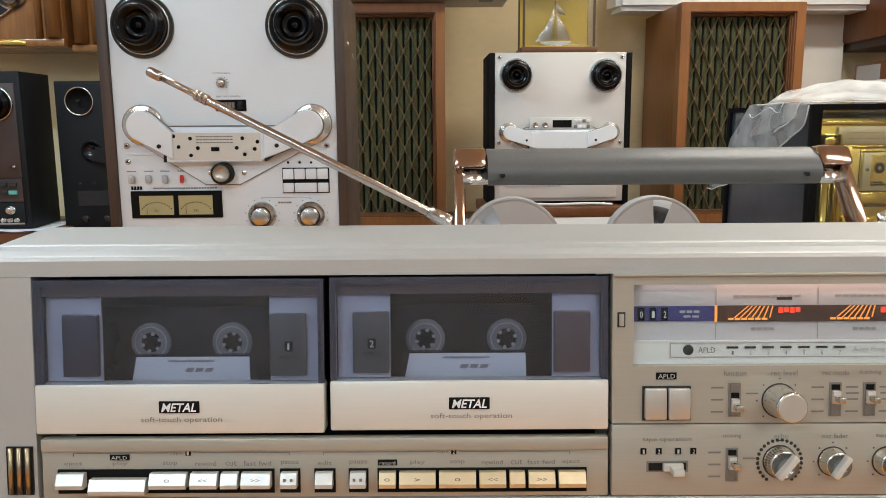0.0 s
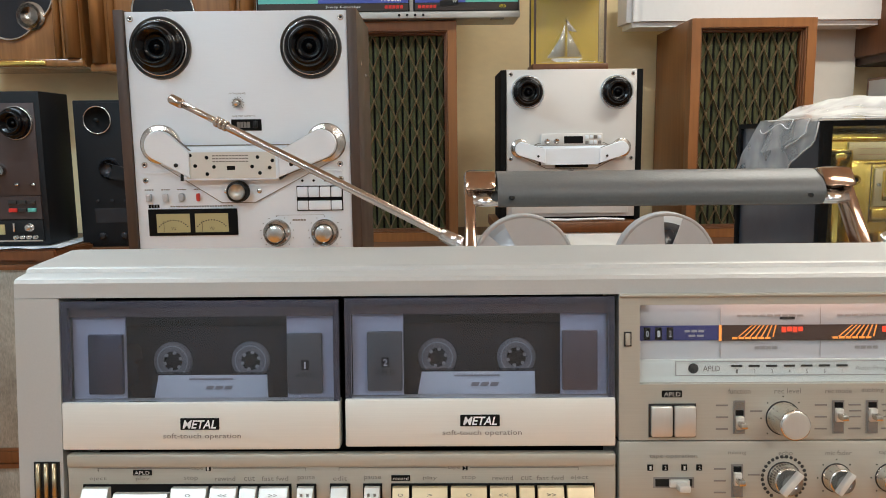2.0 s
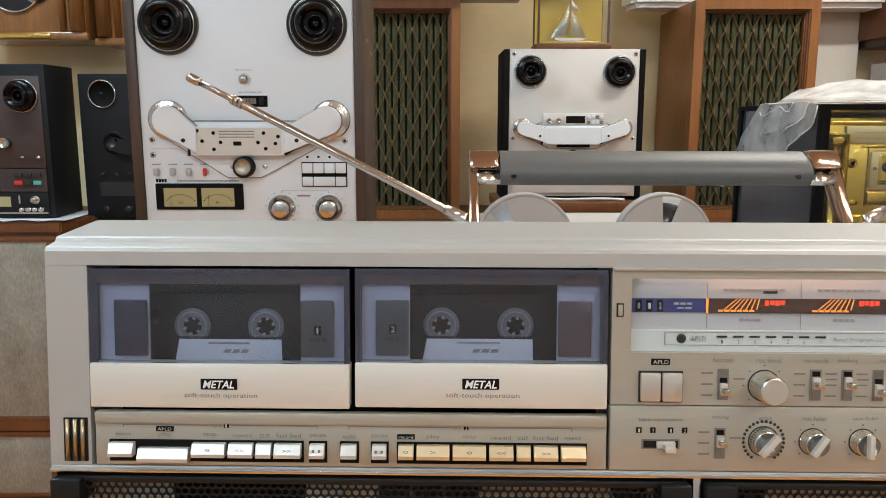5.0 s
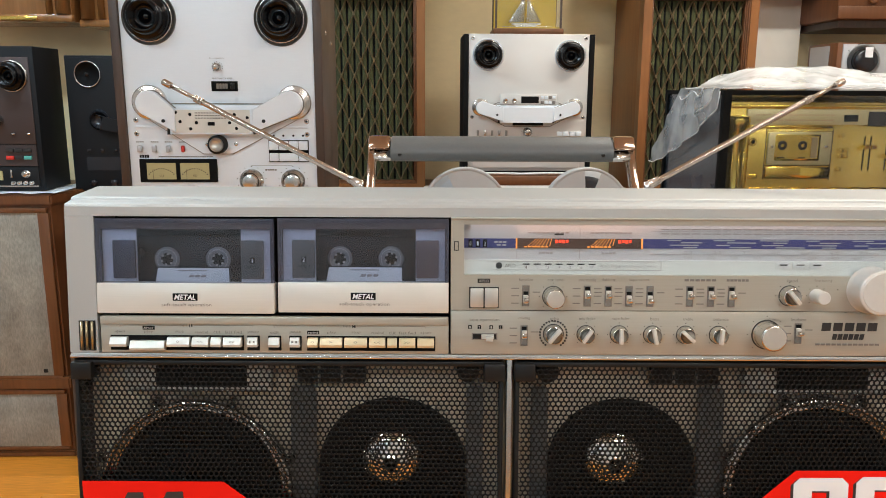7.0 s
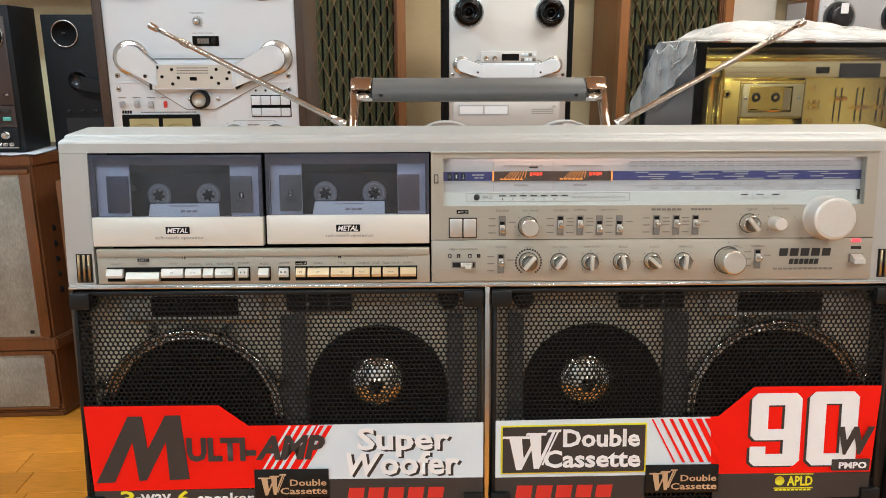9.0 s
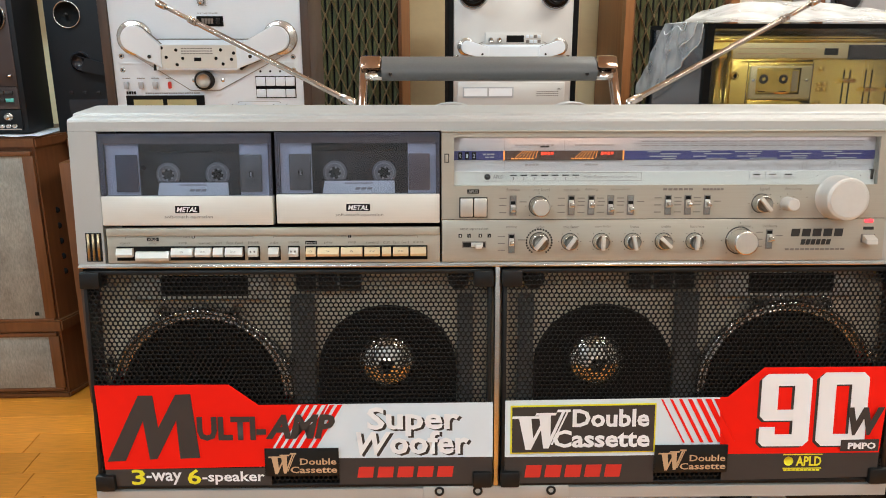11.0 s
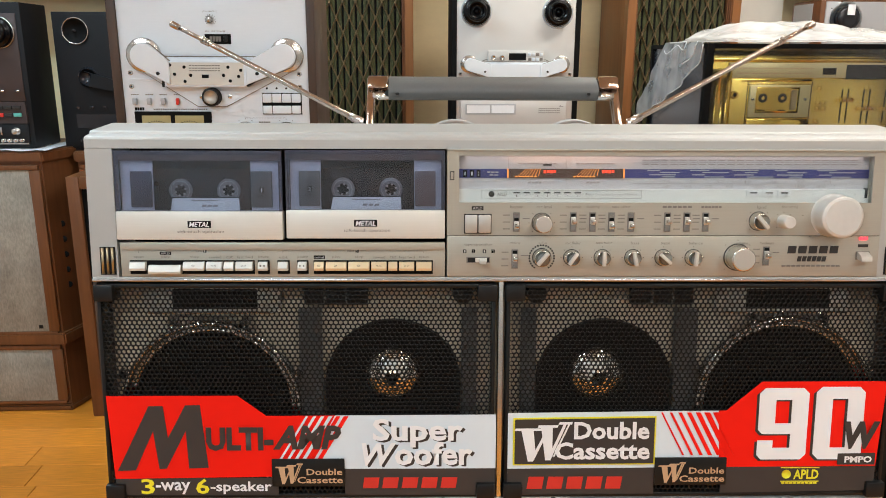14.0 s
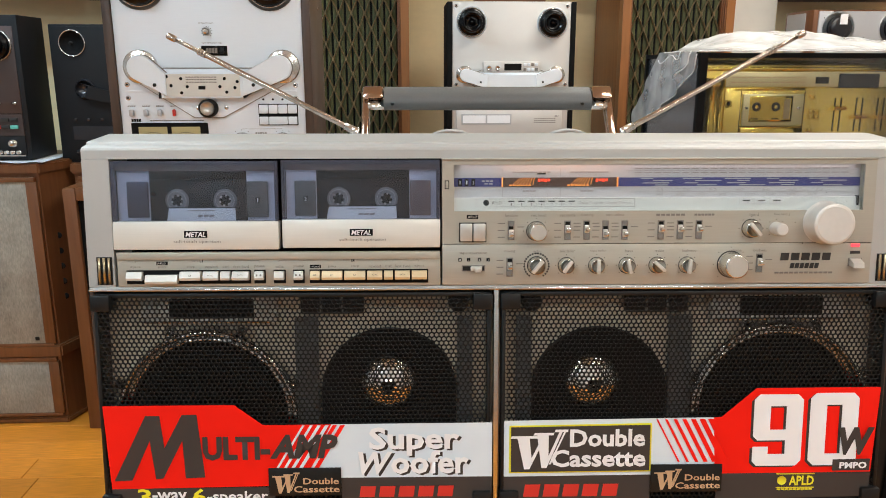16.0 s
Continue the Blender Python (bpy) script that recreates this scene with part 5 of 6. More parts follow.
    turned_knob(d, 0.055, Z(1.030), 0.0215)
    turned_knob(d, 0.139, Z(1.030), 0.0215)
    return d


def white_deck():
    z0 = 0.998
    d = thing("tape_deck", pose(0.425, 2.35, z0), "white and silver open-reel tape deck with black sides", "tape deck", "open-reel tape decks")

    def Z(z):
        return z - z0
    part("front_panel", B(-0.199, 0.199, 0, 0.012, 0.012, Z(1.459), 0.0015), DECKW, d, "pale silver front panel")
    part("chassis", B(-0.198, 0.198, 0.0125, 0.21, 0.012, Z(1.455)), BLACK, d)
    for s in (-1, 1):
        xs = sorted((s * 0.1995, s * 0.2165))
        part("side_board", B(xs[0], xs[1], -0.003, 0.22, 0, Z(1.458), 0.0015), MATTE, d, "black side board")
    part("foot_rail", B(-0.15, 0.15, 0.03, 0.2, 0, 0.012), BLACK, d)
    screws(d, [(-0.186, Z(1.445)), (0.186, Z(1.445)), (-0.186, Z(1.19)), (0.186, Z(1.19))], 0.006)
    reel_hub(d, -0.135, Z(1.392), 0.0515, DECK, 0, 0.035, 0.0435)
    reel_hub(d, 0.137, Z(1.390), 0.0515, DECK, 0, 0.035, 0.0435)
    tape_path(d, -0.158, 0.154, Z(1.222), (-0.095, 0.095), Z(1.222), Z(1.172), 0.029, DECK)
    part("cover_slot", B(-0.05, 0.05, -0.018, -0.004, Z(1.163), Z(1.1715)), MATTE, d)
    vee = [(-0.172, Z(1.208)), (-0.075, Z(1.1605)), (0.075, Z(1.1605)), (0.168, Z(1.208)), (0.10, Z(1.236)), (-0.10, Z(1.236))]
    cv = part("capstan_cover", prism(bmesh.new(), vee, "y", -0.0040, 0), DECKW, d, smooth=False)
    edge = prism(bmesh.new(), vee, "y", -0.0030, -0.0005)
    bmesh.ops.transform(edge, matrix=Matrix.Translation((0, 0, Z(1.2))) @ Matrix.Diagonal((1.022, 1, 1.05, 1)) @ Matrix.Translation((0, 0, -Z(1.2))), verts=edge.verts)
    part("cover_edge", edge, GREYINK, cv, smooth=False)
    ct = part("control_strip", B(-0.094, 0.094, -0.012, 0, Z(1.226), Z(1.266), 0.002), DECKW, d, "raised control strip with a dark counter")
    part("counter_window", B(-0.024, 0.034, -0.0132, -0.012, Z(1.236), Z(1.258)), MATTE, ct)
    for x in (-0.076, -0.047):
        part("strip_knob", lathe(bmesh.new(), [(0, 0.012), (0.007, 0.012), (0.009, 0)], (x, -0.012, Z(1.243)), seg=20), STEEL, ct)
    for x in range(4):
        for z in (1.239, 1.255):
            part("strip_button", B(0.041 + x * 0.013, 0.051 + x * 0.013, -0.0145, -0.012, Z(z) - 0.005, Z(z) + 0.005, 0.001), DECK if (x + int(z * 1000)) % 3 else GREYINK, ct)
    turned_knob(d, 0.0, Z(1.140), 0.014)
    lettering(d, "dbx", 0.16, Z(1.084), 0.014, 0.006, -0.0085, INK)
    for k in range(5):
        part("panel_switch", B(-0.17 + k * 0.024, -0.163 + k * 0.024, -0.008, 0, Z(1.128), Z(1.146), 0.001), STEEL if k % 2 else GREYINK, d)
    for k in range(4):
        part("panel_key", B(0.10 + k * 0.021, 0.119 + k * 0.021, -0.006, 0, Z(1.128), Z(1.142), 0.001), DECK, d)
    lw = part("lower_panel", B(-0.185, 0.178, -0.008, 0, Z(1.02), Z(1.105), 0.003), DECKW, d)
    mt = part("meter_window", B(-0.168, 0.004, -0.0095, -0.008, Z(1.055), Z(1.091)), GREYDECK, lw, "grey level meter window")
    for a in (-0.163, -0.079):
        part("meter_face", B(a, a + 0.078, -0.0105, -0.0095, Z(1.060), Z(1.086)), LABEL, mt)
    for z in (1.075, 1.068, 1.061):
        bars(lw, 0.12, Z(z), 0.075, 0.0022, -0.0082, GREYINK, 12)
    return d


silver_deck()
white_deck()


def dark_deck(at, w, top, face, hub_x, label, lit):
    x, y, z0 = at
    d = thing("tape_deck", pose(x, y, z0), label, "tape deck", "open-reel tape decks")
    h = top - z0
    part("cabinet", B(-w, w, 0.0, 0.185, 0, h, 0.003), DARKDECK, d, "black painted cabinet")
    part("front_panel", B(-w + 0.012, w - 0.016, -0.004, 0, 0.154 if lit else 0.012, h - 0.035 if lit else h - 0.008, 0.001), face, d)
    for s in (-1, 1):
        hx = s * hub_x
        if lit:
            reel_hub(d, hx, h - 0.095, 0.052, STEEL, -0.004, 0.045, 0.046)
        else:
            hb = part("reel_table", lathe(bmesh.new(), [(0, 0.004), (0.040, 0.004), (0.042, 0)], (hx, -0.004, h - 0.062), seg=40), MATTE, d)
            part("chrome_edge", lathe(bmesh.new(), [(0.041, 0.004), (0.0425, 0.006), (0.0445, 0.004), (0.0445, 0)], (hx, -0.004, h - 0.062), seg=40), STEEL, hb)
            part("reel_post", cyl(bmesh.new(), (hx, -0.008, h - 0.062), 0.005, 0.012), BLACK, hb)
            ro = part("tension_roller", lathe(bmesh.new(), [(0, 0.010), (0.028, 0.010), (0.034, 0.004), (0.036, 0)], (hx - s * 0.028, -0.004, h - 0.215), seg=32), SMOKY, d)
            part("roller_arm", prism(bmesh.new(), [(hx - s * 0.045, h - 0.205), (hx - s * 0.020, h - 0.195), (0.02 * s, h - 0.225), (0.02 * s, h - 0.265), (hx - s * 0.03, h - 0.245)], "y", -0.020, -0.012), DARKDECK, ro)
    if lit:
        cp = part("control_panel", B(-w + 0.012, w - 0.016, -0.006, 0, 0.012, 0.080, 0.001), DARKDECK, d)
        kb = part("key_bank", B(-w + 0.012, w - 0.016, -0.008, 0, 0.082, 0.152), BROWNDECK, d)
        for k in range(3):
            for j, m in ((0, (REDP, INK, TEALP)[k]), (1, INK)):
                part("key", B(0.108 + k * 0.029, 0.133 + k * 0.029, -0.014, -0.008, 0.104 + j * 0.024, 0.116 + j * 0.024, 0.001), m, kb)
        part("side_knob", lathe(bmesh.new(), [(0, 0.02), (0.016, 0.02), (0.018, 0)], (0.092, -0.004, 0.232), seg=28), STEEL, d)
        for q, zz in ((0.128, 0.188), (0.178, 0.188)):
            part("guide_pin", tube(bmesh.new(), [(q, -0.006, zz), (q + 0.016, -0.012, zz)], 0.004, 10), STEEL, d)
        turned_knob(cp, 0.165, 0.056, 0.013)
        part("switch", B(0.115, 0.121, -0.012, -0.006, 0.044, 0.070, 0.001), STEEL, cp)
        for k in range(4):
            part("small_knob", cyl(bmesh.new(), (0.122 + k * 0.020, -0.006, 0.026), 0.006, 0.012), STEEL, cp)
        part("meter_face", B(0.03, 0.088, -0.0085, -0.006, 0.035, 0.066), METER, cp)
        part("name_strip", B(-w + 0.02, w - 0.02, -0.0075, -0.006, 0.0125, 0.017), STEEL, cp)
    else:
        part("display_window", B(-w + 0.05, w - 0.05, -0.006, -0.004, h * 0.17, h * 0.27), SMOKY, d)
        for k in range(6):
            part("panel_button", B(-w + 0.055 + k * 0.045, -w + 0.067 + k * 0.045, -0.009, -0.004, h * 0.31, h * 0.33, 0.001), SMOKY, d)
        for k in range(4):
            part("panel_knob", cyl(bmesh.new(), (-w + 0.07 + k * 0.07, -0.004, h * 0.08), 0.011, 0.014), SMOKY, d)
    screws(d, [(w - 0.028, h - 0.045), (-w + 0.028, h - 0.02), (-w + 0.028, 0.16)], 0.005)
    return d


dark_deck((-1.412, 2.35, 0.943), 0.222, 1.412, BROWNDECK, 0.150, "black open-reel tape deck with a brown metal face", True)
dark_deck((-0.915, 2.45, 0.921), 0.222, 1.388, DARKDECK, 0.145, "dark grey open-reel tape deck on a wooden speaker", False)
mat_ = thing("white_mat", pose(-1.40, 2.32, 0.936), "thin white cloth under the black tape deck", "cloth")
bm = bmesh.new()
bmesh.ops.create_grid(bm, x_segments=40, y_segments=14, size=1, matrix=Matrix.Translation((0, 0.1, 0.003)) @ Matrix.Diagonal((0.262, 0.125, 1, 1)))
for v in bm.verts:
    v.co.z += 0.002 * math.sin(v.co.x * 60) * (1 if abs(v.co.y - 0.1) > 0.08 else 0.2) + 0.001
part("cloth", bm, SHEET, mat_)


# ---- floor-standing cloth-fronted speakers ----
def floor_speaker(m, w, h, label, holes):
    s = thing("floor_speaker", m, label, "speaker", "floor-standing speakers")
    foot = [(-w, 0.012), (w, 0.012), (w + 0.055, 0.17), (w + 0.055, 0.42), (-w - 0.055, 0.42), (-w - 0.055, 0.17)]
    part("cabinet", prism(bmesh.new(), foot, "z", 0.02, h - 0.035), TEAK, s, "brown wooden cabinet with slanted sides", smooth=False)
    for n, z0, z1, g in (("plinth", 0, 0.022, 0.004), ("waist_moulding", 0.255, 0.298, 0.012), ("top_board", h - 0.036, h, 0.008)):
        bm = prism(bmesh.new(), [(-w - g, 0.006 - g), (w + g, 0.006 - g), (w + 0.055 + g, 0.17), (w + 0.055 + g, 0.424), (-w - 0.055 - g, 0.424), (-w - 0.055 - g, 0.17)], "z", z0, z1)
        bmesh.ops.bevel(bm, geom=bm.edges[:], offset=0.005, segments=2, affect="EDGES")
        part(n, bm, TEAK, s)
    for z0, z1 in ((0.304, h - 0.062), (0.040, 0.236)):
        fr = bmesh.new()
        for a in ((-w + 0.012, w - 0.012, z1, z1 + 0.016), (-w + 0.012, w - 0.012, z0 - 0.012, z0), (-w + 0.006, -w + 0.042, z0, z1), (w - 0.042, w - 0.006, z0, z1)):
            box(fr, a[0], a[1], -0.002, 0.012, a[2], a[3], 0.002)
        part("grille_frame", fr, TEAK, s)
        g = part("grille_cloth", B(-w + 0.042, w - 0.042, 0.002, 0.012, z0, z1, 0.001), CLOTH, s, "grey woven grille cloth")
        if z1 - z0 > 0.3:
            part("cloth_badge", B(w - 0.075, w - 0.062, -0.001, 0.002, z0 + 0.012, z0 + 0.024), BLACK, g)
    if holes:
        for k in range(5):
            part("side_port", cyl(bmesh.new(), (w + 0.018, 0.012 + 0.158 * 0.33 + 0.001, 0.458 + k * 0.055), 0.011, 0.004, "y", 14), MATTE, s)
    return s


floor_speaker(pose(-1.410, 2.30, 0), 0.248, 0.936, "brown wooden floor speaker with grey cloth", True)
floor_speaker(pose(-0.905, 2.42, 0), 0.19, 0.921, "brown wooden floor speaker behind the stereo", False)
crate = thing("wooden_speaker", pose(-0.78, 2.26, 0), "brown wooden speaker with a black front", "speaker")
part("cabinet", B(-0.285, 0.26, 0.012, 0.13, 0, 0.86, 0.004), TEAK, crate)
part("black_front", B(-0.245, 0.22, 0.004, 0.012, 0.04, 0.82), MATTE, crate)
fr = bmesh.new()
for a in ((-0.285, -0.243, 0.0, 0.86), (0.218, 0.26, 0.0, 0.86), (-0.243, 0.218, 0.818, 0.86), (-0.243, 0.218, 0.0, 0.042)):
    box(fr, a[0], a[1], -0.012, 0.012, a[2], a[3], 0.004)
part("front_frame", fr, TEAK, crate)


# ---- wall speakers with diamond lattice ----
def lattice_speaker(x0, x1, z0, z1, y, label):
    s = thing("lattice_speaker", pose((x0 + x1) / 2, y, z0), label, "speaker", "lattice speakers")
    w, h, t = (x1 - x0) / 2, z1 - z0, 0.030
    part("cabinet", B(-w, w, 0.040, 0.40, 0, h, 0.002), OAK, s, "orange brown wooden cabinet")
    bm = bmesh.new()
    for pts in (((-w, 0), (w, 0), (w - t, t), (-w + t, t)), ((w, 0), (w, h), (w - t, h - t), (w - t, t)),
                ((w, h), (-w, h), (-w + t, h - t), (w - t, h - t)), ((-w, h), (-w, 0), (-w + t, t), (-w + t, h - t))):
        prism(bm, pts, "y", -0.010, 0.0395)
    part("front_frame", bm, OAK, s, smooth=False)
    inner = bmesh.new()
    for g, yy, q in ((t, -0.004, 0.0045), (t + 0.0045, 0.006, 0.004), (t + 0.0085, 0.014, 0.0035)):
        for a in ((-w + g, w - g, g, g + q), (-w + g, w - g, h - g - q, h - g), (-w + g, -w + g + q, g + q, h - g - q), (w - g - q, w - g, g + q, h - g - q)):
            box(inner, a[0], a[1], yy, 0.039, a[2], a[3], 0.001)
    part("inner_moulding", inner, TEAK, s)
    a0, a1, b0, b1 = -w + t + 0.012, w - t - 0.012, t + 0.012, h - t - 0.012
    n = 14
    step = (a1 - a0) / n
    cl = part("grille_backing", B(a0, a1, 0.0370, 0.0395, b0, b1), MATTE, s)
    for k in range(n):
        bm = bmesh.new()
        lathe(bm, [(step * 0.36, 0), (step * 0.36, b1 - b0)], (a0 + (k + 0.5) * step, 0.037, b0), "z", 10)
        bmesh.ops.transform(bm, matrix=Matrix.Translation((0, 0.037, 0)) @ Matrix.Diagonal((1, 0.6, 1, 1)) @ Matrix.Translation((0, -0.037, 0)), verts=bm.verts)
        part("green_fold", bm, GREEN, cl)
    la = bmesh.new()
    cols, rows = 7, round((b1 - b0) / 0.055 / 2) * 2
    dx, dz = (a1 - a0) / cols / 2, (b1 - b0) / rows
    for j in range(rows):
        for i in range(2 * cols):
            xa, xb = a0 + i * dx, a0 + (i + 1) * dx
            za, zb = b0 + j * dz, b0 + (j + 1) * dz
            if (i + j) % 2:
                za, zb = zb, za
            bar(la, (xa, 0.026, za), (xb, 0.026, zb), 0.0062, 0.005)
            if (i + j) % 2 == 0 and i:
                box(la, xa - 0.0042, xa + 0.0042, 0.0185, 0.027, za - 0.006, za + 0.006, 0.0015, 1)
    part("lattice", la, LATTICE, s, "bronze coloured diamond lattice over green cloth", smooth=False)
    return s


lattice_speaker(0.867, 1.285, 0.906, 1.640, 2.60, "wooden speaker with bronze diamond lattice over green cloth")
lattice_speaker(-0.335, 0.083, 0.906, 1.640, 2.60, "wooden speaker with bronze diamond lattice over green cloth")


# ---- golden cassette unit in its glass case ----
def gold_unit():
    g = thing("gold_cassette_deck", pose(0.965, 1.372, 0.992), "polished gold cassette receiver inside a glass case", "cassette deck")
    x, h = 0.258, 0.2775

    def X(v):
        return v - 0.965

    def Z(v):
        return v - 0.992
    part("body", B(-x, x, 0.004, 0.22, 0, h, 0.003), GOLD, g, "polished gold body")
    part("top_band", B(-x + 0.01, x - 0.01, -0.002, 0.004, Z(1.2425), Z(1.2500), 0.002), GOLD, g)
    tp = part("dial_strip", B(X(0.752), x - 0.012, -0.004, 0.004, Z(1.208), Z(1.240), 0.001), CREAMGOLD, g, "pale gold dial strip")
    bars(tp, X(0.855), Z(1.2285), 0.17, 0.0022, -0.0042, GOLDP, 15)
    bars(tp, X(0.855), Z(1.2180), 0.17, 0.0022, -0.0042, GOLDP, 11)
    part("display", B(X(0.958), X(0.987), -0.006, -0.004, Z(1.215), Z(1.229)), MATTE, tp)
    part("display", B(X(1.010), X(1.10), -0.006, -0.004, Z(1.206), Z(1.236)), DARKDECK, tp)
    for px in (0.712, 1.19):
        p = part("corner_pillar", lathe(bmesh.new(), [(0.0, 0.0), (0.024, 0), (0.024, 0.02), (0.019, 0.025), (0.0195, 0.205), (0.024, 0.212), (0.026, 0.222), (0.024, 0.232), (0, 0.234)], (X(px) + 0.022, 0.0, 0.002), "z", 20), GOLDB, g)
        for k in range(3):
            part("flute", tube(bmesh.new(), [(X(px) + 0.010 + k * 0.012, -0.0185 + abs(k - 1) * 0.004, 0.03), (X(px) + 0.010 + k * 0.012, -0.0185 + abs(k - 1) * 0.004, 0.20)], 0.0025, 8), GOLDB, p)
    fp = part("front_plate", B(X(0.760), x - 0.012, -0.003, 0.004, 0.004, Z(1.206), 0.001), GOLDB, g)
    part("plate_rim", B(X(0.780), X(0.935), -0.008, -0.003, Z(1.201), Z(1.2055), 0.0015), GOLD, fp)
    dr = part("cassette_door", B(X(0.799), X(0.934), -0.010, -0.003, Z(1.1245), Z(1.193), 0.002), CREAMGOLD, fp, "pale gold cassette door")
    part("door_rim", B(X(0.813), X(0.909), -0.0118, -0.0100, Z(1.1335), Z(1.1885), 0.0015), GOLD, dr)
    part("door_window", B(X(0.817), X(0.905), -0.0124, -0.0117, Z(1.1375), Z(1.1850)), GOLDB, dr)
    # Black strips that put shade into the window below the hubs.
    for q in (0.826, 0.871):
        part("window_shadow_strip", B(X(q) - 0.008, X(q) + 0.008, -0.0130, -0.0123, Z(1.1385), Z(1.1410)), MATTE, dr)
    for hx in (0.828, 0.871):
        part("hub", lathe(bmesh.new(), [(0.004, 0.002), (0.008, 0.003), (0.010, 0)], (X(hx), -0.0124, Z(1.1655)), seg=20), INK, dr)
    part("window_block", B(X(0.889), X(0.902), -0.0145, -0.0123, Z(1.140), Z(1.183)), BRASS, dr)
    for bx in (0.806, 0.922):
        part("door_stud", cyl(bmesh.new(), (X(bx), -0.010, Z(1.163)), 0.003, 0.003), STEEL, dr)
    part("door_foot", B(X(0.797), X(0.936), -0.012, -0.003, Z(1.0950), Z(1.1205), 0.002), GOLD, fp)
    seam = bmesh.new()
    for q in ((0.795, 0.7965, 1.092, 1.200), (0.9375, 0.939, 1.092, 1.200), (0.795, 0.939, 1.1218, 1.1232), (0.795, 0.939, 1.1945, 1.1955)):
        box(seam, X(q[0]), X(q[1]), -0.0040, -0.0029, Z(q[2]), Z(q[3]))
    part("plate_seam", seam, WALNUT, fp, smooth=False)
    jk = part("phones_jack", lathe(bmesh.new(), [(0.004, -0.002), (0.004, 0.003), (0.008, 0.003), (0.009, 0)], (X(0.768), -0.003, Z(1.172)), seg=20), GOLD, fp)
    part("jack_hole", cyl(bmesh.new(), (X(0.768), -0.0045, Z(1.172)), 0.0038, 0.0006), MATTE, jk)
    part("lower_stud", B(X(0.762), X(0.782), -0.008, -0.003, Z(1.095), Z(1.104), 0.002), GOLD, fp)
    for bz in (1.186, 1.155, 1.143, 1.115):
        for k in range(1 if bz in (1.186, 1.115) else 2):
            part("button", B(X(0.950) + k * 0.0125, X(0.961) + k * 0.0125, -0.008, -0.003, Z(bz) - 0.0045, Z(bz) + 0.0045, 0.0015), GOLD, fp)
    for k in range(8):
        sx = 1.008 + k // 2 * 0.0485 + k % 2 * 0.0135
        cz = (1.161, 1.142, 1.142, 1.155)[k // 2]
        sl = part("slider_slot", B(X(sx) - 0.0014, X(sx) + 0.0014, -0.0036, -0.003, Z(1.112), Z(1.184)), MATTE, fp)
        part("slider_cap", prism(bmesh.new(), [(-0.003, Z(cz - 0.004)), (-0.016, Z(cz - 0.003)), (-0.018, Z(cz + 0.004)), (-0.003, Z(cz + 0.006))], "x", X(sx) - 0.0066, X(sx) + 0.0066), GOLDB, sl, smooth=False)
    for k in range(9):
        part("piano_key", B(X(0.765) + k * 0.044, X(0.803) + k * 0.044, -0.014, -0.003, Z(1.052), Z(1.076), 0.004), GOLD, fp)

    c = thing("glass_case", pose(0.965, 1.33, 0.99), "black framed glass display case over the gold unit", "display case")
    w, hh, d = 0.280, 0.289, 0.38
    for s in (-1, 1):
        xs = sorted((s * w, s * (w - 0.016)))
        part("upright", B(xs[0], xs[1], 0, 0.016, 0, hh, 0.001), MATTE, c)
        part("upright", B(xs[0], xs[1], d - 0.016, d, 0, hh, 0.001), MATTE, c)
        part("top_side_rail", B(xs[0], xs[1], 0.016, d - 0.016, hh - 0.010, hh), MATTE, c)
        xs = sorted((s * (w - 0.006), s * (w - 0.008)))
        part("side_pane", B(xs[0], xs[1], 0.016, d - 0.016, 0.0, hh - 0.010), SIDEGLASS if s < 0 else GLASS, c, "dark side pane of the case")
    part("top_rail", B(-w + 0.016, w - 0.016, 0, 0.016, hh - 0.010, hh), MATTE, c)
    part("top_rail", B(-w + 0.016, w - 0.016, d - 0.016, d, hh - 0.010, hh), MATTE, c)
    part("top_pane", B(-w + 0.016, w - 0.016, 0.016, d - 0.016, hh - 0.006, hh - 0.003), GLASS, c).visible_shadow = False
    part("front_pane", B(-w + 0.016, w - 0.016, 0.006, 0.008, 0.0, hh - 0.010), GLASS, c, "clear front pane").visible_shadow = False
    part("back_board", B(-w + 0.016, w - 0.016, d - 0.010, d - 0.004, 0.0, hh - 0.010), MATTE, c)


gold_unit()


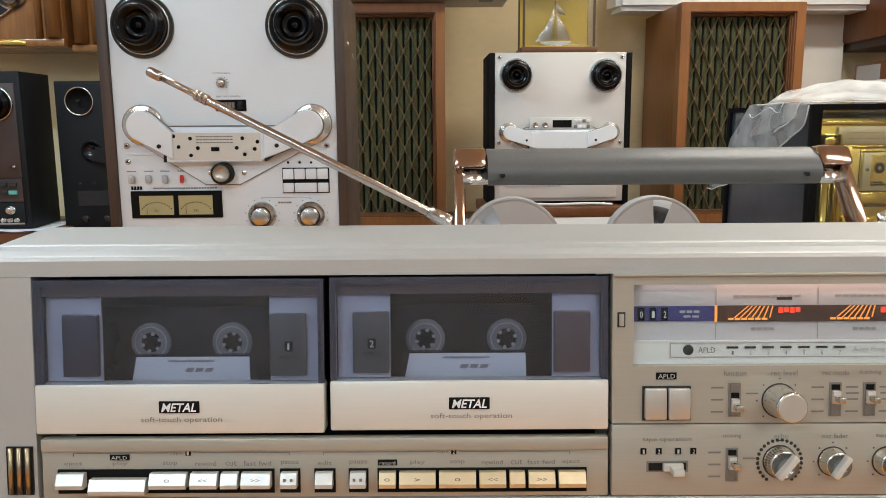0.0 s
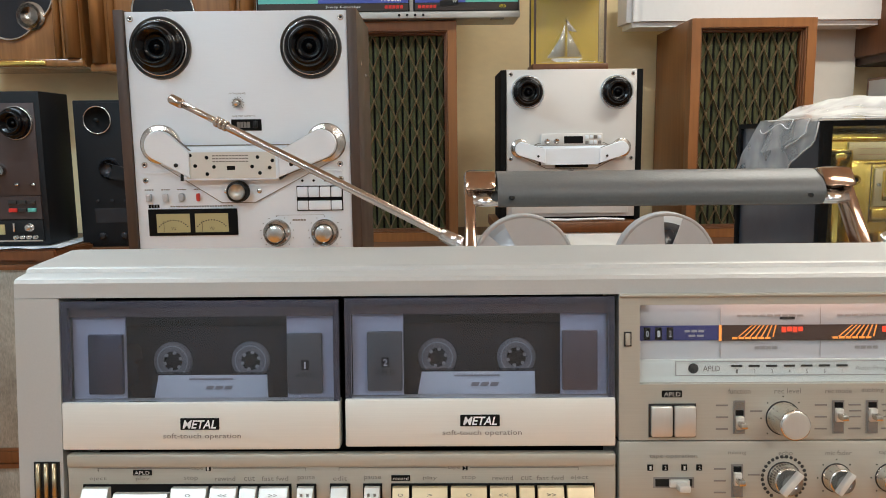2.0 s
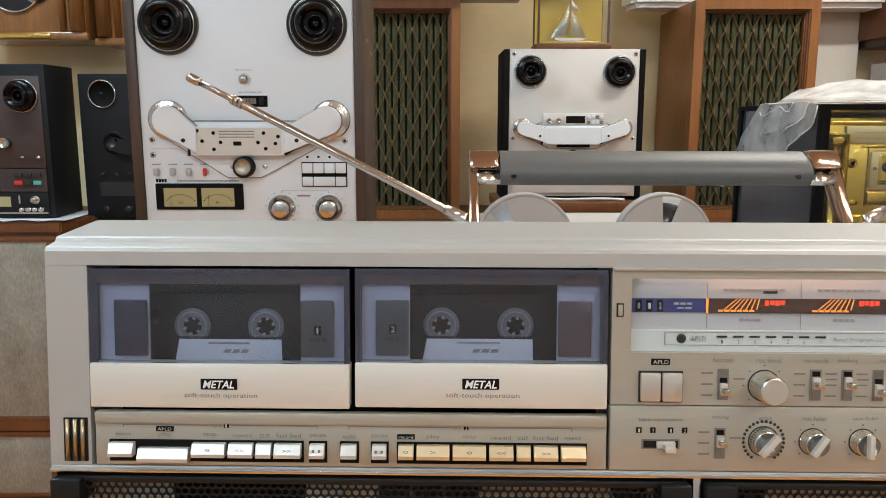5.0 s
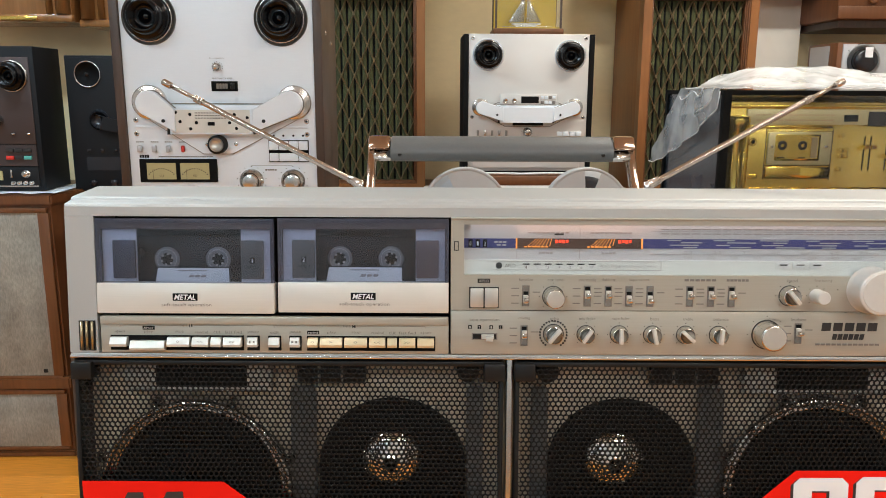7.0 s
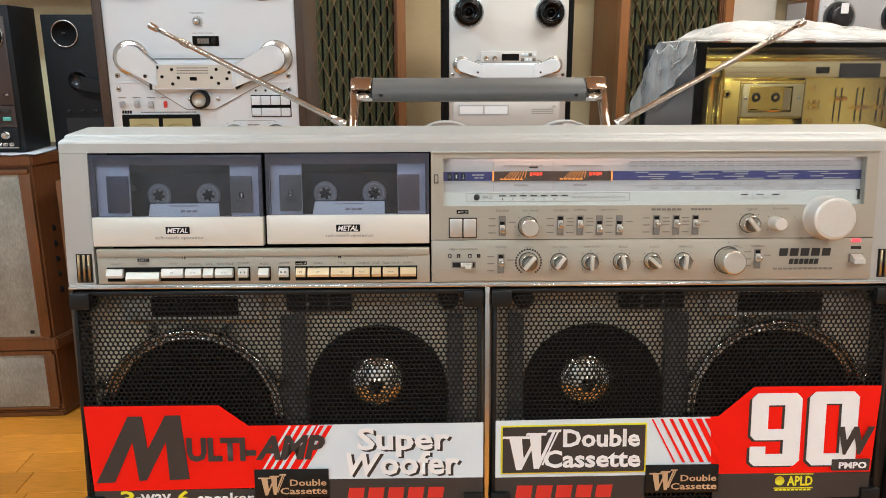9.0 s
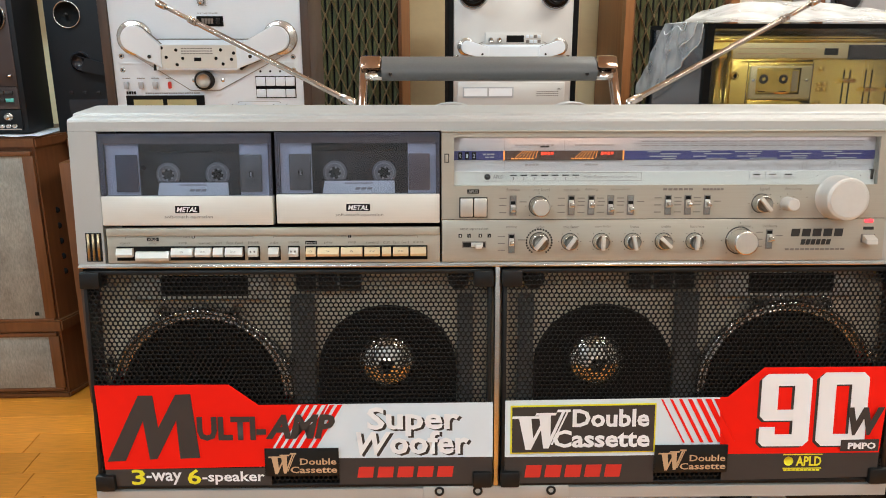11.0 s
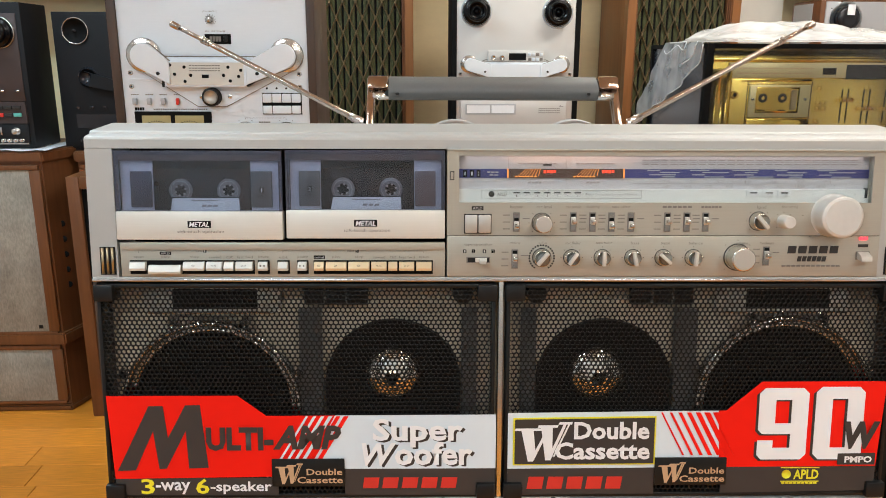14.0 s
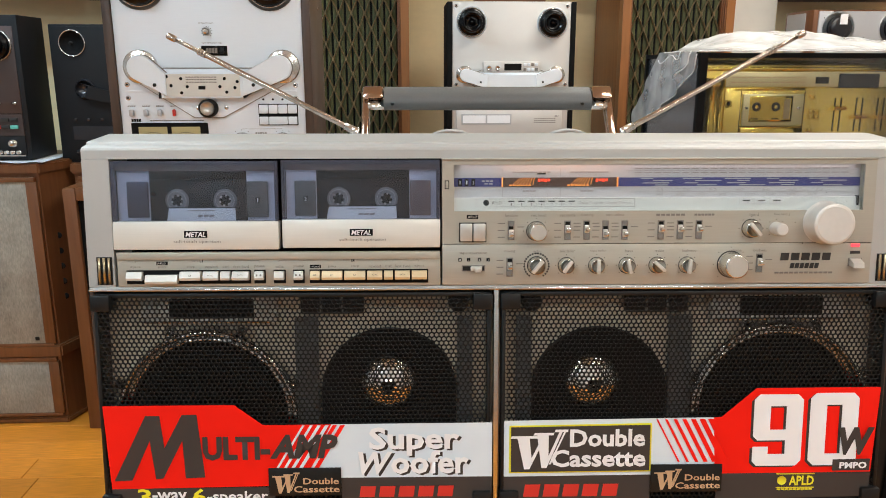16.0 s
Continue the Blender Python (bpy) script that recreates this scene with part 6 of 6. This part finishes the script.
def draped_cloth():
    """A sheet of tulle laid over the case: a hump on top, a flap that hangs lower towards the back of one side."""
    t = thing("tulle_cloth", pose(0.965, 1.33, 1.279), "sheer white tulle draped over the glass case", "cloth")

    def smooth(q):
        q = max(0.0, min(1.0, q))
        return q * q * (3 - 2 * q)

    def top(f, j, lift=0.0):
        x = -0.284 + 0.60 * f
        y = 0.38 * j * (0.66 + 0.34 * min(1, f / 0.22))
        rise = smooth((f - 0.03) / 0.32) * (1 - 0.55 * smooth((f - 0.55) / 0.45))
        z = 0.004 + lift + 0.046 * rise * smooth(j / 0.7)
        z += (0.0022 * math.sin(f * 23 + y * 30) + 0.0012 * math.sin(f * 51 - y * 60)) * smooth(f * 3) * (0.3 + j)
        return Vector((x, y, z + 0.003 * noise.noise(Vector((x * 18, y * 18, 3.1)))))

    def flap(s, j):
        reach = 0.66 + 0.50 * s
        y = 0.38 * j * reach
        drop = 0.006 + 0.180 * min(1.0, 1.12 * j) ** 0.6
        x = -0.286 - 0.002 * smooth(s * 6) - 0.010 * s * j - (0.0030 * math.sin(y * 62 + s * 3) + 0.0016 * math.sin(y * 140 + 1)) * smooth(s * 1.5)
        z = 0.004 - drop * s
        return Vector((x, y, z + 0.003 * noise.noise(Vector((y * 20, s * 3, 8.1))) * s))

    def sheet(name, fn, nu, nv, label=""):
        bm = bmesh.new()
        grid = [[bm.verts.new(fn(i / nu, j / nv)) for j in range(nv + 1)] for i in range(nu + 1)]
        for i in range(nu):
            for j in range(nv):
                bm.faces.new((grid[i][j], grid[i + 1][j], grid[i + 1][j + 1], grid[i][j + 1]))
        return part(name, bm, TULLE, t, label)
    sheet("top_sheet", lambda u, v: top(u, v), 80, 40)
    sheet("folded_layer", lambda u, v: top(0.10 + 0.90 * u, v * 0.96, 0.0035), 70, 36)
    sheet("side_flap", lambda u, v: flap(u, v), 40, 50, "sheer side flap with soft folds")
    sheet("turned_flap", lambda u, v: flap(0.02 + 0.40 * u, 0.12 + v * 0.55) + Vector((-0.004 - 0.002 * math.sin(v * 9), 0, 0)), 20, 36)

    def hem(pts, r=0.0013):
        part("hem", tube(bmesh.new(), pts, r, 6), SHEET, t, "stitched white hem")
    hem([flap(1.0, k / 40) for k in range(41)])
    hem([top(k / 60, 0.0) for k in range(61)])
    off = Vector((-0.005, 0, 0))
    hem([flap(0.42 * k / 20, 0.12) + off for k in range(21)] + [flap(0.42 + 0.1 * k / 14, 0.12 + 0.20 * k / 14) + off for k in range(1, 15)])
    loop = [flap(0.10 + 0.05 * math.sin(k * 0.5), 0.86 - 0.50 * k / 16) + off for k in range(17)]
    loop += [flap(0.03, 0.36 + 0.06 * k) + off + Vector((0, 0, 0.004)) for k in range(8)]
    hem(loop, 0.0011)


draped_cloth()


# ---- reels on a small deck behind the stereo ----
def reel_player():
    d = thing("reel_player", pose(0.283, 1.335, 0.99), "small open-reel player carrying two pale reels", "tape deck")
    part("body", B(-0.21, 0.21, 0, 0.16, 0, 0.075, 0.006), DECKW, d)
    for x in (-0.125, 0.125):
        cz, R = 0.044, 0.089
        r = part("reel", lathe(bmesh.new(), [(R, 0.0), (R, 0.0016), (R - 0.001, 0.0022), (0.083, 0.0022), (0.083, 0.0), (R, 0.0)], (x, -0.022, cz), seg=72), REELW, d, "pale grey plastic tape reel")
        win = [90 - (8 if x > 0 else -38) + 120 * k for k in range(3)]
        bm = bmesh.new()
        for k in range(3):
            a0, a1 = win[k] + 12, win[k] + 108
            steps = 20
            ring = []
            for i in range(steps + 1):
                a = radians(a0 + (a1 - a0) * i / steps)
                ring.append((x + 0.0832 * math.cos(a), cz + 0.0832 * math.sin(a)))
            for i in range(steps, -1, -1):
                a = radians(a0 + (a1 - a0) * i / steps)
                ring.append((x + 0.030 * math.cos(a), cz + 0.030 * math.sin(a)))
            prism(bm, ring, "y", -0.0240, -0.0220)
        part("flange", bm, REELW, r, smooth=False)
        bk = bmesh.new()
        lathe(bk, [(0, 0), (0.070, 0), (0.070, 0.008), (0, 0.008)], (x, -0.006, cz), seg=48)
        part("tape_pack", bk, SMOKY if x > 0 else GREYDECK, r, "wound tape")
        part("rear_flange", lathe(bmesh.new(), [(0, 0), (R, 0), (R, 0.002), (0, 0.002)], (x, -0.002, cz), seg=72), REELW, r)


reel_player()


# ---- model ship in a glass box on the white deck ----
def ship_box():
    s = thing("ship_display", pose(0.4285, 2.40, 1.459), "silver model sailing ship in a glass box", "ornament")
    part("base", B(-0.118, 0.118, 0, 0.125, 0, 0.022, 0.004), TEAK, s, "reddish wooden base")
    part("backing", B(-0.108, 0.108, 0.108, 0.112, 0.022, 0.262), MUSTARD, s, "mustard yellow backing")
    part("floor_board", B(-0.108, 0.108, 0.006, 0.108, 0.022, 0.026), MUSTARD, s)
    for x in (-0.110, 0.107):
        for y in (0.004, 0.112):
            part("edge_strip", B(x - 0.003, x + 0.004, y, y + 0.004, 0.022, 0.265), WALNUT, s)
    part("top_board", B(-0.113, 0.113, 0, 0.12, 0.262, 0.272, 0.002), WALNUT, s)
    part("pane", B(-0.107, 0.107, 0.005, 0.006, 0.026, 0.262), GLASS, s).visible_shadow = False
    hull = bmesh.new()
    prof = [(-0.052, 0.036), (-0.030, 0.029), (0.025, 0.029), (0.052, 0.037), (0.046, 0.040), (-0.044, 0.040)]
    prism(hull, [(x - 0.002, z + 0.003) for x, z in prof], "y", 0.052, 0.068)
    ship = part("ship_hull", hull, SAIL, s, "polished silver hull")
    part("mast", tube(bmesh.new(), [(-0.004, 0.060, 0.04), (-0.004, 0.060, 0.166)], 0.0014, 8), GOLD, ship)

    def sail(name, pts, belly):
        bm = bmesh.new()
        n = 10
        a, b, c = (Vector((p[0], 0.060, p[1])) for p in pts)
        rows = []
        for i in range(n + 1):
            row = []
            for j in range(n + 1 - i):
                u, v = i / n, j / n
                p = a + (b - a) * u + (c - a) * v
                p.y -= belly * 4 * (u * v + u * (1 - u - v) + v * (1 - u - v)) / 1.5
                row.append(bm.verts.new(p))
            rows.append(row)
        for i in range(n):
            for j in range(n - i):
                bm.faces.new((rows[i][j], rows[i + 1][j], rows[i][j + 1]))
                if j < n - i - 1:
                    bm.faces.new((rows[i + 1][j], rows[i + 1][j + 1], rows[i][j + 1]))
        bmesh.ops.solidify(bm, geom=bm.faces[:], thickness=0.0012)
        part(name, bm, SAIL, ship)
    sail("main_sail", ((-0.002, 0.046), (0.048, 0.046), (0.0, 0.132)), 0.010)
    sail("top_sail", ((0.0, 0.128), (0.032, 0.122), (-0.002, 0.162)), 0.004)
    sail("jib", ((-0.008, 0.046), (-0.048, 0.050), (-0.007, 0.150)), 0.008)
    sail("fore_sail", ((-0.022, 0.046), (-0.064, 0.044), (-0.008, 0.130)), 0.006)
    for a, b in (((-0.068, 0.043), (-0.004, 0.164)), ((0.050, 0.046), (-0.004, 0.160)), ((-0.068, 0.043), (0.054, 0.040))):
        part("rigging", tube(bmesh.new(), [(a[0], 0.0605, a[1]), (b[0], 0.0605, b[1])], 0.0006, 6), GOLD, ship)
    part("sea", B(-0.085, 0.085, 0.035, 0.085, 0.026, 0.031, 0.002), SAIL, s)


ship_box()


# ---- things on top of and above the wall speakers ----
def upper_stereo():
    s = thing("stereo_radio", pose(-0.14, 2.56, 1.6405), "silver radio with teal and blue banners on the speaker", "stereo radio")
    w = 0.43
    part("body", B(-w, w, 0.0, 0.17, 0.004, 0.39, 0.008), SILVER, s)
    part("base_strip", B(-w, w, -0.006, 0.0, 0.003, 0.024, 0.003), SILVER, s)
    for x in (0.036, 0.062, 0.088, 0.114):
        part("jack_socket", cyl(bmesh.new(), (x, -0.006, 0.0135), 0.0042, 0.002), MATTE, s)
    part("foot", B(w - 0.095, w - 0.052, -0.004, 0.03, -0.0005, 0.010, 0.002), GRIP, s)
    part("foot", B(-w + 0.052, -w + 0.095, -0.004, 0.03, -0.0005, 0.010, 0.002), GRIP, s)
    for x0, x1 in ((-w + 0.004, 0.070), (0.082, w - 0.004)):
        g = part("speaker_grille", B(x0, x1, -0.004, 0.0, 0.026, 0.23, 0.002), BLACK, s)
        part("dark_field", B(x0 + 0.006, x1 - 0.004, -0.0055, -0.004, 0.028, 0.052), DARKP, g)
        b = part("banner", B(x0 + 0.006, x1 - 0.004, -0.0060, -0.004, 0.0525, 0.13), TEALP if x0 < 0 else ROYAL, g, "teal and blue printed banner")
        part("blue_field", B(x0 + 0.20 if x0 < 0 else x0 + 0.006, x1 - 0.004 if x0 < 0 else x0 + 0.12, -0.0066, -0.0060, 0.0525, 0.13), ROYAL, b)
        if x0 > 0:
            part("teal_field", B(x0 + 0.17, x1 - 0.004, -0.0066, -0.0060, 0.0525, 0.13), TEALP, b)
            lettering(b, "APLD", 0.372, 0.040, 0.022, 0.009, -0.0060, YELLOWP)
            st = part("sticker", prism(bmesh.new(), [(0.168, 0.040), (0.228, 0.046), (0.228, 0.066), (0.168, 0.058)], "y", -0.0085, -0.0068), BLACK, b)
            lettering(st, "W", 0.218, 0.056, 0.014, 0.010, -0.0086, WHITEP, shear=0.3)
        else:
            lettering(b, "3-way 6-speaker", -0.145, 0.0400, 0.115, 0.010, -0.0060, WHITEP)
            lettering(b, "Woofer", 0.010, 0.068, 0.075, 0.022, -0.0068, WHITEP, bold=0.03)
        cx = 0.020 if x0 < 0 else 0.128
        bars(b, cx, 0.0400, 0.062, 0.0105, -0.0060, REDP, 5, "maker_mark", 0.1)


upper_stereo()

foam = thing("packing_tray", pose(1.225, 2.78, 1.642), "white moulded plastic tray resting on the speaker", "tray")
bm = bmesh.new()
prism(bm, [(-0.533, 0.152), (-0.520, 0.02), (-0.488, 0.0), (0.485, 0.0), (0.525, 0.02), (0.533, 0.152)], "z", 0.0, 0.155)
bmesh.ops.bevel(bm, geom=bm.edges[:], offset=0.018, segments=4, affect="EDGES")
part("tray", bm, FOAM, foam)
for x in (-0.36, 0.33):
    part("moulded_boss", lathe(bmesh.new(), [(0.012, 0.0), (0.012, 0.003), (0.010, 0.004), (0, 0.004)], (x, 0.07, 0.001), "z", 20, AXIS["z"] @ Matrix.Rotation(math.pi, 4, "X")), FOAM, foam)


def wall_clock(x0, x1, z0, y, label, oval):
    c = thing("wall_clock", pose((x0 + x1) / 2, y, z0), label, "wall clock", "wooden wall clocks")
    w = (x1 - x0) / 2
    part("case", B(-w, w, 0.0, 3.018 - y, 0.0, 0.62, 0.006), GLOSSWOOD, c, "polished brown wooden case")
    part("lower_rail", B(-w - 0.006, w + 0.006, -0.012, 0.02, -0.002, 0.026, 0.008), GLOSSWOOD, c)
    for s in (-1, 1):
        for q, r in ((w - 0.028, 0.026), (w - 0.078, 0.012)):
            part("column", tube(bmesh.new(), [(s * q, -0.004, 0.028), (s * q, -0.004, 0.60)], r, 16), GLOSSWOOD, c)
    if oval:
        cx, cz = -0.02, 0.235
        ol = []
        for k in range(64):
            a = 2 * math.pi * k / 64
            q = 1 + 0.06 * math.cos(4 * a)
            ol.append((cx + 0.145 * q * math.cos(a), cz + 0.135 * q * math.sin(a)))
        g = part("door_glass", prism(bmesh.new(), ol, "y", -0.008, 0.0), SMOKY, c, "dark shaped glass with a bright rim")
        part("glass_rim", tube(bmesh.new(), [(a, -0.009, b) for a, b in ol + ol[:1]], 0.004, 8, False), CHROME, g)
        part("pendulum", lathe(bmesh.new(), [(0, 0.012), (0.030, 0.010), (0.046, 0.005), (0.050, 0)], (cx + 0.075, -0.008, cz - 0.065), seg=40), STEEL, g, "polished pendulum disc")
        part("brass_rail", B(-w + 0.02, w - 0.12, -0.020, -0.010, 0.004, 0.018, 0.003), GOLDB, c)
    else:
        ol = [(0.11 * math.cos(2 * math.pi * k / 48) - 0.03, 0.19 + 0.12 * math.sin(2 * math.pi * k / 48)) for k in range(48)]
        g = part("door_glass", prism(bmesh.new(), ol, "y", -0.008, 0.0), SMOKY, c)
        part("glass_rim", tube(bmesh.new(), [(a, -0.009, b) for a, b in ol + ol[:1]], 0.004, 8, False), CHROME, g)
        part("pendulum", lathe(bmesh.new(), [(0, 0.012), (0.035, 0.010), (0.05, 0)], (-0.02, -0.008, 0.16), seg=40), STEEL, g)
    return c


wall_clock(-1.66, -1.222, 1.521, 2.74, "polished wooden wall clock with a shaped glass door", True)
wall_clock(-1.205, -0.62, 1.506, 2.78, "polished wooden wall clock beside another clock", False)


def carved_case():
    c = thing("carved_wooden_case", pose(1.865, 2.66, 1.512), "dark brown carved wooden case on the wall", "wall cabinet")
    part("case", B(-0.26, 0.30, 0.0, 0.355, 0.026, 0.50, 0.01), TEAK, c)
    bm = prism(bmesh.new(), [(-0.24, 0.02), (0.28, 0.02), (0.28, 0.35), (-0.24, 0.35)], "z", 0.0, 0.026)
    part("lower_moulding", bm, WALNUT, c, smooth=False)
    part("front_board", B(-0.262, 0.302, -0.012, 0.0, 0.028, 0.075, 0.006), TEAK, c)
    r = part("rosette", lathe(bmesh.new(), [(0, 0.016), (0.008, 0.018), (0.012, 0.008), (0.020, 0.016), (0.027, 0.012), (0.032, 0)], (-0.02, -0.012, 0.095), seg=12), TEAK, c, "carved flower rosette")
    for k in range(6):
        a = k * math.pi / 3
        part("petal", lathe(bmesh.new(), [(0, 0.010), (0.007, 0.008), (0.010, 0)], (-0.02 + 0.026 * math.cos(a), -0.012, 0.095 + 0.026 * math.sin(a)), seg=10), TEAK, r)
    for s in (-0.13, 0.13):
        part("carved_scroll", tube(bmesh.new(), [(s + 0.035 * math.cos(k * 0.5) * (1 - k / 16), -0.012, 0.10 + 0.03 * math.sin(k * 0.5) * (1 - k / 16)) for k in range(14)], 0.006, 8), TEAK, c)


carved_case()


def grey_deck():
    d = thing("tape_deck", pose(1.80, 2.60, 1.13), "blue grey open-reel deck with a wooden side", "tape deck", "open-reel tape decks")
    h = 0.324
    part("cabinet", B(-0.208, 0.25, 0.004, 0.22, 0, h, 0.004), TEAK, d)
    part("side_plate", B(-0.211, -0.208, 0.06, 0.20, 0.02, h - 0.01), GREYDECK, d)
    part("front_panel", B(-0.190, 0.24, -0.003, 0.004, 0.01, h - 0.006, 0.001), GREYDECK, d, "blue grey front panel")
    for x in (-0.115, 0.105):
        r = part("reel_table", lathe(bmesh.new(), [(0, 0.006), (0.062, 0.006), (0.064, 0)], (x, -0.003, h - 0.066), seg=40), GLASS, d, "clear reel guard")
        part("hub_clamp", lathe(bmesh.new(), [(0.044, 0), (0.044, 0.02), (0.036, 0.03), (0.012, 0.026), (0, 0.026)], (x, -0.006, h - 0.066), seg=32), SMOKY, r)
        part("paper_tag", B(x - 0.012, x + 0.016, -0.038, -0.036, h - 0.055, h - 0.018), LABEL, r)
    screws(d, [(-0.17, h - 0.03), (-0.01, h - 0.10)], 0.006)
    s = thing("side_shelf", pose(1.80, 2.58, 0), "plain brown wooden shelf unit under the grey deck", "shelf unit")
    part("body", B(-0.25, 0.3, 0, 0.43, 0, 1.10, 0.004), SHELFWOOD, s)
    part("top_board", B(-0.26, 0.31, -0.01, 0.435, 1.102, 1.129, 0.003), SHELFWOOD, s)


grey_deck()

# riser, cable and white unit under the pale deck
ris = thing("white_receiver", pose(0.425, 2.30, 0.906), "flat white audio unit with a black slot", "receiver")
part("body", B(-0.215, 0.215, 0.0, 0.30, 0, 0.060, 0.003), DECKW, ris)
part("slot", B(-0.09, 0.14, -0.0015, 0.0, 0.034, 0.044), MATTE, ris)
rb = thing("wooden_board", pose(0.425, 2.29, 0.967), "brown wooden board under the pale tape deck", "board")
part("board", B(-0.24, 0.24, 0, 0.30, 0, 0.0305, 0.003), TEAK, rb)
cb = thing("white_cable", pose(0.425, 2.315, 0.998), "white cable lying in front of the pale deck", "cable")
part("cable", tube(bmesh.new(), [(-0.20 + k * 0.02, 0.004 * math.sin(k * 0.9), 0.0045 + 0.003 * abs(math.sin(k * 0.35))) for k in range(19)], 0.004, 8), SHEET, cb)

# small brass hooks on the plaster
for x, z in ((0.735, 1.452), (0.735, 1.362), (0.705, 1.20)):
    hk = thing("wall_hook", pose(x, 3.02, z), "small brass wall hook", "hook", "brass wall hooks")
    part("plate", cyl(bmesh.new(), (0, 0, 0), 0.009, 0.004), GOLDB, hk)
    part("hook", tube(bmesh.new(), [(0, -0.004, 0), (0, -0.02, -0.002), (0, -0.026, 0.008)], 0.003, 8), GOLDB, hk)

# plain black box standing in for an unidentified dark object beside the stereo
bk = thing("black_box_object", pose(0.90, 0.62, 0), "plain black box standing beside the stereo table", "speaker")
part("cabinet", B(-0.22, 0.22, 0, 0.42, 0, 0.905, 0.02), BLACK, bk)
part("grille", B(-0.19, 0.19, -0.012, 0, 0.05, 0.85, 0.01), MATTE, bk)

# ---- floor planks ----
plank_meshes = []
for ln in (0.9, 1.2):
    bm = B(0, ln - 0.0012, 0, 0.1188, -0.0045, 0.0, 0.0010, 1)
    me = bpy.data.meshes.new("plank")
    bm.to_mesh(me)
    bm.free()
    me.materials.append(LAMINATE)
    plank_meshes.append((ln, me))
rng = random.Random(4)
rows_ = int((Y1 - Y0) / 0.12)
for r in range(rows_):
    x = X0
    first = rng.uniform(0.25, 0.9)
    while x < X1 - 0.02:
        ln, me = plank_meshes[rng.randrange(2)]
        use = min(first if x == X0 else ln, X1 - x)
        o = new("plank", me)
        o.parent = FLOOR
        o.matrix_basis = pose(x, Y0 + r * 0.12, -0.0008 * rng.random()) @ Matrix.Diagonal((use / ln, 1, 1, 1))
        x += use
